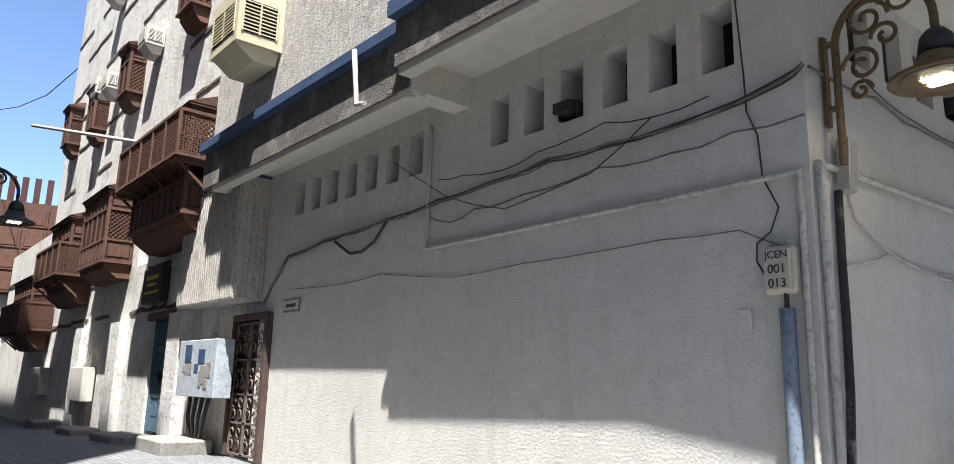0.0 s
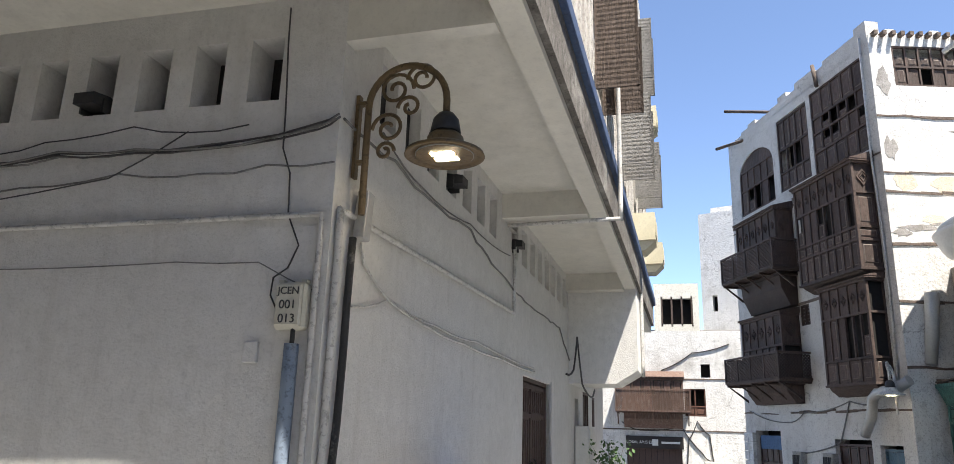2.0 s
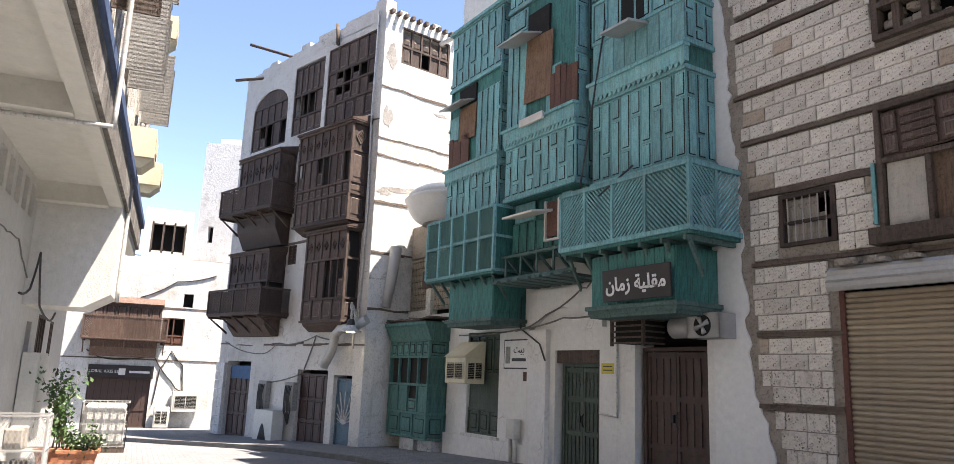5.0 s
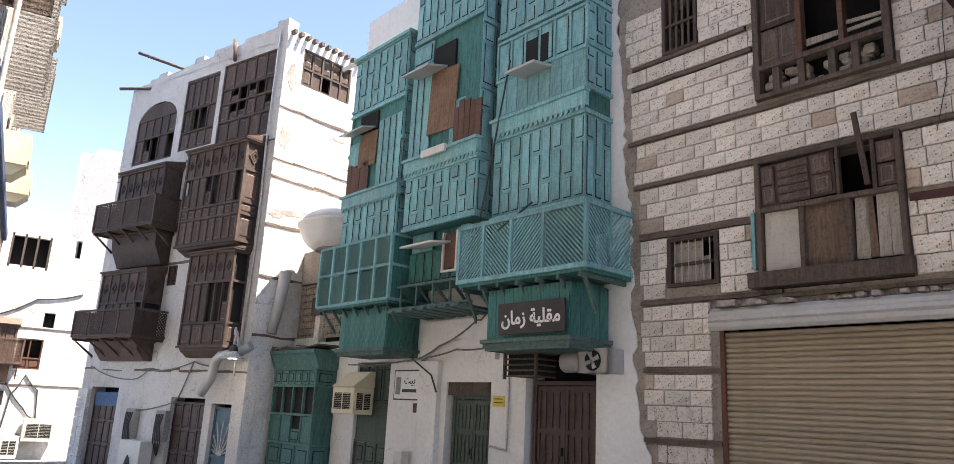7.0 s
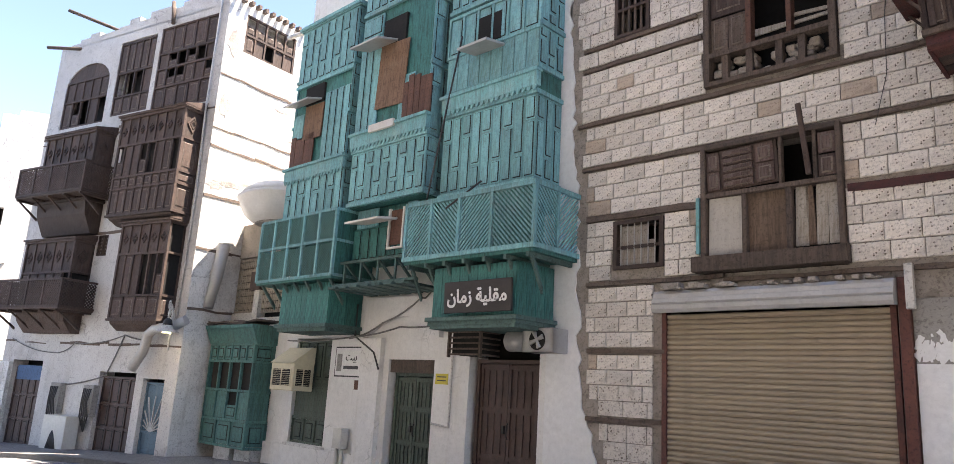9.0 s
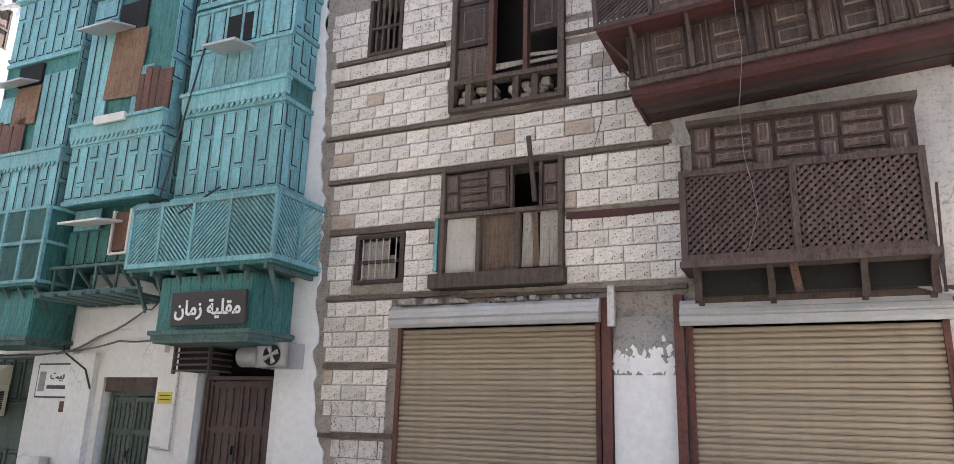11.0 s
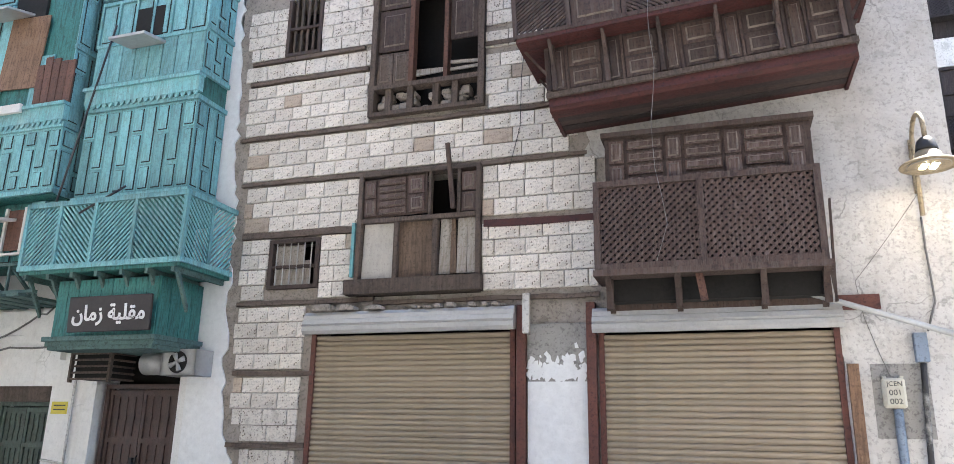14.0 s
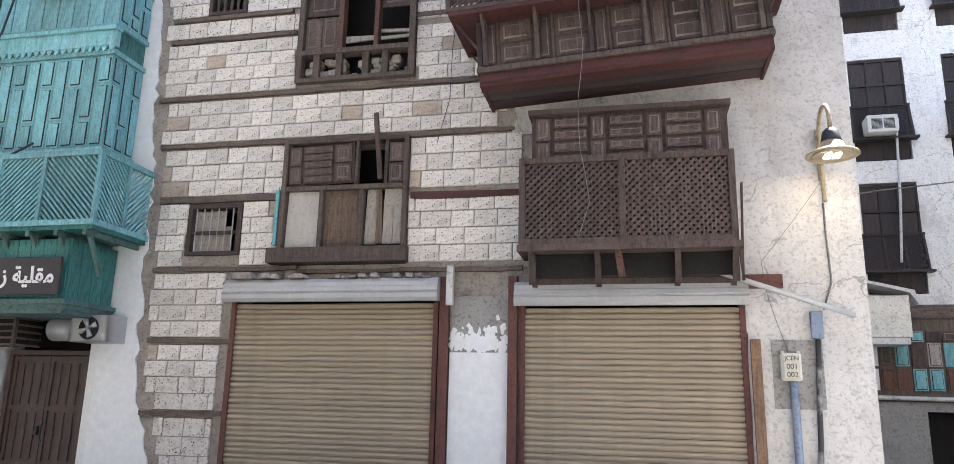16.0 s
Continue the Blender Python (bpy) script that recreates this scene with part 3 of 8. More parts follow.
def cable(name, pts, r, material, label, sag=0.0, category="cable", wobble=0.0, seed=0):
    """A cable run through points, hanging by sag between them."""
    rnd = random.Random(seed)
    line = []
    for a, b in zip(pts, pts[1:]):
        a, b = Vector(a), Vector(b)
        n = max(2, int((b - a).length / 0.25))
        for i in range(n):
            t = i / n
            p = a.lerp(b, t)
            p.z -= sag * 4 * t * (1 - t)
            if 0 < i:
                p += Vector((rnd.uniform(-1, 1), 0, rnd.uniform(-1, 1))) * wobble
            line.append(p)
    line.append(Vector(pts[-1]))
    bm = bmesh.new()
    tube(bm, line, r, 6)
    return tagged(part(name, bm, material), label, category)


def text_ob(name, words, m, size, material, parent=None, label="", align="CENTER", squeeze=1.0, heavy=0.0):
    cu = bpy.data.curves.new(name, "FONT")
    cu.body, cu.size, cu.align_x, cu.align_y, cu.extrude, cu.offset = words, size, align, "CENTER", 0.004, size * heavy
    tmp = bpy.data.objects.new("tmp", cu)
    scene.collection.objects.link(tmp)
    me = bpy.data.meshes.new_from_object(tmp.evaluated_get(bpy.context.evaluated_depsgraph_get()))
    bpy.data.objects.remove(tmp)
    me.materials.clear()
    me.materials.append(material)
    me.transform(Matrix.Diagonal((squeeze, 1, 1, 1)))
    ob = new(name, me)
    if parent:
        ob.parent = parent
        ob.matrix_local = m
    else:
        ob.matrix_world = m
    return ob


# ---- ground ----
bm = bmesh.new()
xs = [-600, -120, -60, -45, *range(-36, 31, 1), 40, 60, 120, 600]
ys = [-600, -120, -60, -30, *range(-10, 51, 1), 60, 120, 600]
gv = [[bm.verts.new((x, y, ground_z(x, y))) for y in ys] for x in xs]
for i in range(len(xs) - 1):
    for j in range(len(ys) - 1):
        bm.faces.new((gv[i][j], gv[i + 1][j], gv[i + 1][j + 1], gv[i][j + 1]))
tagged(part("ground", bm, ASPHALT), "grey paved street surface between old houses", "ground", kind="structure")


def path_strip(name, pts, w, h, material, label, side=1, kind="structure"):
    """A raised strip along a line on the ground."""
    bm = bmesh.new()
    rows = []
    fine = []
    for a, b in zip(pts, pts[1:]):
        n = max(1, int((Vector(b) - Vector(a)).length / 1.0))
        fine += [Vector(a).lerp(Vector(b), i / n) for i in range(n)]
    fine.append(Vector(pts[-1]))
    for i, p in enumerate(fine):
        d = (fine[min(i + 1, len(fine) - 1)] - fine[max(i - 1, 0)]).normalized()
        q = p + Vector((d.y, -d.x)) * w * side
        zp, zq = ground_z(*p), ground_z(*q)
        rows.append([bm.verts.new((*p, zp - 0.2)), bm.verts.new((*p, zp + h)), bm.verts.new((*q, zq + h)), bm.verts.new((*q, zq - 0.2))])
    for a, b in zip(rows, rows[1:]):
        for k in range(3):
            bm.faces.new((a[k], a[k + 1], b[k + 1], b[k]))
    for r in (rows[0], rows[-1]):
        bm.faces.new(r)
    return tagged(part(name, bm, material), label, name.split("_")[0], kind=kind)


KERB_LINE = [(7.6, -14.0), (6.7, 0.0), (5.9, 8.0), (5.45, 11.4), (4.9, 16.6), (3.9, 19.6), (2.9, 21.4), (1.3, 23.2), (-0.2, 25.0), (-1.0, 30.0)]
path_strip("pavement", KERB_LINE, 6.0, 0.10, PAVE, "raised grey pavement along the house fronts")
path_strip("kerb", [(x - 0.16, y - 0.02) for x, y in KERB_LINE], 0.17, 0.115, KERB, "dark stone kerb edging the pavement")

# ---- white corner building ----
SLOT = [(-10.44 + 0.515 * i, -10.15 + 0.515 * i, 4.18, 4.72) for i in range(7)] + [(-5.81 + 0.524 * i, -5.52 + 0.524 * i, 4.20, 4.76) for i in range(6)]
house = thing("corner_building", pose(0, 0, 0), "white plastered corner building with overhanging blue-banded upper floors", "building")
w = wall("wall", FA, -11.4, -2.36, -0.4, 5.45, 0.35, SLOT, WHITE, house, "white plaster wall with vent slots")
w.matrix_local = FA
SLOTB = [(0.73 + 0.62 * i, 1.10 + 0.62 * i, 4.27, 4.84) for i in range(7)] + [(5.78 + 0.66 * i, 6.18 + 0.66 * i, 4.27, 4.86) for i in range(8)]
BDOOR = (6.65, 9.0, -0.4, 2.56)
w = wall("wall", FB, 0.0, 11.15, -0.6, 5.45, 0.35, SLOTB + [BDOOR], WHITE, house)
w.matrix_local = FB
# near-black sheets put the inner shade of the vent slots into the colour
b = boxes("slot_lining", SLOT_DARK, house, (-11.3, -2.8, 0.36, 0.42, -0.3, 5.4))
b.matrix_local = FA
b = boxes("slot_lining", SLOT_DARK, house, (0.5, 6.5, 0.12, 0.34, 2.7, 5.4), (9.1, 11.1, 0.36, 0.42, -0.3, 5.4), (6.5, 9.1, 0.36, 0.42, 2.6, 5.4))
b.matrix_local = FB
# soffits, edge beams and cross beams
bm = bmesh.new()
box(bm, -12.0, -6.25, -0.78, 0, 5.0, 5.2)
box(bm, -6.25, 1.2 - 2.36, -0.95, 0, 5.1, 5.25)
b = part("soffit", bm, SOFFIT, house)
b.matrix_local = FA
bm = bmesh.new()
box(bm, -12.0, -6.2, -0.78, -0.60, 4.72, 5.0)
box(bm, -12.0, -11.75, -0.60, 0.0, 4.72, 5.0)
prism(bm, [(-6.2, -0.97), (-0.9, -0.915), (-0.9, -0.78), (-6.2, -0.80)], "z", 4.88, 5.1)
box(bm, -6.47, -6.18, -0.80, 0.0, 4.76, 5.1)
box(bm, -6.25, -6.15, -0.80, -0.0, 4.9, 5.1)
b = part("edge_beam", bm, SOFFIT, house, "cream painted beam under the overhang")
b.matrix_local = FA
bm = bmesh.new()
box(bm, 0.0, 11.15, -1.44, -0.0, 5.02, 5.2)
b = part("soffit", bm, SOFFIT, house)
b.matrix_local = FB
bm = bmesh.new()
box(bm, -0.55, 11.15, -1.46, -1.22, 4.72, 5.02)
for u in (0.0, 5.25, 10.95):
    box(bm, u - 0.14 + 0.14 * (u == 0), u + 0.16, -1.22, 0.0, 4.66, 5.02)
b = part("edge_beam", bm, SOFFIT, house)
b.matrix_local = FB
# rough fascia with blue capping, on both sides
bm = bmesh.new()
box(bm, -12.35, -6.23, -0.81, -0.70, 4.80, 5.42)
prism(bm, [(-6.23, -1.01), (-0.78, -0.945), (-0.78, -0.85), (-6.23, -0.90)], "z", 4.96, 5.50)
b = part("fascia", bm, FASCIA, house)
b.matrix_local = FA
b = boxes("fascia", FASCIA, house, (-0.55, 17.5, -1.53, -1.44, 4.80, 5.40))
b.matrix_local = FB
bm = bmesh.new()
box(bm, -12.4, -6.25, -0.92, 0, 5.42, 5.60, 0.02)
prism(bm, [(-6.25, -1.12), (-0.70, -1.08), (-0.70, 0), (-6.25, 0)], "z", 5.50, 5.68)
b = part("blue_capping", bm, BLUE_BAND, house, "dark blue painted capping band")
b.matrix_local = FA
bm = bmesh.new()
for z in (5.40, 8.7, 12.0):
    box(bm, -1.1, 17.5, -1.60, 0.2, z, z + 0.2, 0.02)
b = part("blue_capping", bm, BLUE_BAND, house)
b.matrix_local = FB
# upper floors
UPA = [(-10.6, -9.9, 7.2, 8.5), (-7.9, -6.9, 6.6, 8.2), (-4.6, -3.6, 6.6, 8.2)]
w = wall("upper_wall", FA, -12.3, -0.85, 5.6, 15.0, 0.3, UPA, RIBBED, house, "rough combed render wall of the upper floor", -0.72)
w.matrix_local = FA
UPB = [(u, u + 1.1, z, z + 1.5) for u in (1.2, 4.6, 8.2, 11.8, 15.0) for z in (6.5, 9.8, 13.0)]
w = wall("upper_wall", FB, -1.0, 17.4, 5.2, 15.2, 0.3, UPB, RIBBED, house, "", -1.40)
w.matrix_local = FB
b = boxes("roof", GREY, house, (-12.2, -1.0, -0.4, 18.0, 14.9, 15.1))
b.matrix_local = FA
# black sheets just behind the openings stand in for shaded rooms
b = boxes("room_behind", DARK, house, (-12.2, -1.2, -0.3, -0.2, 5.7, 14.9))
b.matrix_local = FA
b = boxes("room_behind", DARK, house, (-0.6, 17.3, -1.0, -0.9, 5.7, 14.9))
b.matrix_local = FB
# ribs of the combed render on the street side
bm = bmesh.new()
for i in range(46):
    u = -0.9 + i * 0.4
    if not any(a - 0.15 < u < c + 0.05 for a, c, _, _ in UPB):
        box(bm, u, u + 0.1, -1.43, -1.40, 5.62, 15.1)
b = part("rib", bm, RIBBED, house)
b.matrix_local = FB
# projecting stair box at the far end and the wall beyond it
bm = bmesh.new()
prism(bm, [(-1.46, 3.0), (-1.46, 5.2), (0, 5.2), (0, 2.72), (-1.0, 2.72)], "x", 11.15, 12.6)
b = part("stair_box", bm, WHITE, house, "white box projecting over the lane")
b.matrix_local = FB
w = wall("wall", FB, 11.15, 17.5, -0.8, 5.2, 0.3, [(12.0, 12.55, -0.8, 2.45), (13.3, 14.3, 1.75, 2.65), (15.0, 15.5, 1.7, 2.6)], WHITE, house)
w.matrix_local = FB
b = boxes("room_behind", DARK, house, (11.3, 17.4, 0.25, 0.29, -0.7, 5.0))
b.matrix_local = FB
bm = bmesh.new()
box(bm, 13.6, 17.5, -1.45, -1.25, 4.62, 4.98)
for u in (13.7, 15.4, 17.2):
    box(bm, u, u + 0.2, -1.25, 0, 4.62, 4.98)
box(bm, 12.6, 17.5, -1.45, 0, 4.98, 5.2)
b = part("edge_beam", bm, SOFFIT, house)
b.matrix_local = FB
# ---- stone house with shutters ----
stone = thing("coral_stone_house", FS, "old coral stone house with timber courses and rough plaster", "house")
SHUT = [(-5.98, -2.82, -0.3, 3.35), (-1.64, 1.25, -0.3, 3.30)]
WIN_S = (-6.88, -5.97, 3.80, 4.60)
WIN_M = (-5.32, -3.32, 3.62, 5.56)
WIN_T = (-5.25, -3.30, 6.52, 8.9)
WIN_U = (-6.93, -6.25, 7.87, 9.0)
LAT = (-1.35, 1.12, 3.55, 5.55)
S_HOLES = SHUT + [WIN_S, WIN_M, WIN_T, WIN_U]
wall("wall", FS, -7.9, 2.72, -0.5, 14.5, 0.5, S_HOLES, MORTAR, stone, "grey mortar wall core", 0.035)
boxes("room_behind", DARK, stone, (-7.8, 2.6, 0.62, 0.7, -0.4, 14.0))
boxes("side_wall", LIME2, stone, (2.35, 2.72, 0.54, 7.5, -0.5, 14.5))
boxes("roof", GREY, stone, (-7.9, 2.72, 0.54, 7.5, 14.3, 14.5))


# plaster field round the lattice bay and the right edge, with a ragged left border
def ragged(name, material, parent, left, right, thick, label=""):
    """A plaster sheet between two uneven upright borders given as (u, z) from the bottom up."""
    bm = bmesh.new()
    rows = []
    for (a, z), (b_, _) in zip(left, right):
        rows.append([bm.verts.new((a, y, z)) for y in (-thick, 0.03)] + [bm.verts.new((b_, y, z)) for y in (-thick, 0.03)])
    for r, s in zip(rows, rows[1:]):
        bm.faces.new((r[0], r[2], s[2], s[0])), bm.faces.new((r[1], s[1], s[3], r[3]))
        bm.faces.new((r[0], s[0], s[1], r[1])), bm.faces.new((r[2], r[3], s[3], s[2]))
    for r in (rows[0], rows[-1]):
        bm.faces.new((r[0], r[1], r[3], r[2]))
    return part(name, bm, material, parent, label)


rnd = random.Random(4)
zs = [-0.5 + i * 0.13 for i in range(int(15.0 / 0.13) + 1)]


def border(z):
    """Where plaster gives way to bare stone."""
    if z < 3.3:
        return 1.26
    if z < 5.62:
        return 1.16
    return -1.75 + 0.1 * math.sin(z * 5)


ragged("plaster", LIME2, stone, [(border(z) + rnd.uniform(-0.03, 0.03), z) for z in zs if z < 5.6], [(2.73, z) for z in zs if z < 5.6], 0.012, "stained white plaster at the corner")
ragged("plaster", LIME2, stone, [(-1.72 + rnd.uniform(-0.07, 0.07), z) for z in zs if z > 5.46], [(2.73, z) for z in zs if z > 5.46], 0.011)
pier = ragged("plaster", FRESH, stone, [(-2.62, z) for z in zs if z < 2.42], [(-1.80, z) for z in zs if z < 2.42], 0.02, "white painted pier between the shutters")
ragged("plaster", GREY, stone, [(-2.62 + rnd.uniform(-0.02, 0.02), z) for z in zs if 2.35 < z < 3.25], [(-1.80 + rnd.uniform(-0.02, 0.02), z) for z in zs if 2.35 < z < 3.25], 0.012, "bare grey cement patch")
rf = random.Random(77)
for i in range(110):
    bm = bmesh.new()
    u, z = rf.uniform(-2.60, -1.83), 2.42 + min(0.6, abs(rf.gauss(0, 0.15)))
    r = rf.uniform(0.012, 0.06) * (1.25 if z < 2.5 else 0.8)
    prism(bm, [(u + r * math.cos(a) * rf.uniform(0.4, 1.3), z + r * math.sin(a) * rf.uniform(0.7, 2.0)) for a in [k * 0.63 for k in range(10)]], "y", -0.016 - 0.00005 * i, -0.010)
    part("paint_flake", bm, FRESH, stone)

# timber courses
COURSES = [(-7.57, -5.31, 7.43), (-3.3, -2.3, 7.55), (-7.66, -2.2, 6.40), (-7.54, -1.75, 5.58), (-7.42, -5.3, 4.69), (-3.28, -1.62, 4.62), (-7.4, -5.0, 3.58), (-5.0, -1.62, 3.52), (-7.5, -5.95, 2.50), (-7.55, -6.0, 1.44), (-7.57, -5.4, 7.82)]
for i, (a, b_, z) in enumerate(COURSES):
    bm = bmesh.new()
    uneven_beam(bm, max(a, {True: -7.35, False: -9.0}[z < 3]), b_, z, 0.031 if i not in (4, 5) else 0.05, -0.028, 0.05, rnd)
    part("timber_course", bm, BEAM if i != 5 else WOOD_RED, stone)

# green-painted bays' house: wall line runs on in the same plane
green = thing("turquoise_bay_house", FS, "white plastered house with tall turquoise timber bays", "house")
G_HOLES = [(-12.32, -10.95, -0.6, 2.32), (-10.0, -8.33, -0.6, 2.95), (-15.8, -14.4, 0.38, 2.78)]
wall("wall", FS, -16.75, -8.2, -0.8, 12.4, 0.5, G_HOLES, CLEAN, green, "limewashed plaster wall")
edge = {0: -7.1, 1: -7.2, 2: -7.5, 3: -7.55, 4: -7.6, 5: -7.62, 6: -7.7, 7: -7.8, 8: -7.85, 9: -7.9}


def plaster_edge(z):
    a, f = int(max(0, min(8, z))), max(0.0, min(1.0, z - int(max(0, min(8, z)))))
    return edge[a] * (1 - f) + edge[a + 1] * f


ragged("plaster", FRESH, green, [(-8.2, z) for z in zs if z < 13.6], [(plaster_edge(z) + rnd.uniform(-0.07, 0.05), z) for z in zs if z < 13.6], 0.0)
boxes("room_behind", DARK, green, (-16.7, -7.7, 0.52, 0.6, -0.7, 9.6))
boxes("roof", GREY, green, (-16.75, -7.9, 0.5, 8.0, 9.7, 10.0))
boxes("side_wall", LIME, green, (-16.75, -16.35, 0.5, 8.0, -0.8, 9.7))
boxes("plinth", CLEAN, green, (-16.75, -12.4, -0.08, 0.0, -0.8, 0.32))
# shallow arch and pier beside the green door
bm = bmesh.new()
box(bm, -13.15, -12.50, -0.12, 0.0, -0.6, 2.75)
pts = [(-13.15 + 0.0, 2.75)] + [(-13.15 + 2.4 * t, 2.75 + 0.45 * math.sin(math.pi * t)) for t in [k / 10 for k in range(1, 10)]] + [(-10.75, 2.75), (-10.75, 3.6), (-13.15, 3.6)]
prism(bm, pts, "y", -0.12, 0.0)
part("arched_pier", bm, CLEAN, green)


def metal_door(name, m, w, h, mat_, label, leaves=2, bars=3, seed=0, rails=(0.32, 0.62), spikes=True):
    """A double door of sheet and flat bars."""
    t = thing(name, m, label, "door")
    boxes("door_frame", mat_, t, (-0.05, 0.02, -0.03, 0.12, 0, h + 0.05), (w - 0.02, w + 0.05, -0.03, 0.12, 0, h + 0.05), (0.02, w - 0.02, -0.03, 0.12, h - 0.02, h + 0.05))
    lw = (w - 0.06) / leaves
    for i in range(leaves):
        leaf = boxes("door_leaf", mat_, t, (0, lw - 0.012, 0.03, 0.07, 0.02, h - 0.03))
        leaf.matrix_local = pose(0.03 + i * lw, 0, 0)
        for z in (0.02, *[h * r for r in rails], h - 0.12):
            boxes("rail", mat_, leaf, (0.0, lw - 0.012, 0.0, 0.03, z, z + 0.07))
        for s in (0.0, lw - 0.07):
            boxes("stile", mat_, leaf, (s, s + 0.058, 0.004, 0.03, 0.02, h - 0.03))
        for k in range(bars):
            x = 0.09 + (lw - 0.19) * (k + 0.5) / bars
            for a, b_ in zip((0.1, *[h * r + 0.1 for r in rails]), (*[h * r - 0.03 for r in rails], h - 0.15)):
                if a < 0.3 and not spikes:
                    continue
                bm = bmesh.new()
                box(bm, x - 0.022, x + 0.022, 0.012, 0.03, a, b_)
                box(bm, x - 0.034, x + 0.034, 0.006, 0.03, (a + b_) / 2 - 0.06, (a + b_) / 2 + 0.06)
                part("bar", bm, mat_, leaf)
    bm = bmesh.new()
    box(bm, w / 2 - 0.09, w / 2 - 0.04, -0.05, 0.03, h * 0.46, h * 0.52)
    tube(bm, [(w / 2 + 0.05, -0.03, h * 0.42), (w / 2 + 0.05, -0.07, h * 0.44), (w / 2 + 0.05, -0.07, h * 0.52), (w / 2 + 0.05, -0.03, h * 0.54)], 0.012)
    part("door_handle", bm, BLACK, t)
    return t


metal_door("green_door", at(FS, -12.20, 0.18, -0.05), 1.14, 2.06, GREEN_DOOR, "grey-green timber double door with moulded bars, closed", 2, 3, rails=(0.34, 0.66))
boxes("lintel", WOOD_GREY, green, (-12.34, -10.94, 0.05, 0.22, 2.06, 2.32))
metal_door("brown_door", at(FS, -9.86, 0.16, 0.0), 1.42, 2.3, DOOR_BROWN, "dark brown sheet metal double door, closed", 2, 3, rails=(0.26, 0.62), spikes=False)
t = thing("tall_shutter_window", at(FS, -15.78, 0.08, 0.40), "tall green and brown shuttered window with bars", "window")
face(t, pose(0, 0, 0), 1.36, 0.0, [(0.55, "panel", 3), (0.85, "plank", 7), (0.9, "panel", 4)], GREEN_DOOR, random.Random(2))
boxes("sill", LIME, t, (-0.1, 1.46, -0.16, 0.05, -0.09, -0.03))

# --- turquoise bays ---
rg = random.Random(11)


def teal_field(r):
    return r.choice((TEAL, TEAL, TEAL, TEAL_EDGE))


def teal_side(t, m, w, z0, rows):
    f = new("bay_face")
    f.parent = t
    f.matrix_local = m
    z = z0
    for h, n in rows:
        boxes("rail", TEAL, f, (-0.02, w + 0.02, -0.03, 0.03, z - 0.04, z + 0.04))
        stagger(f, 0.0, w, z + 0.04, z + h - 0.04, 0.0, TEAL, n, rg)
        z += h
    boxes("rail", TEAL, f, (-0.02, w + 0.02, -0.03, 0.03, z - 0.04, z + 0.04))
    return f


def skirt(t, u0, u1, y0, z, d=None):
    """A scalloped board with a flat band over it."""
    bm = bmesh.new()
    box(bm, u0, u1, y0 - 0.07, y0 + 0.05, z, z + 0.26)
    box(bm, u0 - 0.03, u1 + 0.03, y0 - 0.12, y0 + 0.05, z + 0.26, z + 0.32)
    n = max(2, int((u1 - u0) / 0.12))
    for i in range(n):
        a = u0 + (u1 - u0) * (i + 0.5) / n
        prism(bm, [(a - 0.055, z), (a + 0.055, z), (a + 0.03, z - 0.06), (a, z - 0.085), (a - 0.03, z - 0.06)], "y", y0 - 0.06, y0 - 0.035)
    return part("scalloped_band", bm, TEAL, t)


# bay beside the stone house
D3 = 0.72
t = thing("turquoise_bay", at(FS, -10.38, 0, 0), "tall turquoise timber bay with raised staggered panels", "bay window", "turquoise bays")
W3 = 2.34
boxes("carcass", TEAL_DARK, t, (0.03, W3 - 0.03, -D3 + 0.04, -0.004, 4.9, 13.4))
teal_side(t, pose(0, -D3, 0), W3, 5.35, [(1.62, 9)])
teal_side(t, pose(W3, -D3, 0, 0, 0, 90), D3, 5.35, [(1.62, 3)])
skirt(t, -0.03, W3 + 0.03, -D3, 7.06)
f = teal_side(t, pose(0, -D3, 0), W3, 9.2, [(1.5, 9), (1.5, 9)])
teal_side(t, pose(W3, -D3, 0, 0, 0, 90), D3, 7.45, [(0.85, 3), (0.9, 3), (1.5, 3), (1.5, 3)])
face(t, pose(0, -D3, 0), W3, 7.44, [(0.78, "plank", 8), (0.85, "panel", 6)], TEAL, rg)
bm = bmesh.new()
prism(bm, [(-D3 - 0.5, 8.0), (-D3 - 0.5, 8.05), (0, 8.25), (0, 8.2)], "x", 0.75, 1.5)
part("awning", bm, GALV, t, "tin awning over a small hatch")
# open hatch: its inner shade is painted as a near-black box
boxes("hatch", DARK, t, (0.8, 1.4, -D3 - 0.012, -D3 + 0.05, 8.28, 8.85))

# the balcony with diagonal slats under it
bal = thing("slatted_balcony", at(FS, -10.72, 0, 0), "turquoise balcony of diagonal slats on timber brackets", "balcony")
BW, BD = 3.12, 1.18
boxes("balcony_floor", TEAL_DARK, bal, (0, BW, -BD, -0.01, 3.98, 4.05))
for z in (4.08, 5.12):
    boxes("rail", TEAL, bal, (-0.03, BW + 0.03, -BD - 0.04, -BD + 0.04, z - 0.04, z + 0.04))
    boxes("rail", TEAL, bal, (BW - 0.04, BW + 0.04, -BD + 0.04, 0, z - 0.04, z + 0.04))
    boxes("rail", TEAL, bal, (-0.04, 0.04, -BD + 0.04, 0, z - 0.04, z + 0.04))
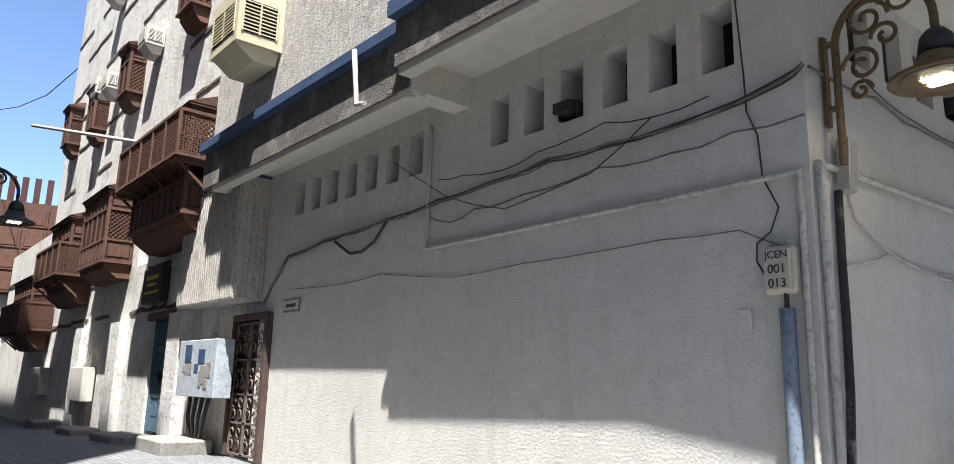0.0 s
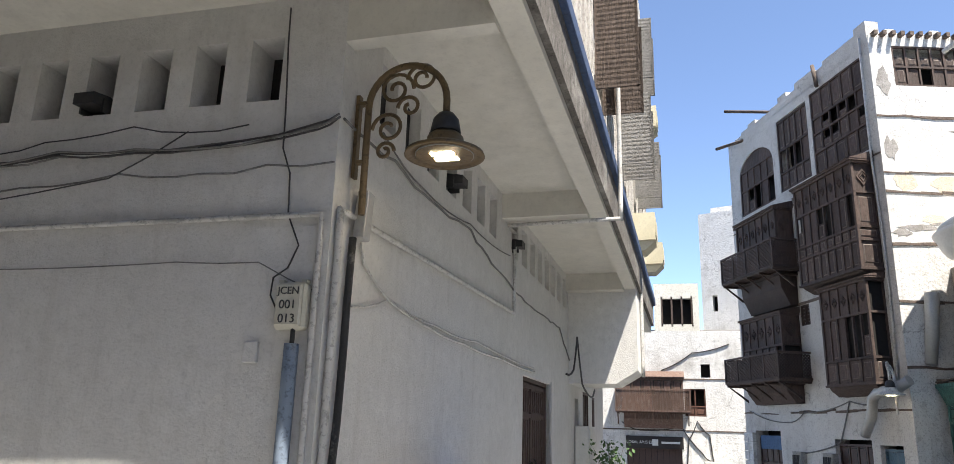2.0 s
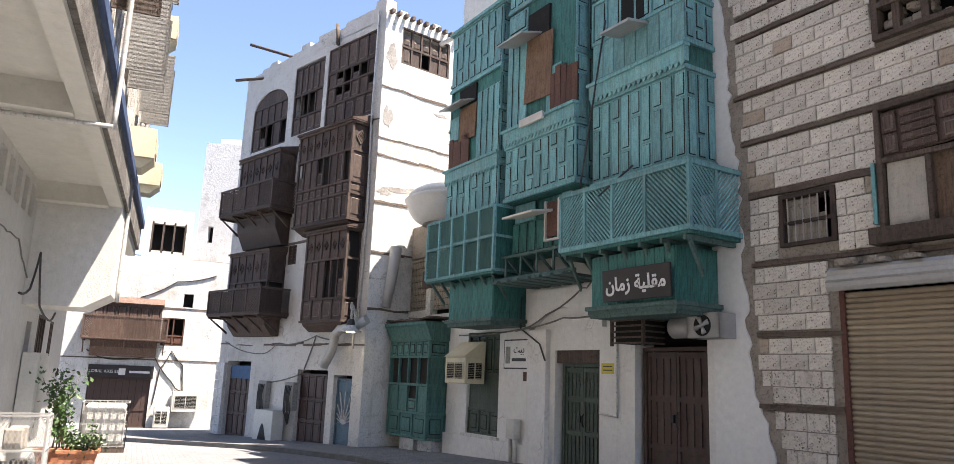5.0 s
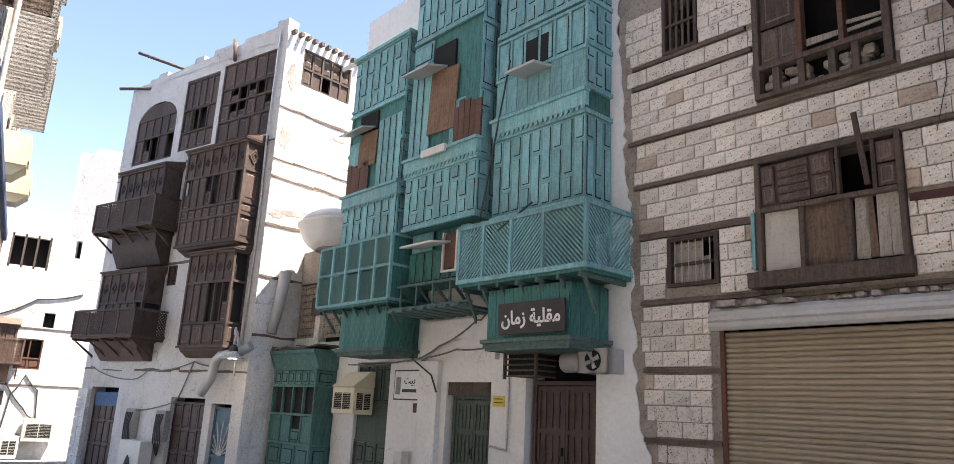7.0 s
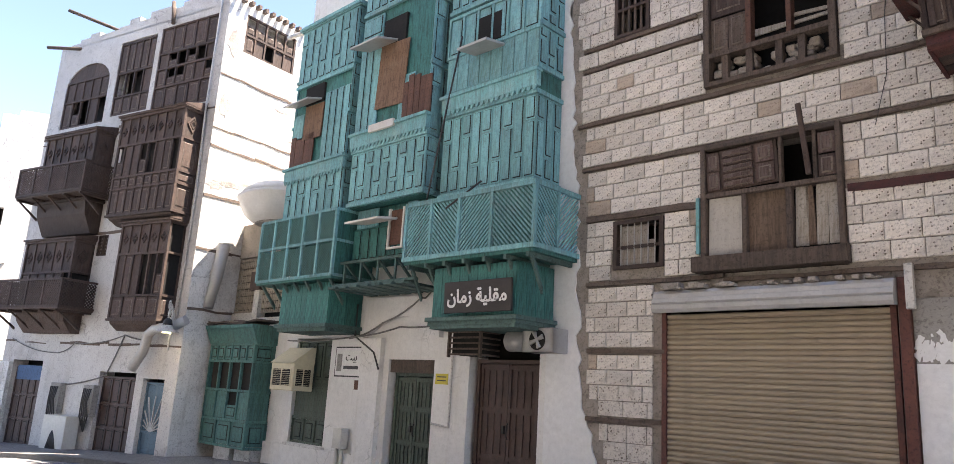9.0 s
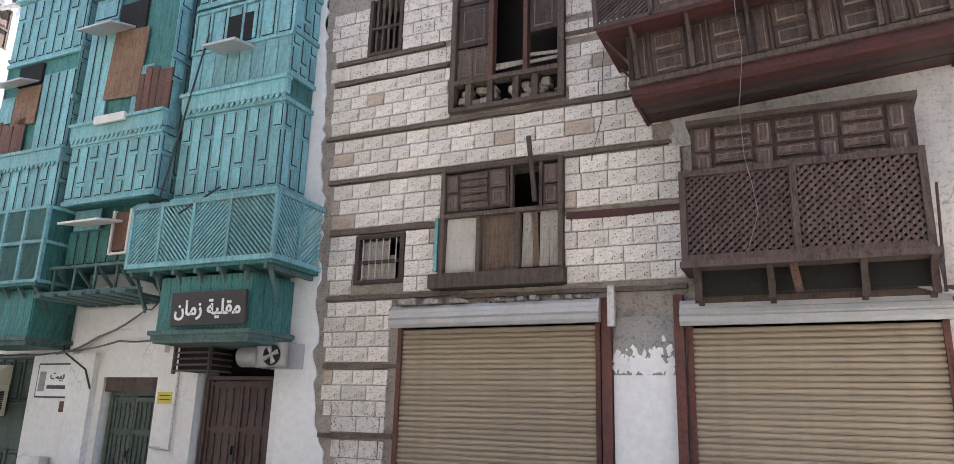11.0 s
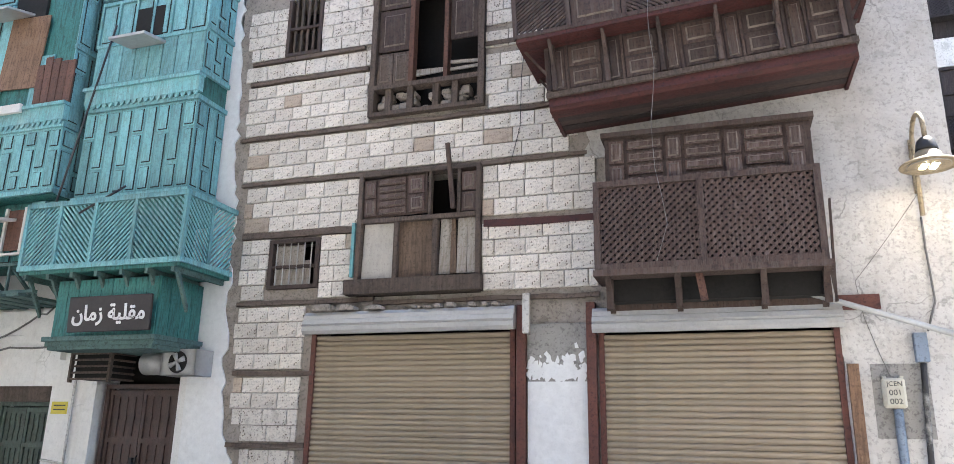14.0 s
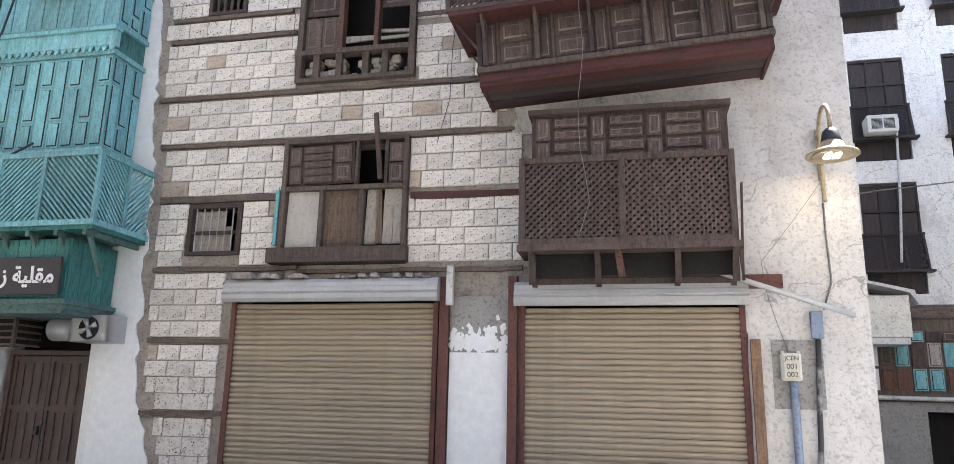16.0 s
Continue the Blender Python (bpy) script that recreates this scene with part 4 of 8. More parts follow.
for i in range(5):
    x = BW * (0, 0.22, 0.45, 0.70, 1.0)[i]
    boxes("post", TEAL, bal, (x - 0.03, x + 0.03, -BD - 0.035, -BD + 0.035, 4.1, 5.1))
boxes("post", TEAL, bal, (BW - 0.03, BW + 0.03, -BD * 0.5 - 0.03, -BD * 0.5 + 0.03, 4.1, 5.1))
fr = (0, 0.22, 0.45, 0.70, 1.0)
for i in range(4):
    lattice(bal, BW * fr[i] + 0.03, BW * fr[i + 1] - 0.03, 4.12, 5.08, -BD - 0.01, TEAL, 0.062, 0.03, (45 if i % 2 == 0 else -45,), "slat_panel")
for j in range(2):
    bm = bmesh.new()
    slats(bm, 0.03, BD * 0.5 - 0.03, 4.12, 5.08, 0, 0.062, 0.03, 45 if j else -45)
    p = part("slat_panel", bm, TEAL, bal)
    p.matrix_local = pose(BW + 0.005, -BD * (1 - 0.5 * j), 0, 0, 0, 90)
boxes("boarding", TEAL_DARK, bal, (0.1, BW - 0.1, -BD + 0.35, -BD + 0.38, 4.06, 4.9))
for i in range(7):
    x = 0.12 + (BW - 0.24) * i / 6
    bm = bmesh.new()
    box(bm, x - 0.03, x + 0.03, -BD, -0.02, 3.90, 3.98)
    prism(bm, [(-BD + 0.08, 3.92), (-BD + 0.15, 3.92), (-0.78, 3.45), (-0.78, 3.35)], "x", x - 0.025, x + 0.025)
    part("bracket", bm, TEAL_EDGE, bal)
low = thing("green_bay_base", at(FS, -10.06, 0, 0), "deep green boxed base under the bay, over the sign", "bay base")
boxes("carcass", TEAL_DARK, low, (0.02, 1.98, -0.96, -0.004, 3.0, 3.9))
for i in range(9):
    panel(low, 0.02 + i * 0.218, -1.0, 3.0, 0.208, 0.88, TEAL_DARK, False, "plank")
for i in range(4):
    ob = panel(low, 0, 0, 3.0, 0.23, 0.88, TEAL_DARK, False, "plank")
    ob.matrix_local = pose(2.0, -0.98 + i * 0.24, 3.0, 0, 0, 90)
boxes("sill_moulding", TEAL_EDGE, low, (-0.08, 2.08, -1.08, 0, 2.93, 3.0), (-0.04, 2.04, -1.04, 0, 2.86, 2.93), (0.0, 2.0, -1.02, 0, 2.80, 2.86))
sg = thing("shop_sign", at(FS, -9.60, -1.12, 3.32, 3), "dark brown wooden shop sign with white Arabic letters", "sign")
boxes("board", SIGN_BROWN, sg, (0, 1.55, -0.03, 0.02, -0.27, 0.27), bevel=0.008)
text_ob("lettering", "\ufee5\ufe8e\ufee3\ufeaf \ufe94\ufef4\ufee0\ufed8\ufee3", pose(0.78, -0.035, 0.0, 90, 0, 0), 0.32, LETTER, sg, "white painted Arabic words", heavy=0.025)

# middle bay, shallower, with plywood patches and an open lower storey
t = thing("turquoise_bay", at(FS, -13.05, 0, 0), "turquoise timber bay patched with plywood and boards", "bay window", "turquoise bays")
W2, D2 = 2.4, 0.92
boxes("carcass", TEAL_DARK, t, (0.03, W2 - 0.03, -D2 + 0.05, -0.004, 5.45, 13.4), (0.03, W2 - 0.03, -D2 + 0.35, -0.004, 4.3, 5.45))
teal_side(t, pose(0, -D2, 0), W2, 5.50, [(1.2, 9)])
teal_side(t, pose(W2, -D2, 0, 0, 0, 90), D2, 5.50, [(1.2, 3), (1.5, 3), (1.5, 3), (1.5, 3), (1.5, 3)])
skirt(t, -0.03, W2 + 0.03, -D2, 6.78)
for i in range(10):
    if i in (0, 1, 2, 6, 7):
        panel(t, i * 0.24, -D2, 7.12, 0.23, 1.0 if i > 2 else 2.2, TEAL, i < 2)
panel(t, 0.66, -D2 - 0.02, 7.55, 0.92, 1.45, PLY, False, "plywood_sheet", 3)
for i in range(5):
    panel(t, 1.6 + i * 0.17, -D2 - 0.02, 7.05, 0.16, 0.95 + rg.uniform(-0.1, 0.1), WOOD_ORANGE, False, "plank", rg.uniform(-2, 2))
panel(t, 0.0, -D2, 9.35, 0.7, 0.5, TEAL)
boxes("hatch", DARK, t, (0.75, 1.5, -D2 - 0.01, -D2 + 0.06, 8.95, 9.6))
bm = bmesh.new()
prism(bm, [(-D2 - 0.55, 8.85), (-D2 - 0.55, 8.89), (-D2, 9.05), (-D2, 9.0)], "x", 0.3, 1.25)
part("awning", bm, GALV, t, "tin awning")
boxes("ledge_board", AC_WHITE, t, (0.7, 1.5, -D2 - 0.16, -D2 - 0.10, 6.98, 7.14))
teal_side(t, pose(0, -D2, 0), W2, 9.95, [(1.5, 9), (1.5, 9)])
for i in range(8):
    panel(t, 0.05 + i * 0.29, -D2 + 0.22, 4.32, 0.275, 0.68, TEAL_DARK, True)
panel(t, 0.1, -D2 + 0.24, 5.02, 0.7, 0.4, TEAL, False)
panel(t, 1.72, -D2 + 0.24, 5.02, 0.3, 0.4, TEAL, False)
panel(t, 1.30, -D2 + 0.18, 4.55, 0.42, 0.72, WOOD_ORANGE, False)
boxes("hatch_frame", AC_WHITE, t, (1.26, 1.31, -D2 + 0.14, -D2 + 0.20, 4.5, 5.3), (1.70, 1.75, -D2 + 0.14, -D2 + 0.20, 4.5, 5.3), (1.26, 1.75, -D2 + 0.14, -D2 + 0.20, 4.46, 4.5))
bm = bmesh.new()
prism(bm, [(-D2 - 0.35, 4.98), (-D2 - 0.35, 5.02), (-D2 + 0.2, 5.12), (-D2 + 0.2, 5.07)], "x", 0.45, 1.5)
part("awning", bm, AC_WHITE, t, "white tin awning")
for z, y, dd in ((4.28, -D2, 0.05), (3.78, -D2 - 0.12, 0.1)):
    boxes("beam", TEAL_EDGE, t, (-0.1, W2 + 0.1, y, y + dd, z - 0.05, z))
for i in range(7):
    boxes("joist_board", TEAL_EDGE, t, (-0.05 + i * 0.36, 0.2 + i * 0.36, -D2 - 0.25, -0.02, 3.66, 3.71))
for i in range(5):
    x = 0.1 + i * 0.55
    bm = bmesh.new()
    prism(bm, [(-D2, 4.25), (-D2 + 0.06, 4.25), (-0.25, 3.72), (-0.32, 3.72)], "x", x - 0.025, x + 0.025)
    box(bm, x - 0.02, x + 0.02, -D2 + 0.01, -D2 + 0.05, 3.72, 4.25)
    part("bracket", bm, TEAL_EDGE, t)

# far bay with a lattice screen balcony
t = thing("turquoise_bay", at(FS, -15.62, 0, 0), "turquoise timber bay with a lattice-fronted balcony", "bay window", "turquoise bays")
W1, D1 = 2.3, 0.92
boxes("carcass", TEAL_DARK, t, (0.03, W1 - 0.03, -D1 + 0.05, -0.004, 4.2, 10.4))
teal_side(t, pose(0, -D1, 0), W1, 5.0, [(1.55, 8)])
skirt(t, -0.03, W1 + 0.03, -D1, 6.42)
teal_side(t, pose(W1, -D1, 0, 0, 0, 90), D1, 5.0, [(1.5, 3), (1.3, 3), (1.2, 3), (1.4, 3)])
teal_side(t, pose(0, 0, 0, 0, 0, -90), D1, 5.0, [(1.5, 3), (1.3, 3), (1.2, 3), (1.4, 3)])
for i in range(5):
    panel(t, 0.05 + i * 0.19, -D1 - 0.02, 6.72, 0.18, 0.8 + rg.uniform(-0.1, 0.1), WOOD_ORANGE, False, "plank", rg.uniform(-2, 2))
panel(t, 0.5, -D1 - 0.02, 7.4, 0.75, 0.85, PLY, False, "plywood_sheet", 2)
for i in range(4):
    panel(t, 1.3 + i * 0.25, -D1, 6.74, 0.24, 1.7, TEAL, True)
panel(t, 0.05, -D1, 7.5, 0.4, 0.6, TEAL, False)
boxes("hatch", DARK, t, (0.45, 1.2, -D1 - 0.01, -D1 + 0.06, 8.3, 8.75))
bm = bmesh.new()
prism(bm, [(-D1 - 0.4, 8.2), (-D1 - 0.4, 8.24), (-D1, 8.36), (-D1, 8.32)], "x", 0.1, 1.15)
part("awning", bm, GALV, t, "tin awning")
teal_side(t, pose(0, -D1, 0), W1, 8.85, [(1.55, 8)])
boxes("cornice", TEAL, t, (-0.08, W1 + 0.08, -D1 - 0.08, -0.004, 10.40, 10.46), (-0.04, W1 + 0.04, -D1 - 0.04, -0.004, 10.46, 10.52))
bm = bmesh.new()
tube(bm, [(-0.9, -D1 + 0.1, 10.575), (1.0, -D1 + 0.35, 10.575)], 0.06, 10)
o = part("drain_spout", bm, PIPE_WHITE)
o.matrix_world = at(FS, -15.62)
tagged(o, "pale drain spout jutting over a painted bay", "spout")
scr = thing("lattice_balcony", at(FS, -16.1, 0, 0), "green lattice screen balcony with uneven panels", "balcony")
SW, SD = 3.0, 1.12
for z in (4.0, 4.75, 5.42):
    boxes("rail", TEAL, scr, (0, SW, -SD - 0.03, -SD + 0.03, z - 0.03, z + 0.03))
    for x in (0, SW):
        boxes("rail", TEAL, scr, (x - 0.03, x + 0.03, -SD + 0.03, 0, z - 0.03, z + 0.03))
for i in range(6):
    boxes("post", TEAL, scr, (SW * i / 5 - 0.03, SW * i / 5 + 0.03, -SD - 0.035, -SD + 0.035, 4.0, 5.42))
for i in range(5):
    for z in (4.04, 4.78):
        lattice(scr, SW * i / 5 + 0.03, SW * (i + 1) / 5 - 0.03, z, z + 0.64, -SD, KIOSK, 0.055, 0.03, (45, -45) if i < 3 else (45,))
boxes("balcony_floor", TEAL_DARK, scr, (0, SW, -SD, -0.01, 3.92, 3.97))
boxes("boarding", TEAL_DARK, scr, (SW - 0.03, SW, -SD + 0.05, -0.05, 4.0, 5.4))
for i in range(7):
    x = 0.15 + (SW - 0.3) * i / 6
    bm = bmesh.new()
    prism(bm, [(-SD + 0.05, 3.92), (-SD + 0.12, 3.92), (-0.65, 3.5), (-0.65, 3.4)], "x", x - 0.025, x + 0.025)
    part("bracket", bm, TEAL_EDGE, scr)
low = thing("green_bay_base", at(FS, -15.3, 0, 0), "green boxed timber base under the far bay", "bay base")
boxes("carcass", TEAL_DARK, low, (0.02, 1.88, -0.86, -0.004, 3.0, 3.9))
for i in range(9):
    panel(low, 0.02 + i * 0.207, -0.9, 3.0, 0.2, 0.88, TEAL_DARK, False, "plank")
for i in range(4):
    ob = panel(low, 0, 0, 3.0, 0.215, 0.88, TEAL_DARK, False, "plank")
    ob.matrix_local = pose(1.9, -0.88 + i * 0.22, 3.0, 0, 0, 90)
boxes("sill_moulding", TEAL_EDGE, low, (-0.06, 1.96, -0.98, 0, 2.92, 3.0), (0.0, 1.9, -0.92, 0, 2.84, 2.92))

# ---- windows of the stone house ----
t = thing("barred_window", at(FS, WIN_S[0], 0.0, WIN_S[2]), "small window with iron bars and torn boards behind", "window")
ww, wh = WIN_S[1] - WIN_S[0], WIN_S[3] - WIN_S[2]
boxes("window_frame", WOOD, t, (0, 0.07, -0.03, 0.12, 0, wh), (ww - 0.07, ww, -0.03, 0.12, 0, wh), (0.07, ww - 0.07, -0.03, 0.12, wh - 0.06, wh), (0.07, ww - 0.07, -0.03, 0.12, 0, 0.06), (0.07, ww - 0.07, 0.0, 0.06, wh * 0.42, wh * 0.48))
for i in range(6):
    boxes("bar", GALV, t, (0.12 + i * 0.125, 0.135 + i * 0.125, 0.0, 0.015, 0.06, wh - 0.06))
for i in range(6):
    if i != 5:
        panel(t, 0.08 + i * 0.125, 0.09, 0.06, 0.12, wh - 0.14 - (0.25 if i == 4 else 0), BOARD_PALE, False, "board")
t = thing("shuttered_window", at(FS, WIN_M[0], 0.0, WIN_M[2]), "broken wooden window with carved shutters and boarded lower half", "window")
ww, wh = WIN_M[1] - WIN_M[0], WIN_M[3] - WIN_M[2]
for d in ((0.0, 0.075, -0.08, 0.12, 0.24, wh), (ww - 0.07, ww, -0.08, 0.12, 0.24, wh), (0.075, ww - 0.07, -0.08, 0.12, wh - 0.06, wh), (0.075, ww - 0.07, -0.07, 0.12, 1.13, 1.20)):
    boxes("window_frame", WOOD_GREY, t, d, bevel=0.006)
boxes("sill", WOOD_GREY, t, (-0.12, ww + 0.04, -0.16, 0.1, 0.02, 0.24))
leaf = new("shutter_leaf")
leaf.parent = t
leaf.matrix_local = pose(0.09, -0.05, 1.22, 0, -2.0, 0)
boxes("leaf_board", WOOD, leaf, (0.0, 1.06, 0.031, 0.05, -0.01, 0.62))
for x, w_, n in ((0.02, 0.19, 2), (0.26, 0.45, 5), (0.76, 0.26, 2)):
    for k in range(n):
        panel(leaf, x, 0.0, 0.02 + k * 0.59 / n, w_, 0.59 / n - 0.02, WOOD_SHUT)
for k in range(2):
    panel(t, 1.70, -0.05, 1.22 + k * 0.32, 0.22, 0.29, WOOD_SHUT)
boxes("stile", WOOD_GREY, t, (1.17, 1.21, -0.06, 0.04, 1.20, 1.88), (1.63, 1.68, -0.06, 0.04, 1.20, 1.88))
b = boxes("loose_batten", WOOD, t, (-0.035, 0.035, -0.03, 0.02, 0, 1.02), bevel=0.008)
b.matrix_local = pose(1.60, -0.13, 1.24, 4, -5, 0)
panel(t, 0.09, 0.0, 0.25, 0.53, 0.88, BOARD_WHITE, False, "board", 1)
panel(t, 0.70, 0.02, 0.25, 0.54, 0.9, PLY_GREY, False, "board", -1)
for d in ((0.62, 0.69, -0.06, 0.05, 0.24, 1.13), (1.25, 1.33, -0.06, 0.05, 0.24, 1.13)):
    boxes("mullion", WOOD_GREY, t, d, bevel=0.008)
for x, w_, mt, a in ((1.34, 0.17, BOARD_PALE, 1.5), (1.52, 0.10, PLY_GREY, -2.5), (1.62, 0.15, BOARD_PALE, 0.8), (1.78, 0.14, BOARD_PALE, 0)):
    panel(t, x, 0.02, 0.30, w_, 0.84, mt, False, "split_plank", a)
boxes("edge_strip", TEAL, t, (-0.07, -0.02, -0.09, 0.02, 0.3, 1.15))
t = thing("broken_window", at(FS, WIN_T[0], 0.0, WIN_T[2]), "tall ruined wooden window with a dark open leaf and rubble", "window")
ww = WIN_T[1] - WIN_T[0]
boxes("window_frame", WOOD_GREY, t, (0, 0.09, -0.08, 0.14, 0, 2.4), (ww - 0.1, ww, -0.08, 0.14, 0, 2.4), (0.09, ww - 0.1, -0.08, 0.12, 0.46, 0.54), (0.09, ww - 0.1, -0.08, 0.12, 0.0, 0.07))
boxes("mullion", WOOD_ORANGE, t, (0.68, 0.76, -0.08, 0.08, 0.54, 2.4), (1.28, 1.35, -0.08, 0.08, 0.54, 2.4))
panel(t, 0.11, -0.02, 0.56, 0.27, 0.55, WOOD_GREY), panel(t, 0.39, -0.02, 0.56, 0.27, 0.55, WOOD_GREY), panel(t, 0.11, -0.02, 1.15, 0.56, 0.75, WOOD), panel(t, 0.11, -0.02, 1.93, 0.56, 0.42, WOOD)
panel(t, 1.37, -0.02, 1.2, 0.46, 0.75, WOOD), panel(t, 1.37, -0.02, 1.98, 0.46, 0.42, WOOD)
bm = bmesh.new()
for i in range(34):
    x, z = rnd.uniform(0.15, 1.8), rnd.uniform(0.08, 0.4)
    s = rnd.uniform(0.03, 0.09)
    box(bm, x - s, x + s, 0.1 - s, 0.14 + s, z - s * 0.7, z + s * 0.7, 0.02)
part("rubble_fill", bm, MORTAR, t, "stone rubble filling")
for x in (0.28, 0.66, 1.1, 1.42):
    boxes("stud", WOOD_GREY, t, (x, x + 0.1, -0.05, 0.06, 0.07, 0.46))
for i, (a, b_, z) in enumerate(((0.78, 1.27, 0.62), (0.78, 1.3, 0.75), (1.36, 1.83, 0.64), (1.36, 1.83, 0.9))):
    q = boxes("fallen_slat", BOARD_PALE, t, (a, b_, 0.0, 0.03, 0, 0.05))
    q.matrix_local = pose(0, 0.02, z, 0, (-6, 4, -3, 8)[i] * 0.5, 0)
t = thing("barred_window", at(FS, WIN_U[0], 0.0, WIN_U[2]), "narrow upper window with iron bars", "window")
boxes("window_frame", WOOD, t, (0, 0.06, -0.03, 0.12, 0, 1.1), (0.62, 0.68, -0.03, 0.12, 0, 1.1), (0.06, 0.62, -0.03, 0.12, 0, 0.06), (0.06, 0.62, -0.02, 0.1, 0.5, 0.55))
for i in range(4):
    boxes("bar", WOOD_GREY, t, (0.13 + i * 0.12, 0.17 + i * 0.12, 0.0, 0.03, 0.06, 1.1))


# ---- roller shutters ----
def shutter(m, w, h, label, seed):
    r = random.Random(seed)
    t = thing("roller_shutter", m, label, "roller shutter", "roller shutters")
    prof = [(0.012, 0.0), (0.012, 0.012), (-0.014, 0.015), (-0.022, 0.036), (-0.020, 0.058), (-0.008, 0.071), (0.008, 0.076), (0.018, 0.076), (0.018, 0.0)]
    me = None
    n = int(h / 0.076)
    for i in range(n):
        if me is None:
            bm = bmesh.new()
            prism(bm, prof, "x", 0, w)
            o = part("slat", bm, SHUTTER, t)
            me = o.data
        else:
            o = new("slat", me)
            o.parent = t
        o.matrix_local = pose(0, r.uniform(-0.003, 0.003), h - (i + 1) * 0.076 + r.uniform(-0.001, 0.001), r.uniform(-3, 3), r.uniform(-0.05, 0.05), 0)
    for x in (-0.07, w):
        boxes("guide_rail", RUST, t, (x, x + 0.07, -0.06, 0.08, -0.2, h + 0.05))
    bm = bmesh.new()
    prism(bm, [(0.1, h + 0.04), (-0.26, h + 0.0), (-0.29, h + 0.05), (-0.29, h + 0.11), (-0.265, h + 0.12), (-0.285, h + 0.15), (-0.27, h + 0.21), (-0.245, h + 0.22), (-0.24, h + 0.28), (-0.2, h + 0.33), (0.1, h + 0.34)], "x", -0.12, w + 0.1)
    part("shutter_box", bm, GALV, t, "ribbed galvanised shutter housing, dented")
    boxes("lock_handle", GALV, t, (w * 0.46, w * 0.54, -0.05, 0, 0.62, 0.67))
    return t


shutter(at(FS, -5.92, 0.04, -0.05), 3.05, 3.1, "closed tan roller shutter under a grey ribbed housing", 1)
shutter(at(FS, -1.58, 0.04, -0.05), 2.78, 3.02, "closed tan roller shutter, grimy along its lower slats", 2)
bm = bmesh.new()
for i in range(30):
    x = rnd.uniform(-5.9, -2.9)
    s = rnd.uniform(0.02, 0.07) * (1.3 if i < 4 else 0.8)
    box(bm, x - s, x + s, -0.18 - s, -0.06, 3.39, 3.39 + s * 1.2, 0.01)
o = part("rubble_on_housing", bm, MORTAR)
o.matrix_world = FS
tagged(o, "loose stone rubble and dust on a shutter housing", "rubble", kind="stuff")
for a, b_, z0, z1, mt, nm in ((-2.76, -2.64, -0.3, 3.4, RUST, "rusty red steel post beside a shutter"), (-1.80, -1.68, -0.3, 3.4, RUST, "rusty red steel post beside a shutter"), (1.30, 1.42, -0.3, 2.55, PLY, "bare timber plank leaning at a shutter")):
    o = boxes("post", mt, None, (a, b_, -0.09, 0.03, z0, z1))
    o.matrix_world = FS
    tagged(o, nm, "post")
o = boxes("steel_lintel", RUST, None, (1.28, 1.74, -0.05, 0.05, 3.20, 3.38))
o.matrix_world = FS
tagged(o, "short red-brown steel lintel end in plaster", "lintel")
bm = bmesh.new()
tube(bm, [(0.67, -0.34, 3.46), (2.53, -0.12, 2.84)], 0.035, 6)
o = part("angle_iron", bm, GALV)
o.matrix_world = FS
tagged(o, "long grey metal strip hanging aslant from a housing", "metal strip")
o = boxes("conduit", PIPE_WHITE, None, (-2.66, -2.57, -0.16, -0.07, 3.0, 3.55))
o.matrix_world = FS
tagged(o, "short pale steel channel over a shutter pier", "bracket")

# ---- dark timber bay with fine lattice ----
t = thing("lattice_bay", at(FS, -1.45, 0, 3.28), "dark brown timber bay with two fine lattice screens", "bay window", "dark bays")
LW = 2.6
# near-black fill gives the painted shade behind the lattice
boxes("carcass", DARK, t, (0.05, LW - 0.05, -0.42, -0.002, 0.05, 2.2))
boxes("carved_board", WOOD, t, (0.02, LW - 0.02, -0.46, -0.42, 1.5, 2.28))
x = 0.06
for k in range(7):
    cw = 0.5 if k % 2 else 0.24
    rows_ = 4 if k % 2 else 2
    for j in range(rows_):
        panel(t, x + 0.02, -0.49, 1.56 + j * 0.70 / rows_, cw - 0.05, 0.70 / rows_ - 0.04, WOOD_SHUT)
    x += cw
f = new("lattice_screen")
f.parent = t
f.matrix_local = pose(-0.12, -0.66, 0.42)
LW2 = LW + 0.12
bm = bmesh.new()
for x in (0, LW2 * 0.478, LW2 - 0.07):
    box(bm, x, x + 0.08, -0.03, 0.05, 0, 1.18)
for z in (0, 1.10):
    box(bm, 0.08, LW2 - 0.07, -0.025, 0.045, z, z + 0.08)
part("screen_frame", bm, WOOD, f)
for x0, x1 in ((0.08, LW2 * 0.478), (LW2 * 0.478 + 0.08, LW2 - 0.07)):
    lattice(f, x0, x1, 0.08, 1.10, 0.0, WOOD_SHUT, 0.068, 0.036)
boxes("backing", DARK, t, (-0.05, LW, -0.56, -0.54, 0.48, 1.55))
boxes("bay_floor", WOOD, t, (-0.14, LW + 0.06, -0.7, 0, 0.34, 0.42), (-0.05, LW, -0.2, -0.16, -0.05, 0.34))
for x in (0.0, 0.85, 1.85, LW - 0.06):
    bm = bmesh.new()
    box(bm, x, x + 0.08, -0.5, -0.44, -0.05, 0.36)
    prism(bm, [(-0.68, 0.34), (-0.6, 0.34), (-0.02, -0.12), (-0.02, -0.22)], "x", x, x + 0.07)
    part("bracket", bm, WOOD, t)
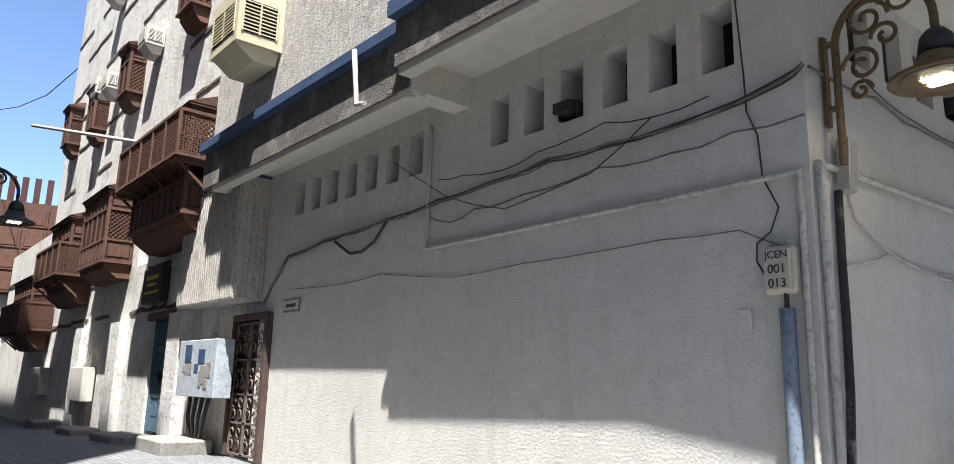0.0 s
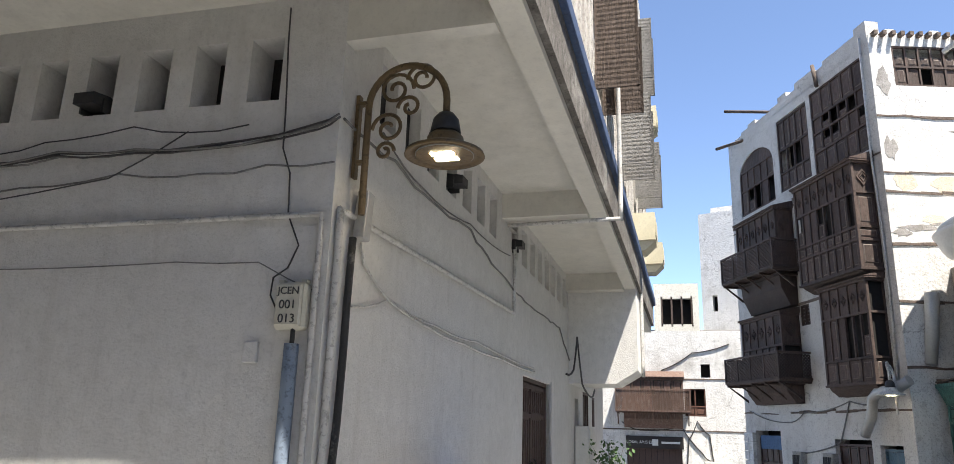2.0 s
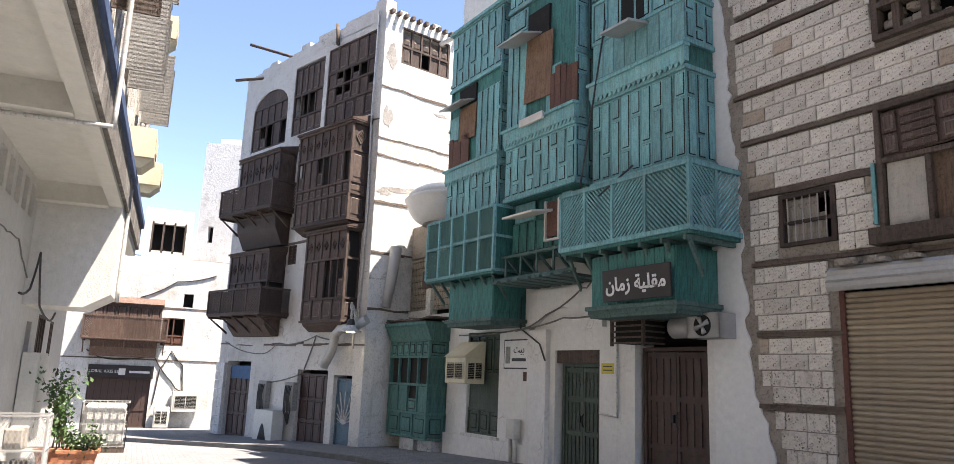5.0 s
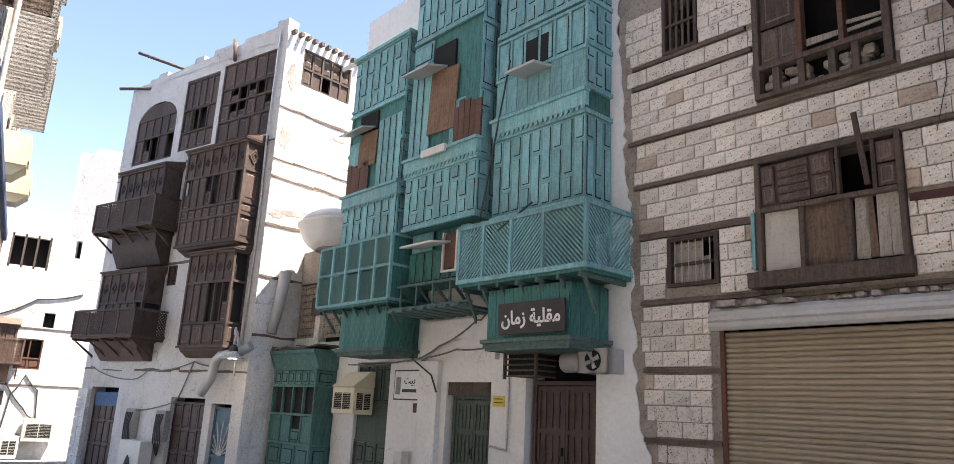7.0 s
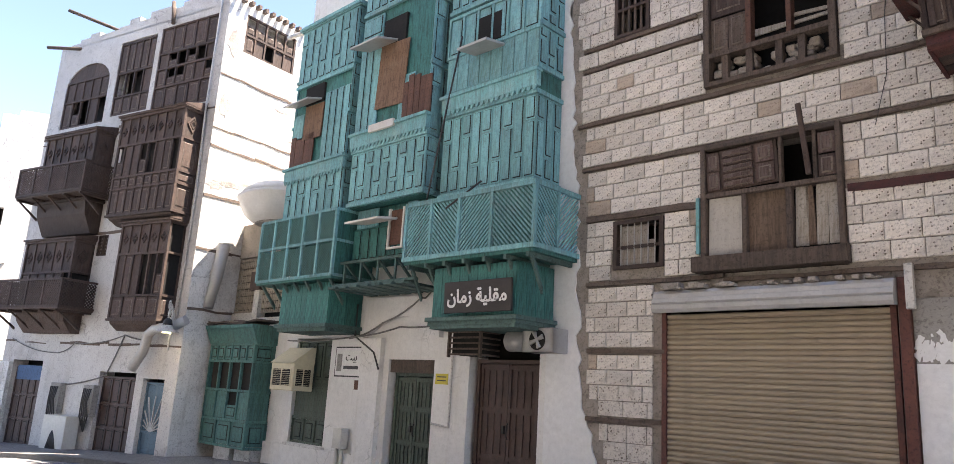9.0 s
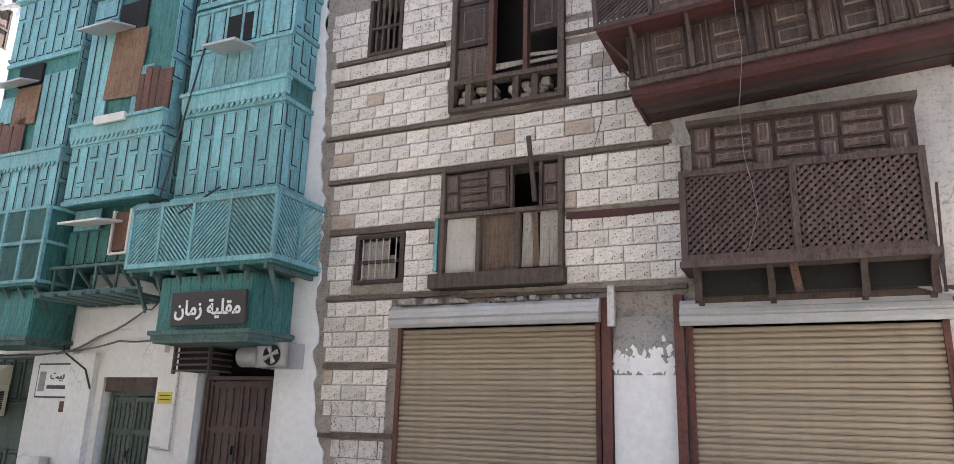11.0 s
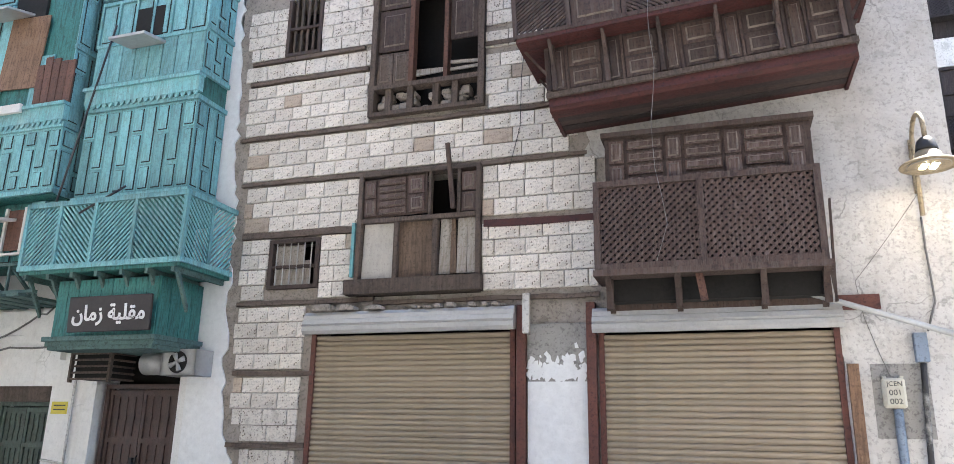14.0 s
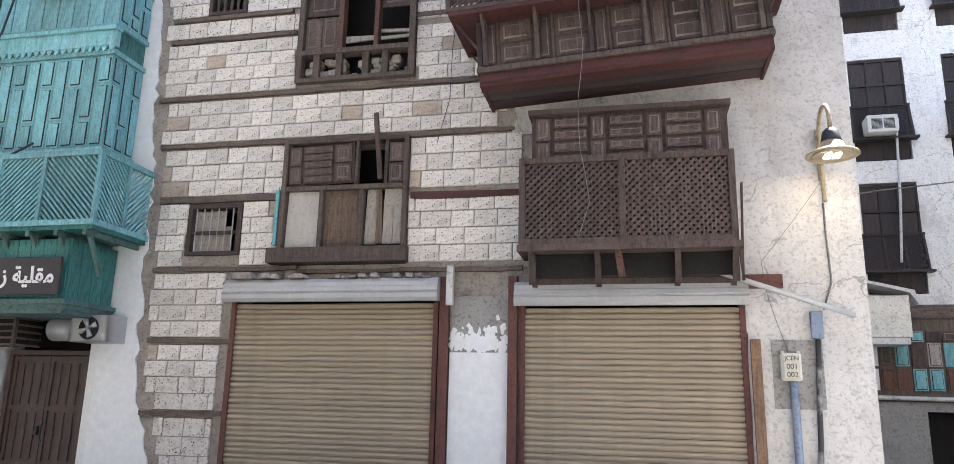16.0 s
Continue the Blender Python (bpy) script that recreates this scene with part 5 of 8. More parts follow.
q = boxes("loose_block", WOOD_ORANGE, t, (0, 0.09, -0.06, 0.02, 0, 0.36))
q.matrix_local = pose(1.15, -0.56, 0.0, 0, -8, 0)
boxes("top_moulding", WOOD, t, (-0.02, LW + 0.02, -0.56, 0.0, 2.26, 2.33))
for x, a in ((LW + 0.05, 2), (LW + 0.03, -5)):
    q = boxes("loose_batten", WOOD, t, (0, 0.025, -0.03, 0.02, -0.25, 1.0))
    q.matrix_local = pose(x, -0.5, 0.2, 0, a, 0)

# ---- large upper balcony bay ----
t = thing("upper_timber_bay", at(FS, -2.05, 0, 5.60, 0, -3.6, 0), "large dark timber bay with red lower band and slatted balcony", "bay window", "dark bays")
UW, UD = 3.75, 0.95
boxes("carcass", DARK, t, (0.05, UW - 0.05, -UD + 0.08, -0.002, 0.3, 5.0))
bm = bmesh.new()
prism(bm, [(-UD, 0.42), (-UD - 0.02, 0.29), (-UD + 0.04, 0.25), (-UD + 0.30, 0.26), (-UD + 0.30, 0.42)], "x", 0, UW)
part("red_band", bm, WOOD_RED, t, "red-brown boarded lower band")
for i in range(4):
    y = -UD + 0.305 + i * 0.161
    boxes("soffit_board", (WOOD_BLACK, WOOD, WOOD_BLACK, WOOD_RED)[i], t, (0.01, UW - 0.01, y, y + 0.153, 0.272 + 0.008 * (i % 2), 0.40))
for x in (0.0, UW - 0.02):
    boxes("end_board", WOOD_RED, t, (x - 0.012, x + 0.03, -UD + 0.02, -0.01, 0.243, 0.415))
boxes("moulding", WOOD_GREY, t, (-0.03, UW + 0.03, -UD - 0.05, 0, 0.42, 0.49))
boxes("field_board", WOOD, t, (0, UW, -UD + 0.01, -UD + 0.06, 0.49, 1.17))
for i in range(5):
    x = 0.02 + i * (UW - 0.02) / 5
    boxes("stile", WOOD, t, (x - 0.02, x + 0.025, -UD - 0.02, -UD + 0.01, 0.49, 1.17))
    panel(t, x + 0.045, -UD, 0.53, 0.17, 0.60, WOOD)
    boxes("stile", WOOD, t, (x + 0.235, x + 0.265, -UD - 0.012, -UD + 0.01, 0.49, 1.17))
    panel(t, x + 0.285, -UD, 0.53, 0.42, 0.27, WOOD), panel(t, x + 0.285, -UD, 0.84, 0.42, 0.29, WOOD)
face(t, pose(UW, -UD, 0, 0, 0, 90), UD, 0.5, [(0.66, "panel", 3), (2.5, "plank", 6)], WOOD, random.Random(8))
face(t, pose(0, 0, 0, 0, 0, -90), UD, 0.5, [(0.66, "panel", 3), (2.5, "plank", 6)], WOOD, random.Random(9))
boxes("balcony_floor", WOOD_RED, t, (-0.34, UW + 0.30, -UD - 0.30, 0, 1.17, 1.23))
f = new("slat_balcony")
f.parent = t
f.matrix_local = pose(-0.34, -UD - 0.28, 1.23)
FW = UW + 0.64
bm = bmesh.new()
for i in range(7):
    box(bm, FW * i / 6 - 0.03, FW * i / 6 + 0.03, -0.03, 0.03, 0, 1.3)
box(bm, 0, FW, -0.03, 0.03, 0, 0.06), box(bm, 0, FW, -0.03, 0.03, 1.24, 1.3)
part("screen_frame", bm, WOOD, f)
for i in range(6):
    if i == 1:
        panel(f, FW * i / 6 + 0.04, 0, 0.06, FW / 6 - 0.08, 0.5, WOOD), panel(f, FW * i / 6 + 0.04, 0, 0.6, FW / 6 - 0.08, 0.6, WOOD)
    else:
        slat_field(f, FW * i / 6 + 0.03, FW * (i + 1) / 6 - 0.03, 0.06, 1.24, WOOD, 0.046, 0.033, 35 if i < 1 else -35)
boxes("backing", DARK, t, (0.0, UW, -UD - 0.05, -UD - 0.03, 1.25, 2.6))
face(t, pose(0, -UD, 0), UW, 2.6, [(0.9, "window", 8), (0.9, "panel", 8)], WOOD, random.Random(10))
for i in range(6):
    x = 0.1 + (UW - 0.2) * i / 5
    bm = bmesh.new()
    box(bm, x - 0.03, x + 0.03, -UD - 0.08, -UD - 0.02, 0.5, 1.17)
    prism(bm, [(-UD - 0.27, 1.16), (-UD - 0.21, 1.16), (-UD - 0.02, 0.86), (-UD - 0.02, 0.78)], "x", x - 0.02, x + 0.02)
    part("bracket", bm, WOOD, t)
# slanting struts under the overhanging ends of the balcony
for x, e in ((0.0, -0.30), (UW, 0.27)):
    for y in (-UD - 0.02, -0.12):
        bm = bmesh.new()
        prism(bm, [(x, 0.72), (x, 0.80), (x + e, 1.17), (x + e * 0.85, 1.17)][::1 if e > 0 else -1], "y", y - 0.02, y + 0.02)
        part("strut", bm, WOOD, t)

# ---- white tower house with brown bays ----
tower = thing("tower_house", pose(0, 0, 0), "tall weathered white house with dark brown timber bays", "house")
T_HOLES = [(-7.55, -6.0, -0.8, 1.95), (-3.2, -1.62, -0.7, 1.74), (-1.32, -0.46, -0.7, 1.62), (-7.5, -5.2, 9.4, 11.6), (-4.85, -3.1, 9.5, 12.0), (-2.9, -0.35, 9.35, 12.1), (-4.35, -3.85, 5.05, 5.68)]
w = wall("wall", FTL, -8.2, 0.0, -1.2, 12.35, 0.45, T_HOLES, LIME2, tower, "weathered limewashed front with timber courses")
w.matrix_local = FTL
w = wall("wall", FTS, 0.0, 5.6, -1.2, 12.45, 0.45, [(0.62, 2.45, 11.05, 12.25)], LIME, tower, "bright limewashed side wall")
w.matrix_local = FTS
b = boxes("room_behind", DARK, tower, (-8.1, -0.3, 0.5, 0.56, -1.0, 12.2))
b.matrix_local = FTL
b = boxes("room_behind", DARK, tower, (0.3, 5.5, 0.7, 0.76, 10.8, 12.3))
b.matrix_local = FTS
b = boxes("roof", GREY, tower, (-8.1, -0.1, 0.45, 5.6, 12.0, 12.3))
b.matrix_local = FTL
b = boxes("side_wall", LIME, tower, (-8.2, -7.8, 0.45, 6.0, -1.2, 12.3))
b.matrix_local = FTL
rt = random.Random(31)
# broken parapet
for i in range(16):
    u = -8.2 + i * 0.51
    b = boxes("parapet_block", LIME2, tower, (u, u + 0.508, 0, 0.4, 12.3, 12.42 + rt.uniform(0.0, 0.30) + 0.02 * i))
    b.matrix_local = FTL
for i in range(12):
    u = 0.02 + i * 0.25
    b = boxes("parapet_block", LIME, tower, (u, u + 0.24, 0, 0.4, 12.45, 12.55 + rt.uniform(0.0, 0.22)))
    b.matrix_local = FTS
for i in range(11):
    b = boxes("joist_end", BEAM, tower, (0.1 + i * 0.25, 0.2 + i * 0.25, -0.18, 0.3, 12.5, 12.62))
    b.matrix_local = FTS
# bare tan patches where the limewash has gone
TAN = mat("bare_tan_plaster", (0.62, 0.52, 0.40), (0.7, 0.63, 0.53), 4.0, 0.95, 0.5, 30.0)
for u, z, a_, b2 in ((1.65, 8.22, 0.5, 0.26), (0.55, 8.3, 0.32, 0.3), (2.5, 9.3, 0.4, 0.2), (1.2, 7.3, 0.4, 0.12)):
    bm = bmesh.new()
    prism(bm, [(u + a_ * math.cos(k * 0.45) * rt.uniform(0.6, 1.15), z + b2 * math.sin(k * 0.45) * rt.uniform(0.6, 1.15)) for k in range(14)], "y", -0.006, 0.02)
    b = part("bare_patch", bm, TAN, tower, "bare tan plaster patch")
    b.matrix_local = FTS
SOOT = mat("soot_mark", (0.30, 0.285, 0.265), (0.42, 0.40, 0.38), 5.0, 0.95, 0.5, 30.0, stain=(0.12, 0.11, 0.10), stain_amt=0.8)
for u, z, a_, b2 in ((0.75, 7.05, 0.55, 0.09), (1.5, 7.15, 0.45, 0.06), (0.3, 6.9, 0.25, 0.12), (2.2, 9.75, 0.3, 0.05), (0.25, 9.2, 0.2, 0.35), (0.3, 11.2, 0.22, 0.4), (3.0, 8.9, 0.5, 0.06)):
    bm = bmesh.new()
    prism(bm, [(u + a_ * math.cos(k * 0.45) * rt.uniform(0.5, 1.2), z + b2 * math.sin(k * 0.45) * rt.uniform(0.5, 1.3)) for k in range(14)], "y", -0.008, 0.02)
    b = part("peeled_patch", bm, SOOT, tower, "sooty peeled patch")
    b.matrix_local = FTS
# timber courses, buried in plaster
for m, u0, u1, zz in ((FTL, -8.2, 0.0, (2.5, 5.75, 9.1, 8.9)), (FTS, 0.0, 5.6, (3.5, 5.1, 6.6, 8.0, 8.55, 10.15))):
    for z in zz:
        u = u0
        while u < u1:
            l_ = rt.uniform(0.4, 1.5)
            if rt.random() < (0.94 if m is FTS else 0.75):
                bm = bmesh.new()
                uneven_beam(bm, u, min(u + l_, u1), z + rt.uniform(-0.03, 0.03), rt.uniform(0.018, 0.042), -0.022, 0.05, rt, 0.02)
                b = part("timber_course", bm, BEAM, tower)
                b.matrix_local = m
            u += l_


def opening_joinery(name, m, u0, u1, z0, z1, rows, label, seed, arch=False, mat_=WOOD):
    t = thing(name, at(m, u0, 0.04, z0), label, "window")
    face(t, pose(0.03, 0, 0), u1 - u0 - 0.06, 0.03, rows, mat_, random.Random(seed))
    if arch:
        bm = bmesh.new()
        w_, h_ = u1 - u0, z1 - z0
        pts = [(0, h_ + 0.02), (0, h_ - 0.75)] + [(w_ / 2 - w_ / 2 * math.cos(math.pi * k / 12), h_ - 0.75 + 0.73 * math.sin(math.pi * k / 12)) for k in range(1, 12)] + [(w_, h_ - 0.75), (w_, h_ + 0.02)]
        prism(bm, pts, "y", -0.045, 0.1)
        part("arch_head", bm, LIME2, t)
    return t


opening_joinery("arched_window", FTL, -7.5, -5.2, 9.4, 11.6, [(0.9, "window", 5), (0.7, "window", 5), (0.55, "plank", 5)], "broken dark timber window under a round arch", 1, True)
opening_joinery("timber_window", FTL, -4.85, -3.1, 9.5, 12.0, [(0.6, "panel", 4), (0.8, "window", 4), (1.0, "panel", 5)], "tall dark brown timber window", 2)
opening_joinery("timber_window", FTL, -2.9, -0.35, 9.35, 12.1, [(0.75, "panel", 5), (0.6, "window", 6), (0.5, "window", 6), (0.85, "panel", 5)], "wide dark brown timber window with missing panes", 3)
opening_joinery("timber_window", FTS, 0.62, 2.45, 11.05, 12.25, [(0.55, "window", 5), (0.6, "half", 5)], "broken timber window under the roof", 4)
opening_joinery("small_window", FTL, -4.35, -3.85, 5.05, 5.68, [(0.6, "lattice", 2)], "small dark grated window", 5)
bay("timber_bay", FTL, -3.15, -0.42, 6.05, 0.62, [(0.75, "panel", 8), (0.35, "panel", 8), (0.95, "window", 8), (0.85, "diamond", 7)], WOOD, "dark brown timber bay with diamond carving and broken windows", 5, "brown bays", 0.25, None, 0.25)
bay("timber_bay", FTL, -6.85, -4.35, 6.7, 0.6, [(0.75, "panel", 6), (0.35, "window", 6), (1.0, "diamond", 6)], WOOD, "dark brown timber bay with a lattice balcony", 6, "brown bays", 1.0, (0.1, 0.98, 0.42), 0.2)
bay("timber_bay", FTL, -2.5, -0.5, 3.15, 0.5, [(0.62, "panel", 4), (1.15, "window", 6), (0.85, "diamond", 5)], WOOD, "tall brown timber bay with open slots", 7, "brown bays", 0.3, None, 0.15, side_rows=[(0.62, "panel", 1), (1.15, "open", 1), (0.85, "open", 1)])
bay("timber_bay", FTL, -6.9, -4.45, 3.35, 0.6, [(0.85, "plank", 6), (0.3, "window", 6), (0.95, "diamond", 5)], WOOD, "dark brown timber bay with a deep lattice balcony", 8, "brown bays", 0.6, (0.06, 0.86, 0.45), 0.15)
for m, u0, w_, z0, h_, mt, lab in ((FTL, -7.5, 1.4, -0.5, 2.35, DOOR_BROWN, "brown timber door with a blue transom"), (FTL, -3.15, 1.5, -0.4, 2.1, DOOR_BROWN, "dark brown double door in a thick wall"), (FTL, -1.28, 0.78, -0.35, 1.95, BLUE_METAL, "pale grey metal door with a sunburst pattern")):
    t = thing("street_door", at(m, u0, 0.14, z0), lab, "door")
    face(t, pose(0, 0, 0), w_, 0.02, [(h_ * 0.3, "panel", 4), (h_ * 0.3, "panel", 4), (h_ * 0.34, "panel", 4)] if mt is not BLUE_METAL else [(h_ * 0.3, "plain", 1), (h_ * 0.64, "plain", 1)], mt, rt)
    if mt is BLUE_METAL:
        for k in range(9):
            a = radians(20 + k * 17)
            q = boxes("ray_bar", GALV, t, (0, 0.9, -0.03, 0.0, -0.012, 0.012))
            q.matrix_local = pose(w_ / 2, -0.01, h_ * 0.32, 0, -math.degrees(a), 0) @ Matrix.Diagonal((min(1.0, 0.36 / max(0.05, abs(math.cos(a)))), 1, 1, 1))
    elif u0 < -7:
        boxes("transom", mat("blue_transom", (0.07, 0.14, 0.26), None, 3.0), t, (0.05, w_ - 0.05, -0.03, 0.02, h_ - 0.48, h_ - 0.05))
for i in range(8):
    for j in range(2):
        b = boxes("pilaster_block", LIME, tower, (-8.15 + j * 0.3, -7.87 + j * 0.3, -0.12, 0, -0.5 + i * 0.3, -0.22 + i * 0.3))
        b.matrix_local = FTL
for p, q in (((-5.0, 0.5, 12.5), (-6.4, -1.0, 13.0)), ((-6.4, 0.5, 12.3), (-8.0, -0.6, 12.2)), ((-2.5, -0.05, 12.9), (-2.3, -0.1, 12.1))):
    bm = bmesh.new()
    tube(bm, [p, q], 0.06, 6)
    o = part("roof_pole", bm, WOOD_GREY)
    o.matrix_world = FTL
    tagged(o, "weathered timber pole jutting from the roof edge", "pole")
bm = bmesh.new()
lathe(bm, [(0.25, 12.4), (0.26, 12.9), (0.2, 13.0)], 14, -7.4, 0.8)
o = part("water_tank", bm, PIPE_WHITE)
o.matrix_world = FTL
tagged(o, "small white water tank on the roof", "tank")
# white downpipe on the tower corner
bm = bmesh.new()
tube(bm, [(-0.28, -0.06, 12.6), (-0.30, -0.08, 9.0), (-0.24, -0.05, 6.5), (-0.30, -0.06, 3.2)], 0.03, 6)
o = part("downpipe", bm, PIPE_WHITE)
o.matrix_world = FTL
tagged(o, "thin white downpipe on a house corner", "pipe")

# ---- low link building with satellite dish ----
link = thing("low_building", FS, "low plastered building with a pierced screen wall", "building")
wall("wall", FS, -20.7, -16.75, -1.0, 3.35, 0.4, [(-20.0, -19.35, -1.0, 1.95)], CREAM, link, "stained cream wall", 0.05)
boxes("room_behind", DARK, link, (-20.6, -16.8, 0.46, 0.5, -0.9, 3.3))
boxes("upper_wall", MORTAR, link, (-20.7, -16.75, 0.1, 0.4, 5.05, 6.0))
boxes("pier", CREAM, link, (-20.7, -20.35, 0.06, 0.4, 3.35, 5.05), (-18.25, -18.0, 0.06, 0.4, 3.35, 5.05), (-20.35, -18.25, 0.06, 0.4, 3.35, 3.5))
boxes("backing", DARK, link, (-20.35, -16.75, 0.3, 0.35, 3.4, 5.05))
PATT = mat("ochre_pierced_block", (0.38, 0.33, 0.26), (0.31, 0.265, 0.205), 5.0, 0.9, 0.5, 30.0)
bm = bmesh.new()
for i in range(18):
    for j in range(8):
        u, z = -20.33 + i * 0.2, 3.5 + j * 0.19
        if -18.3 < u < -17.95 or (9 < i < 12 and 3 < j < 6) or u > -16.95:
            continue
        for k in range(4):
            a = k * math.pi / 2 + 0.78
            box(bm, u + 0.1 + 0.07 * math.cos(a) - 0.035, u + 0.1 + 0.07 * math.cos(a) + 0.035, 0.12, 0.2, z + 0.095 + 0.07 * math.sin(a) - 0.03, z + 0.095 + 0.07 * math.sin(a) + 0.03)
        box(bm, u, u + 0.2, 0.13, 0.19, z - 0.012, z + 0.012)
        box(bm, u - 0.012, u + 0.012, 0.13, 0.19, z, z + 0.19)
part("pierced_screen", bm, PATT, link, "ochre pierced block screen")
bm = bmesh.new()
box(bm, -18.45, -17.95, 0.02, 0.2, 4.1, 4.6)
part("hatch", bm, WOOD, link)
boxes("roof", GREY, link, (-20.7, -16.75, 0.4, 4.0, 5.9, 6.05))
dish = thing("roof_tank", at(FS, -17.9, 0.2, 6.06), "round white domed tank with a rim on a low roof", "tank")
bm = bmesh.new()
lathe(bm, [(0.4, -0.16), (0.62, -0.08), (0.78, 0.06), (0.88, 0.24), (0.945, 0.50), (0.99, 0.53), (1.0, 0.60), (0.94, 0.63)], 28)
o = part("bowl", bm, TANK_WHITE, dish)
o.matrix_local = pose(0, 0, 0, 4, -4, 0)
bm = bmesh.new()
lathe(bm, [(0.92, 0.62), (0.84, 0.78), (0.62, 0.92), (0.3, 0.98), (0.1, 0.99)], 28)
o = part("dome", bm, TANK_WHITE, dish)
o.matrix_local = pose(0, 0, 0, 4, -4, 0)
bm = bmesh.new()
tube(bm, [(0, 0, -0.2), (0, 0, -0.05)], 0.5, 16)
part("foot", bm, GREY, dish)
# big bent duct down the tower's foot
bm = bmesh.new()
tube(bm, [(0.72, -0.2, 5.3), (0.62, -0.2, 4.4), (0.48, -0.2, 3.55)], [0.17, 0.16, 0.13], 14)
o = part("tin_duct", bm, GALV)
o.matrix_world = FTS
tagged(o, "wide tin duct leaning against a wall", "duct")
bm = bmesh.new()
tube(bm, [(0.35, -0.25, 3.15), (0.0, -0.35, 2.95), (-0.7, -0.35, 2.9), (-0.95, -0.33, 2.75), (-1.1, -0.3, 2.3), (-1.45, -0.3, 1.85)], 0.13, 12)
o = part("vent_pipe", bm, GALV)
o.matrix_world = FTL
tagged(o, "bent grey vent pipe above a metal door", "pipe")
# green kiosk bay at street level
t = thing("street_bay", at(FS, -19.0, 0, 0.12), "green painted street-level timber bay with glazed lights", "bay window")
KW, KD = 2.2, 0.55
boxes("carcass", DARK, t, (0.05, KW - 0.05, -KD + 0.08, 0.04, 0.05, 2.45))
KROWS = [(0.62, "panel", 3), (0.72, "window", 4), (0.72, "open", 4), (0.42, "panel", 6)]
face(t, pose(0, -KD, 0), KW, 0, KROWS, KIOSK, random.Random(12), KIOSK)
face(t, pose(KW, -KD, 0, 0, 0, 90), KD, 0, [(0.62, "panel", 1), (0.72, "plank", 4), (0.72, "plank", 4), (0.42, "panel", 1)], KIOSK, random.Random(13))
face(t, pose(0, 0, 0, 0, 0, -90), KD, 0, [(0.62, "panel", 1), (0.72, "plank", 4), (0.72, "plank", 4), (0.42, "panel", 1)], KIOSK, random.Random(13))
bm = bmesh.new()
prism(bm, [(-KD, 2.48), (-KD - 0.16, 2.85), (-KD - 0.2, 2.88), (-KD - 0.2, 2.96), (0.04, 2.96), (0.04, 2.48)], "x", -0.1, KW + 0.1)
part("cornice", bm, KIOSK, t)
boxes("plinth", LIME, t, (0.5, 1.3, -0.4, 0.04, -0.62, -0.02), (1.35, 2.1, -0.3, 0.04, -0.62, -0.05))
for i in range(14):
    x = rt.uniform(-0.2, 2.3)
    q = boxes("scrap_board", BEAM, t, (-0.25, 0.25, -0.66, -0.02, 0.0, 0.035))
    q.matrix_local = pose(x, 0, 2.97 + 0.006 * i, 0, rt.uniform(-4, 4), rt.uniform(-9, 9))

# ---- houses closing the lane ----
far = thing("far_shop_house", pose(0, 0, 0), "white house closing the lane, with a brown shop door", "house")
FF = pose(-1.7, 34.96, -0.85)
w = wall("wall", FF, -6.0, 5.4, -0.4, 7.2, 0.4, [(0.0, 2.4, -0.4, 2.1), (2.6, 3.5, 3.4, 4.6), (3.35, 3.75, 5.1, 5.7)], LIME, far, "sunlit limewashed wall")
w.matrix_local = FF
b = boxes("room_behind", DARK, far, (-5.9, 5.3, 0.45, 0.5, -0.3, 7.0))
b.matrix_local = FF
b = boxes("roof", GREY, far, (-6.0, 5.4, 0.4, 6.0, 7.1, 7.3))
b.matrix_local = FF
w = wall("roof_room", FF, 1.4, 3.4, 7.2, 9.4, 0.3, [(1.7, 3.1, 7.5, 8.7)], CREAM, far, "half-ruined roof room")
w.matrix_local = FF
b = boxes("room_behind", DARK, far, (1.45, 3.35, 0.32, 0.38, 7.25, 9.3))
b.matrix_local = FF
for i in range(4):
    b = boxes("post", WOOD_GREY, far, (1.7 + i * 0.45, 1.78 + i * 0.45, 0.0, 0.2, 7.4, 8.8))
    b.matrix_local = FF
t = thing("shop_door", at(FF, 0.02, 0.1, -0.05), "dark brown folding shop door under a lettered sign", "door")
face(t, pose(0, 0, 0), 2.36, 0.02, [(0.7, "plank", 9), (1.3, "plank", 9)], DOOR_BROWN, rt)
boxes("sign_board", SIGN_BROWN, t, (-0.05, 2.45, -0.2, -0.1, 2.02, 2.55))
text_ob("lettering", "GLOBAL AXIS EST.", pose(0.55, -0.21, 2.28, 90, 0, 0), 0.17, LETTER, t)
boxes("emblem", LETTER, t, (1.1, 1.36, -0.212, -0.2, 2.15, 2.42))
boxes("letter_bar", LETTER, t, (1.5, 2.3, -0.212, -0.2, 2.24, 2.33))
bay("timber_bay", FF, -0.1, 2.5, 3.55, 0.6, [(0.55, "diamond", 5), (0.15, "plank", 5), (0.75, "panel", 6)], BAY_FADED, "faded red-brown timber balcony bay over a shop", 14, "", 0.7, (0.0, 0.95, 0.3), 0.3)
opening_joinery("timber_window", FF, 2.6, 3.5, 3.4, 4.6, [(0.4, "panel", 2), (0.75, "open", 2)], "brown timber window with open upper half", 15, mat_=WOOD_ORANGE)
for z in (2.75, 5.0):
    b = boxes("timber_course", BEAM, far, (-5.9, 5.3, -0.02, 0.05, z, z + 0.05))
    b.matrix_local = FF
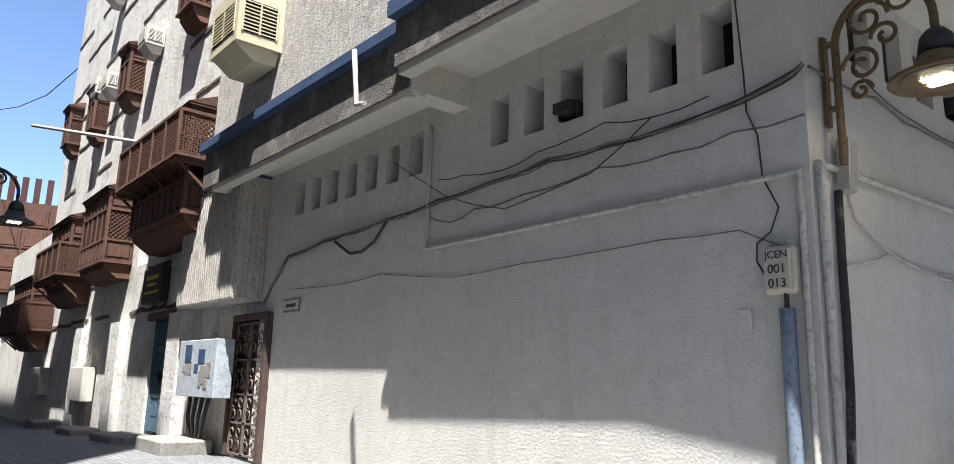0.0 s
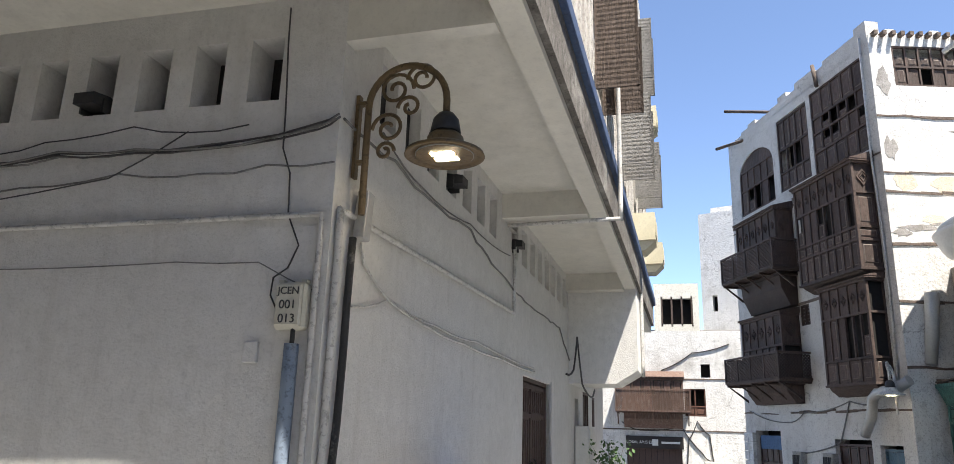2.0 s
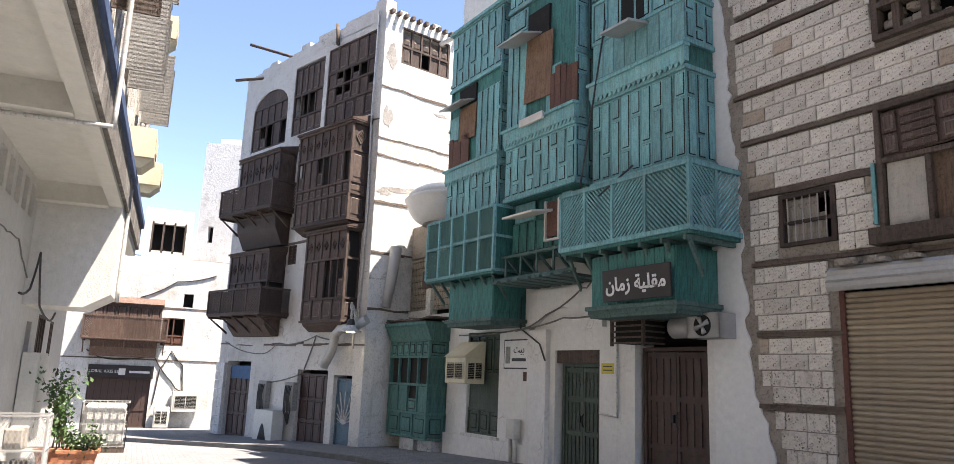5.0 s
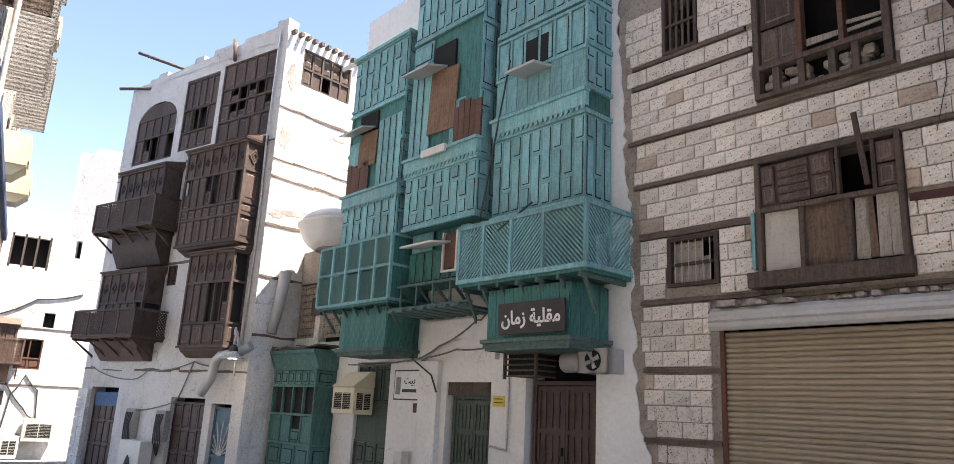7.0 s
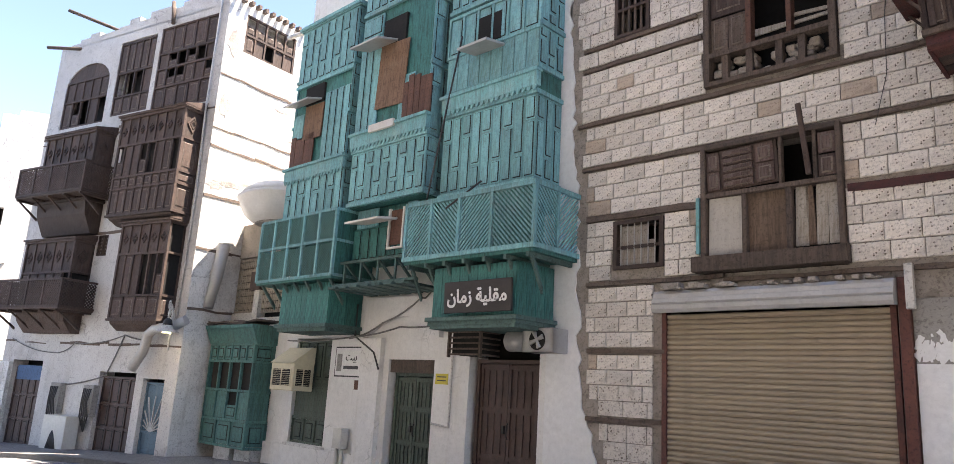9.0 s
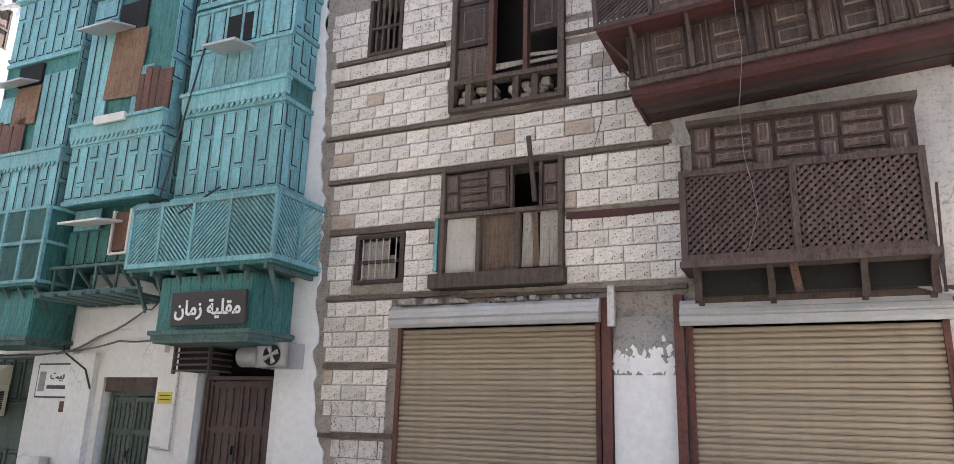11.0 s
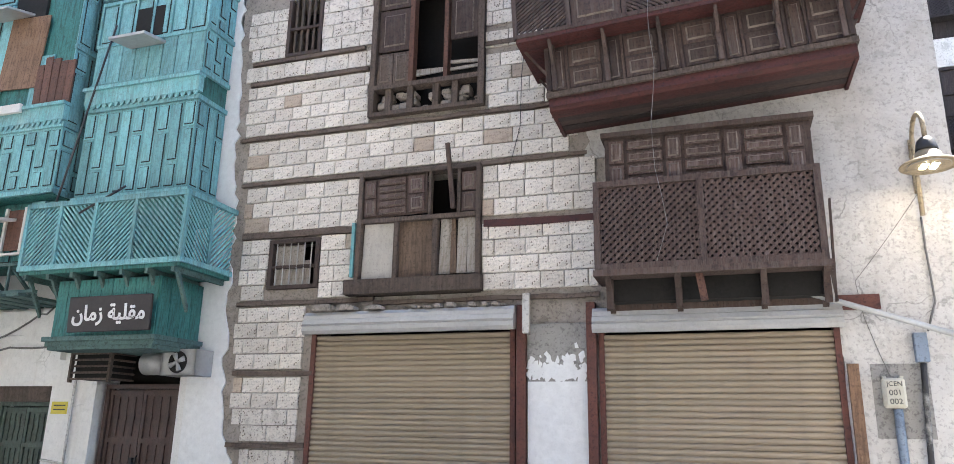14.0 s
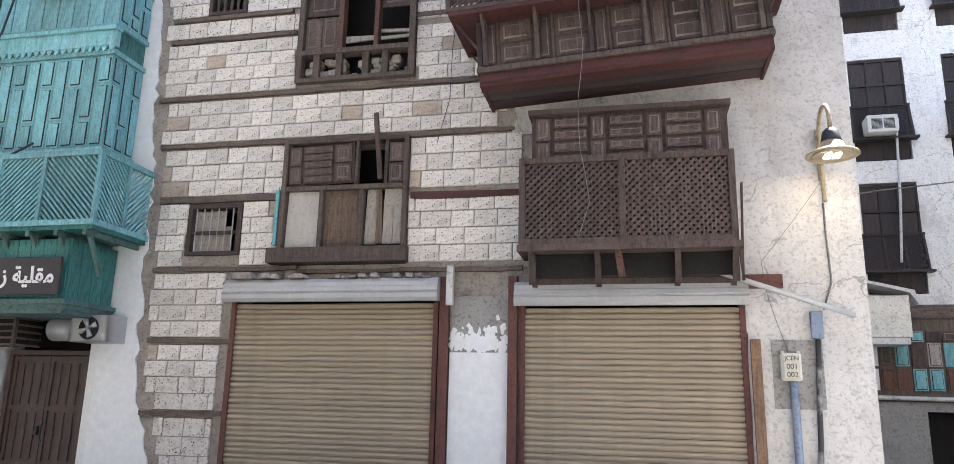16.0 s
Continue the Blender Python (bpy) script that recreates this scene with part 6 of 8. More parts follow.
for k, pts in enumerate(([(-0.2, 3.1), (0.6, 2.75), (2.4, 2.95), (3.2, 1.9), (3.6, 1.5)], [(2.55, 0.9), (2.7, 2.4), (3.1, 3.2), (3.6, 2.6), (3.7, 1.5)], [(1.6, 5.4), (3.0, 6.2), (4.6, 6.6)])):
    o = cable("cable", [(u, -0.03, z) for u, z in pts], 0.025, CABLE_DARK, "dark cable looping across a sunlit wall", 0.08)
    o.matrix_world = FF
white2 = thing("far_white_house", pose(0, 0, 0), "tall plain white house in full sun", "house")
FW2 = pose(2.0, 37.5, -1.0, 0, 0, -20)
w = wall("wall", FW2, 0.0, 9.0, -0.5, 13.6, 0.4, [(0.5, 0.75, 8.6, 9.4), (1.6, 2.0, 5.6, 6.4)], LIME, white2)
w.matrix_local = FW2
b = boxes("wall", LIME, white2, (0.0, 0.4, 0.4, 8.0, -0.5, 13.4), (0.4, 9.0, 7.6, 8.0, -0.5, 13.4), (0.4, 9.0, 0.4, 7.6, 13.1, 13.3), (0.5, 2.2, 0.5, 2.2, 13.3, 14.0))
b.matrix_local = FW2
b = boxes("room_behind", DARK, white2, (0.45, 3.0, 0.42, 0.46, 5.0, 10.0))
b.matrix_local = FW2

# ---- house across the side lane ----
side = thing("side_lane_house", FR, "white house with rows of dark timber windows", "house")
R_HOLES = [(u, u + 1.24, z0, z1) for u in (2.75, 4.82, 6.9, 8.98) for z0, z1 in ((4.3, 6.95), (7.5, 10.12), (10.85, 13.4))]
# unseen upper height added so the house shades the lane
wall("wall", FR, -9.0, 16.0, 4.05, 23.0, 0.4, R_HOLES, LIME, side, "limewashed wall")
boxes("room_behind", DARK, side, (-8.9, 15.9, 0.45, 0.5, -0.5, 22.8))
boxes("roof", GREY, side, (-9.0, 16.0, 0.4, 8.0, 22.8, 23.0))
wall("wall", FR, -9.0, 16.0, -0.8, 3.75, 0.4, [(5.75, 7.4, -0.8, 1.7)], GREY, side, "patched plaster at street level")
boxes("beam", BEAM, side, (-9.0, 16.0, -0.06, 0.4, 3.75, 4.05))
for i, h in enumerate(R_HOLES):
    t = thing("timber_window", at(FR, h[0], 0.03, h[2]), "dark timber window with a flared lattice box below", "window", "side lane windows")
    hh = h[3] - h[2]
    za, zb = hh * 0.20, hh * 0.52
    face(t, pose(0.02, 0, 0), 1.2, zb, [(hh * 0.22, "plain", 3), (hh * 0.24, "plain", 3)], WOOD_BLACK, random.Random(i))
    for k in range(4):
        panel(t, 0.04 + k * 0.29, 0.02, 0.03, 0.28, za - 0.05, WOOD_BLACK, False, "plank")
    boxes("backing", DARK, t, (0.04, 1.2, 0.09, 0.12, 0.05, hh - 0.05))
    bm = bmesh.new()
    for x in (-0.04, 0.385, 0.81, 1.235):
        prism(bm, [(-0.03, zb), (0.03, zb), (0.03, za), (-0.21, za)], "x", x, x + 0.05)
    part("cheek", bm, WOOD_BLACK, t)
    for x0 in (0.01, 0.435, 0.86):
        bm = bmesh.new()
        lh = math.hypot(zb - za, 0.18)
        for q, an in enumerate((45, -45)):
            slats(bm, x0, x0 + 0.375, 0.0, lh, 0.012 * q, 0.06, 0.03, an)
        o = part("lattice", bm, WOOD_BLACK, t)
        o.matrix_local = pose(0, -0.20, za) @ pose(0, 0, 0, -math.degrees(math.atan2(0.18, zb - za)), 0, 0)
    boxes("rail", WOOD_BLACK, t, (-0.05, 1.29, -0.06, 0.02, zb, zb + 0.05))
    boxes("sill", WOOD_BLACK, t, (-0.12, 1.36, -0.27, 0.02, za - 0.05, za))
rs = random.Random(41)
t = thing("patched_screen", at(FR, 4.5, -0.02, 1.9), "street front patched with old turquoise and brown shutters", "screen")
boxes("backing", WOOD_GREY, t, (0.0, 5.0, 0.0, 0.015, 0.0, 1.85))
for i in range(15):
    for z0, z1 in ((0.25, 0.72), (0.78, 1.3), (1.32, 1.55)):
        mt = rs.choice((TEAL, TEAL, WOOD_ORANGE, WOOD, BOARD_PALE, WOOD_GREY)) if i > 1 else rs.choice((WOOD_GREY, LETTER, WOOD_ORANGE))
        panel(t, 0.05 + i * 0.33, -0.035, z0, 0.3 + rs.uniform(-0.03, 0.02), z1 - z0, mt, rs.random() < 0.6)
# lean-to with tarpaulin at the corner of the lane
t = thing("lean_to", at(FR, 4.0, 0, 0), "small cream lean-to with a ragged white cover", "lean-to")
bm = bmesh.new()
prism(bm, [(-0.02, 3.25), (-0.9, 3.25), (-0.9, 4.15), (-0.02, 4.15)], "x", 0.2, 1.35)
part("body", bm, CREAM, t)
bm = bmesh.new()
prism(bm, [(0.2, 4.5), (1.35, 4.2), (1.5, 3.95), (1.52, 4.0), (1.45, 4.25), (0.2, 4.56)], "y", -1.0, 0.0)
part("cover", bm, PIPE_WHITE, t)
boxes("soffit", PIPE_WHITE, t, (0.2, 1.3, -0.9, -0.0, 3.1, 3.24))

# ---- long lane of old houses ----
lane = thing("old_lane_house", FA, "old white house with timber courses and brown bays, sunlit", "house")
L_HOLES = [(-16.7, -15.4, 0.2, 2.85), (-21.6, -20.9, 0.3, 2.3)]
L_WIN = [(-16.0, -15.2, 9.7, 11.0), (-20.7, -19.9, 9.1, 10.3), (-24.2, -23.5, 9.0, 10.2), (-27.8, -27.1, 9.4, 10.6), (-14.3, -13.6, 8.8, 10.0), (-18.4, -17.6, 4.2, 5.4)]
wall("wall", FA, -29.4, -13.2, -0.6, 15.5, 0.4, L_HOLES + L_WIN, LIME, lane, "uneven limewashed wall", -0.10)
wall("wall", FA, -38.0, -29.4, -0.6, 6.6, 0.4, [], LIME, lane, "", -0.08)
boxes("room_behind", DARK, lane, (-29.3, -13.3, 0.35, 0.4, -0.5, 15.2))
boxes("roof", GREY, lane, (-29.4, -13.2, 0.3, 7.0, 15.2, 15.5), (-38.0, -29.4, 0.3, 7.0, 6.3, 6.6))
boxes("side_wall", LIME, lane, (-29.4, -29.0, 0.3, 7.0, 6.0, 15.4))
for z in (3.1, 4.05, 5.3, 7.6, 9.0, 10.2, 11.3, 12.5, 13.6):
    u = -38.0 if z < 6 else -29.4
    while u < -13.3:
        l_ = rs.uniform(0.5, 2.2)
        if rs.random() < 0.6:
            bm = bmesh.new()
            uneven_beam(bm, u, min(u + l_, -13.25), z + rs.uniform(-0.03, 0.03), 0.04, -0.125, -0.05, rs, 0.025)
            part("timber_course", bm, BEAM, lane)
        u += l_ + 0.02
for u, wd in ((-15.0, 0.7), (-19.3, 0.8), (-23.0, 0.8)):
    boxes("buttress", LIME, lane, (u, u + wd, -0.3, -0.09, -0.6, 2.9))
bay("timber_bay", at(FA, 0, -0.1), -16.5, -13.25, 4.6, 0.72, [(0.6, "panel", 9), (0.8, "open", 9), (0.55, "panel", 9)], WOOD_ORANGE, "red-brown timber bay with a lattice front and pitched cornice", 21, "lane bays", 0.4, (0.9, 1.75, 0.3), 0.35)
bay("timber_bay", at(FA, 0, -0.1), -21.3, -18.9, 4.35, 0.66, [(0.5, "panel", 7), (0.75, "lattice", 5), (0.45, "panel", 7)], WOOD_ORANGE, "red-brown timber bay over the lane", 22, "lane bays", 0.4, None, 0.3)
bay("timber_bay", at(FA, 0, -0.1), -25.4, -22.8, 4.2, 0.66, [(0.5, "panel", 7), (0.75, "lattice", 5), (0.5, "panel", 7)], WOOD_ORANGE, "red-brown timber bay over the lane", 23, "lane bays", 0.6, (0.1, 1.0, 0.3), 0.3)
bay("timber_bay", at(FA, 0, -0.1), -31.0, -27.6, 2.9, 0.66, [(0.5, "panel", 7), (0.8, "lattice", 5), (0.5, "panel", 7)], WOOD_ORANGE, "red-brown timber bay low over the lane", 24, "lane bays", 0.5, (0.1, 1.0, 0.3), 0.3)
for i, h in enumerate(L_WIN[:4]):
    bay("window_box", at(FA, 0, -0.1), h[0] - 0.05, h[1] + 0.05, h[2] - 0.1, 0.4, [(0.85, "lattice", 2), (0.35, "panel", 2)], WOOD_ORANGE, "small red-brown lattice window box", 30 + i, "lane window boxes", 0.4, None, 0.2)
t = metal_door("blue_door", at(FA, -16.65, 0.0, 0.55), 1.2, 2.3, BLUE_METAL, "tall faded blue panelled metal door", 2, 4, rails=(0.3, 0.5, 0.72))
boxes("door_lintel", BEAM, lane, (-16.9, -15.2, -0.16, 0.0, 2.85, 3.0))
sg = thing("wall_sign", at(FA, -17.1, -0.22, 3.2), "dark framed sign board with worn yellow lines", "sign")
boxes("board", SIGN_BROWN, sg, (0, 1.3, -0.06, 0.1, 0, 0.75), bevel=0.01)
boxes("letter_bar", YELLOW, sg, (0.25, 1.05, -0.066, -0.06, 0.5, 0.58), (0.35, 0.95, -0.066, -0.06, 0.36, 0.42), (0.2, 1.1, -0.066, -0.06, 0.2, 0.25))
for i, (u, d) in enumerate(((-17.2, 1.6), (-14.0, 1.4), (-20.5, 1.5), (-24.5, 1.2))):
    o = boxes("door_step", GREY, None, (u, u + d, -0.95, -0.1, -0.2, ground_z(u, 4.0) + 0.17 + 0.06 * (i % 2)), bevel=0.03)
    o.matrix_world = FA
    tagged(o, "worn grey stone door step in the lane", "step", "lane door steps")
# ribbed panel over the gate
rp = thing("ribbed_bay", at(FA, -14.0, 0, 0), "grey combed-render bay over an iron gate", "bay")
boxes("body", RIBBED, rp, (0, 2.6, -0.5, 0.3, 2.92, 6.2))
bm = bmesh.new()
for i in range(26):
    box(bm, 0.02 + i * 0.1, 0.07 + i * 0.1, -0.52, -0.5, 2.95, 4.9)
part("rib", bm, RIBBED, rp)
for i in range(5):
    q = boxes("rib", RIBBED, rp, (2.6, 2.62, -0.48 + i * 0.1, -0.43 + i * 0.1, 2.95, 4.72))
boxes("blue_strip", BLUE_BAND, rp, (-0.02, 2.62, -0.55, 0.0, 4.95, 5.1))
boxes("infill_wall", CREAM, rp, (0.3, 2.0, 0.02, 0.3, -0.4, 2.92))
boxes("back_wall", LIME2, rp, (-0.2, 0.3, -0.12, 0.3, -0.5, 2.95))
t = thing("iron_gate", at(FA, -12.2, -0.05, 0.47), "dark ornate wrought iron gate, closed", "gate")
boxes("backing", DOOR_BROWN, t, (0, 1.2, 0.06, 0.09, 0, 2.15))
boxes("gate_frame", WOOD, t, (-0.06, 0, -0.05, 0.2, 0, 2.25), (1.2, 1.3, -0.05, 0.2, 0, 2.25), (0, 1.2, -0.05, 0.2, 2.15, 2.25))
for i in range(2):
    bm = bmesh.new()
    x0 = 0.03 + i * 0.58
    for x in (x0, x0 + 0.53):
        box(bm, x, x + 0.03, 0.0, 0.03, 0.02, 2.1)
    for z in (0.02, 0.5, 0.95, 1.5, 2.08):
        box(bm, x0, x0 + 0.56, 0.0, 0.03, z, z + 0.03)
    for cx in (x0 + 0.15, x0 + 0.4):
        for z in (0.27, 0.74, 1.22, 1.8):
            for s in (-1, 1):
                tube(bm, [(cx + 0.07 * math.cos(a) * s, 0.0, z + 0.09 * s + 0.07 * math.sin(a)) for a in [k * 0.7 for k in range(8)]], 0.012, 5)
    part("gate_leaf", bm, WORN, t, "scrolled iron leaf")
# house closing the lane at its far end
end = thing("lane_end_house", pose(-38, 6.0, 0, 0, 0, 78), "brown timber-fronted house at the end of the lane", "house")
boxes("wall", LIME, end, (-9, 3.0, 0, 4.0, -1.0, 5.0))
boxes("upper_wall", WOOD_ORANGE, end, (-9, 3.0, -0.3, 4.0, 5.0, 9.2))
for i in range(12):
    for j in range(4):
        panel(end, -8.9 + i * 0.98, -0.35, 5.1 + j * 1.0, 0.9, 0.9, WOOD_ORANGE, True)
for i in range(24):
    q = boxes("railing_post", WOOD_RED, end, (-8.9 + i * 0.5, -8.65 + i * 0.5, -0.1, 0.1, 9.2, 10.4 if i % 6 else 9.3))
for z in (0.6, 1.6, 2.6, 3.6):
    boxes("timber_course", BEAM, end, (-9, 3.0, -0.02, 0.1, z, z + 0.08))
# ---- fixtures on the white corner building ----
def wall_run(name, m, pts, off, r, material, label, sag=0.0, category="cable", wobble=0.0, seed=0):
    o = cable(name, [(u, -off, z) for u, z in pts], r, material, label, sag, category, wobble, seed)
    o.matrix_world = m
    return o


wall_run("wall_pipe", FA, [(-6.86, 4.72), (-6.86, 3.21), (-2.42, 3.22), (-2.42, 0.0)], 0.04, 0.024, PIPE_WHITE, "white painted pipe fixed along a plaster wall", category="pipe")
wall_run("wall_pipe", FB, [(0.04, 3.28), (5.8, 3.39), (5.8, 4.66)], 0.04, 0.026, PIPE_WHITE, "cream painted conduit along a plaster wall", category="pipe")
wall_run("wall_pipe", FB, [(0.06, 3.28), (0.08, 0.0)], 0.04, 0.03, PIPE_WHITE, "white painted downpipe at a building corner", category="pipe")
wall_run("post_pipe", FB, [(0.29, 3.12), (0.27, 2.6), (0.27, 2.2), (0.25, 1.7), (0.19, 1.2), (0.2, 0.0)], 0.045, 0.03, PEEL, "black steel pipe with peeling paint up a wall", category="pipe")
BUNDLE = [(-2.34, 4.0), (-2.51, 3.95), (-3.47, 3.83), (-4.12, 3.81), (-4.88, 3.82), (-5.8, 3.78), (-6.67, 3.77), (-7.71, 3.7), (-9.3, 3.62), (-10.46, 3.51), (-10.95, 3.15), (-11.24, 2.88)]
for k in range(4):
    wall_run("wall_cable", FA, [(u, z + 0.03 * (k - 1.5) * math.sin(1.3 * i + k)) for i, (u, z) in enumerate(BUNDLE)], 0.03 + 0.01 * k, 0.0085, CABLE if k % 2 else CABLE_DARK, "sagging bundle of grey cables across a wall", 0.02, wobble=0.012, seed=k)
wall_run("cable", FA, [(-7.71, 3.7), (-8.0, 3.45), (-8.3, 3.35), (-8.6, 3.36), (-9.03, 3.58)], 0.04, 0.02, CABLE_DARK, "thick black cable loop on a wall")
wall_run("cable", FA, [(-2.36, 3.63), (-2.92, 3.64), (-3.48, 3.6), (-4.26, 3.64), (-5.23, 3.57), (-6.0, 3.55), (-6.43, 3.46), (-6.91, 3.62)], 0.03, 0.008, CABLE, "grey cable across a wall", 0.03, wobble=0.01)
wall_run("cable", FA, [(-3.12, 3.99), (-3.65, 3.96), (-4.19, 4.05), (-5.06, 3.97), (-5.56, 3.89), (-6.23, 3.97), (-6.69, 4.01)], 0.03, 0.006, CABLE_DARK, "thin dark wire across a wall", 0.02)
wall_run("cable", FA, [(-3.65, 3.96), (-3.98, 3.77), (-4.34, 3.6), (-5.05, 3.51), (-5.5, 3.46), (-6.0, 3.59), (-6.5, 3.77), (-7.63, 4.42)], 0.05, 0.006, CABLE_DARK, "loose dark wire drooping from an overhang")
wall_run("cable", FA, [(-2.40, 2.63), (-2.91, 2.87), (-3.62, 2.89), (-5.3, 2.87), (-6.39, 2.84), (-7.85, 3.02), (-8.86, 2.97), (-10.38, 3.03)], 0.02, 0.005, CABLE, "thin grey wire tacked across a wall", 0.01)
wall_run("cable", FA, [(-2.86, 5.0), (-2.85, 4.69), (-2.81, 4.07), (-2.8, 3.77), (-2.72, 3.56), (-2.7, 3.23), (-2.59, 2.99), (-2.66, 2.82), (-2.77, 2.75), (-2.78, 2.62), (-2.68, 2.44), (-2.6, 2.42)], 0.03, 0.007, CABLE_DARK, "loose black wire hanging down a wall")
wall_run("cable", FB, [(0.02, 4.0), (1.06, 4.04), (1.84, 3.97), (3.49, 4.05), (4.0, 3.95), (5.53, 3.78), (6.08, 3.72), (9.83, 3.73), (11.1, 3.2)], 0.03, 0.013, CABLE, "grey cable strung along a wall", 0.03, wobble=0.02, seed=3)
wall_run("cable", FB, [(0.4, 2.6), (1.13, 2.79), (2.41, 2.73), (3.95, 2.75), (7.45, 2.72)], 0.02, 0.009, PIPE_WHITE, "thin pale wire along a wall", 0.03)
wall_run("cable", FB, [(0.48, 3.14), (0.58, 2.96), (1.13, 2.77), (2.23, 2.68), (3.34, 2.66), (5.11, 2.66), (7.44, 2.66)], 0.025, 0.012, PIPE_WHITE, "thin pale wire along a wall", 0.02)
wall_run("cable", FB, [(0.78, 4.2), (1.84, 4.03), (3.49, 4.12), (5.57, 4.21)], 0.02, 0.008, CABLE, "thin grey wire under vent slots", 0.05)
wall_run("cable", FB, [(9.0, 2.75), (9.9, 2.9), (10.4, 3.6), (11.1, 2.7), (12.6, 2.5), (13.2, 2.7)], 0.3, 0.02, CABLE_DARK, "black cable hanging below a projecting box", 0.05)
wall_run("cable", FA, [(-6.2, 4.7), (-6.8, 4.85), (-7.2, 4.9)], 0.75, 0.02, PIPE_WHITE, "short white pipe from an overhang", category="pipe")
wall_run("downpipe", FA, [(-6.9, 5.35), (-6.78, 4.66), (-6.6, 4.63)], 1.12, 0.03, PIPE_WHITE, "short white downpipe on the overhang edge", category="pipe")
wall_run("downpipe", FB, [(5.4, 7.4), (5.45, 5.1), (5.4, 4.62)], 1.66, 0.035, PIPE_WHITE, "white downpipe on the overhang edge", category="pipe")
bm = bmesh.new()
tube(bm, [(5.3, -1.66, 4.62), (5.3, -0.05, 4.60), (5.8, -0.05, 4.6)], 0.03)
o = part("waste_pipe", bm, PIPE_WHITE)
o.matrix_world = FB
tagged(o, "white waste pipe under a soffit", "pipe")


def jbox(m, words, label):
    t = thing("junction_box", m, label, "junction box", "numbered junction boxes")
    bm = bmesh.new()
    box(bm, -0.12, 0.12, -0.10, 0.0, -0.17, 0.17, 0.02)
    box(bm, -0.10, 0.10, -0.13, -0.10, -0.15, 0.15, 0.012)
    part("body", bm, PALE_BOX, t)
    for i, wd in enumerate(words):
        text_ob("lettering", wd, pose(0, -0.131, 0.10 - 0.10 * i, 90, 0, 0), 0.075 if i == 0 else 0.09, INK, t)
    for x in (-0.09, 0.09):
        boxes("clip", PALE_BOX, t, (x - 0.02, x + 0.02, -0.08, -0.02, 0.17, 0.19))
    return t


jbox(at(FA, -2.58, 0, 2.53), ("JCEN", "001", "013"), "cream cable junction box with black lettering")
wall_run("riser_pipe", FA, [(-2.55, 2.26), (-2.55, 0.0)], 0.07, 0.055, PIPE_BLUE, "blue-grey plastic riser pipe on a wall", category="pipe")
wall_run("cable", FA, [(-2.55, 2.40), (-2.55, 2.24)], 0.07, 0.018, CABLE_DARK, "short black cable into a riser pipe")
o = boxes("switch_box", WHITE, None, (-2.95, -2.84, -0.04, 0, 2.13, 2.28), bevel=0.006)
o.matrix_world = FA
tagged(o, "small painted-over switch box on a wall", "switch box")
t = thing("wall_plaque", at(FA, -10.54, 0, 2.68), "small framed white plaque on a wall", "plaque")
boxes("frame", GREY, t, (0, 0.52, -0.02, 0, 0, 0.2))
boxes("plate", WHITE, t, (0.03, 0.49, -0.028, -0.02, 0.03, 0.17))
boxes("letter_bar", INK, t, (0.1, 0.42, -0.032, -0.028, 0.07, 0.12))
o = boxes("control_box", GALV, None, (-0.06, 0.06, -0.10, 0, -0.2, 0.2), bevel=0.008)
o.matrix_world = at(FB, 0.36, -0.04, 3.31, 0, 6, 0)
tagged(o, "grey lamp control box on a corner", "control box")
# iron door on the lane side
t = metal_door("barred_door", at(FB, 6.72, 0.10, -0.2), 2.2, 2.72, DOOR_BROWN, "tall brown barred metal door in a white wall", 2, 5, rails=(0.22, 0.45, 0.78))
b = boxes("backing", DARK, house, (6.6, 9.05, 0.22, 0.26, -0.5, 2.6))
b.matrix_local = FB
b = boxes("reveal", WHITE, house, (9.0, 9.1, -0.03, 0.1, -0.4, 2.6))
b.matrix_local = FB
metal_door("narrow_door", at(FB, 12.03, 0.12, -0.35), 0.5, 2.7, DOOR_BROWN, "narrow brown metal door", 1, 3)
for u, z in ((13.3, 1.75), (15.0, 1.7)):
    t = thing("barred_window", at(FB, u, 0.02, z), "brown barred window in a white wall", "window")
    face(t, pose(0, 0, 0), 0.95 if u < 14 else 0.48, 0.0, [(0.88, "window", 3)], DOOR_BROWN, random.Random(3))
t = thing("meter_cabinet", at(FB, 11.9, -0.02, 0.15), "tall pale grey electricity cabinet on a wall", "cabinet")
boxes("body", AC_WHITE, t, (0, 1.1, -0.3, 0, 0, 1.7), bevel=0.01)
boxes("door_panel", AC_WHITE, t, (0.05, 1.05, -0.315, -0.3, 0.05, 1.65))
bm = bmesh.new()
tube(bm, [(0.3, -0.33, 0.3), (0.3, -0.31, 0.3)], 0.04, 10)
part("lock", bm, INK, t)


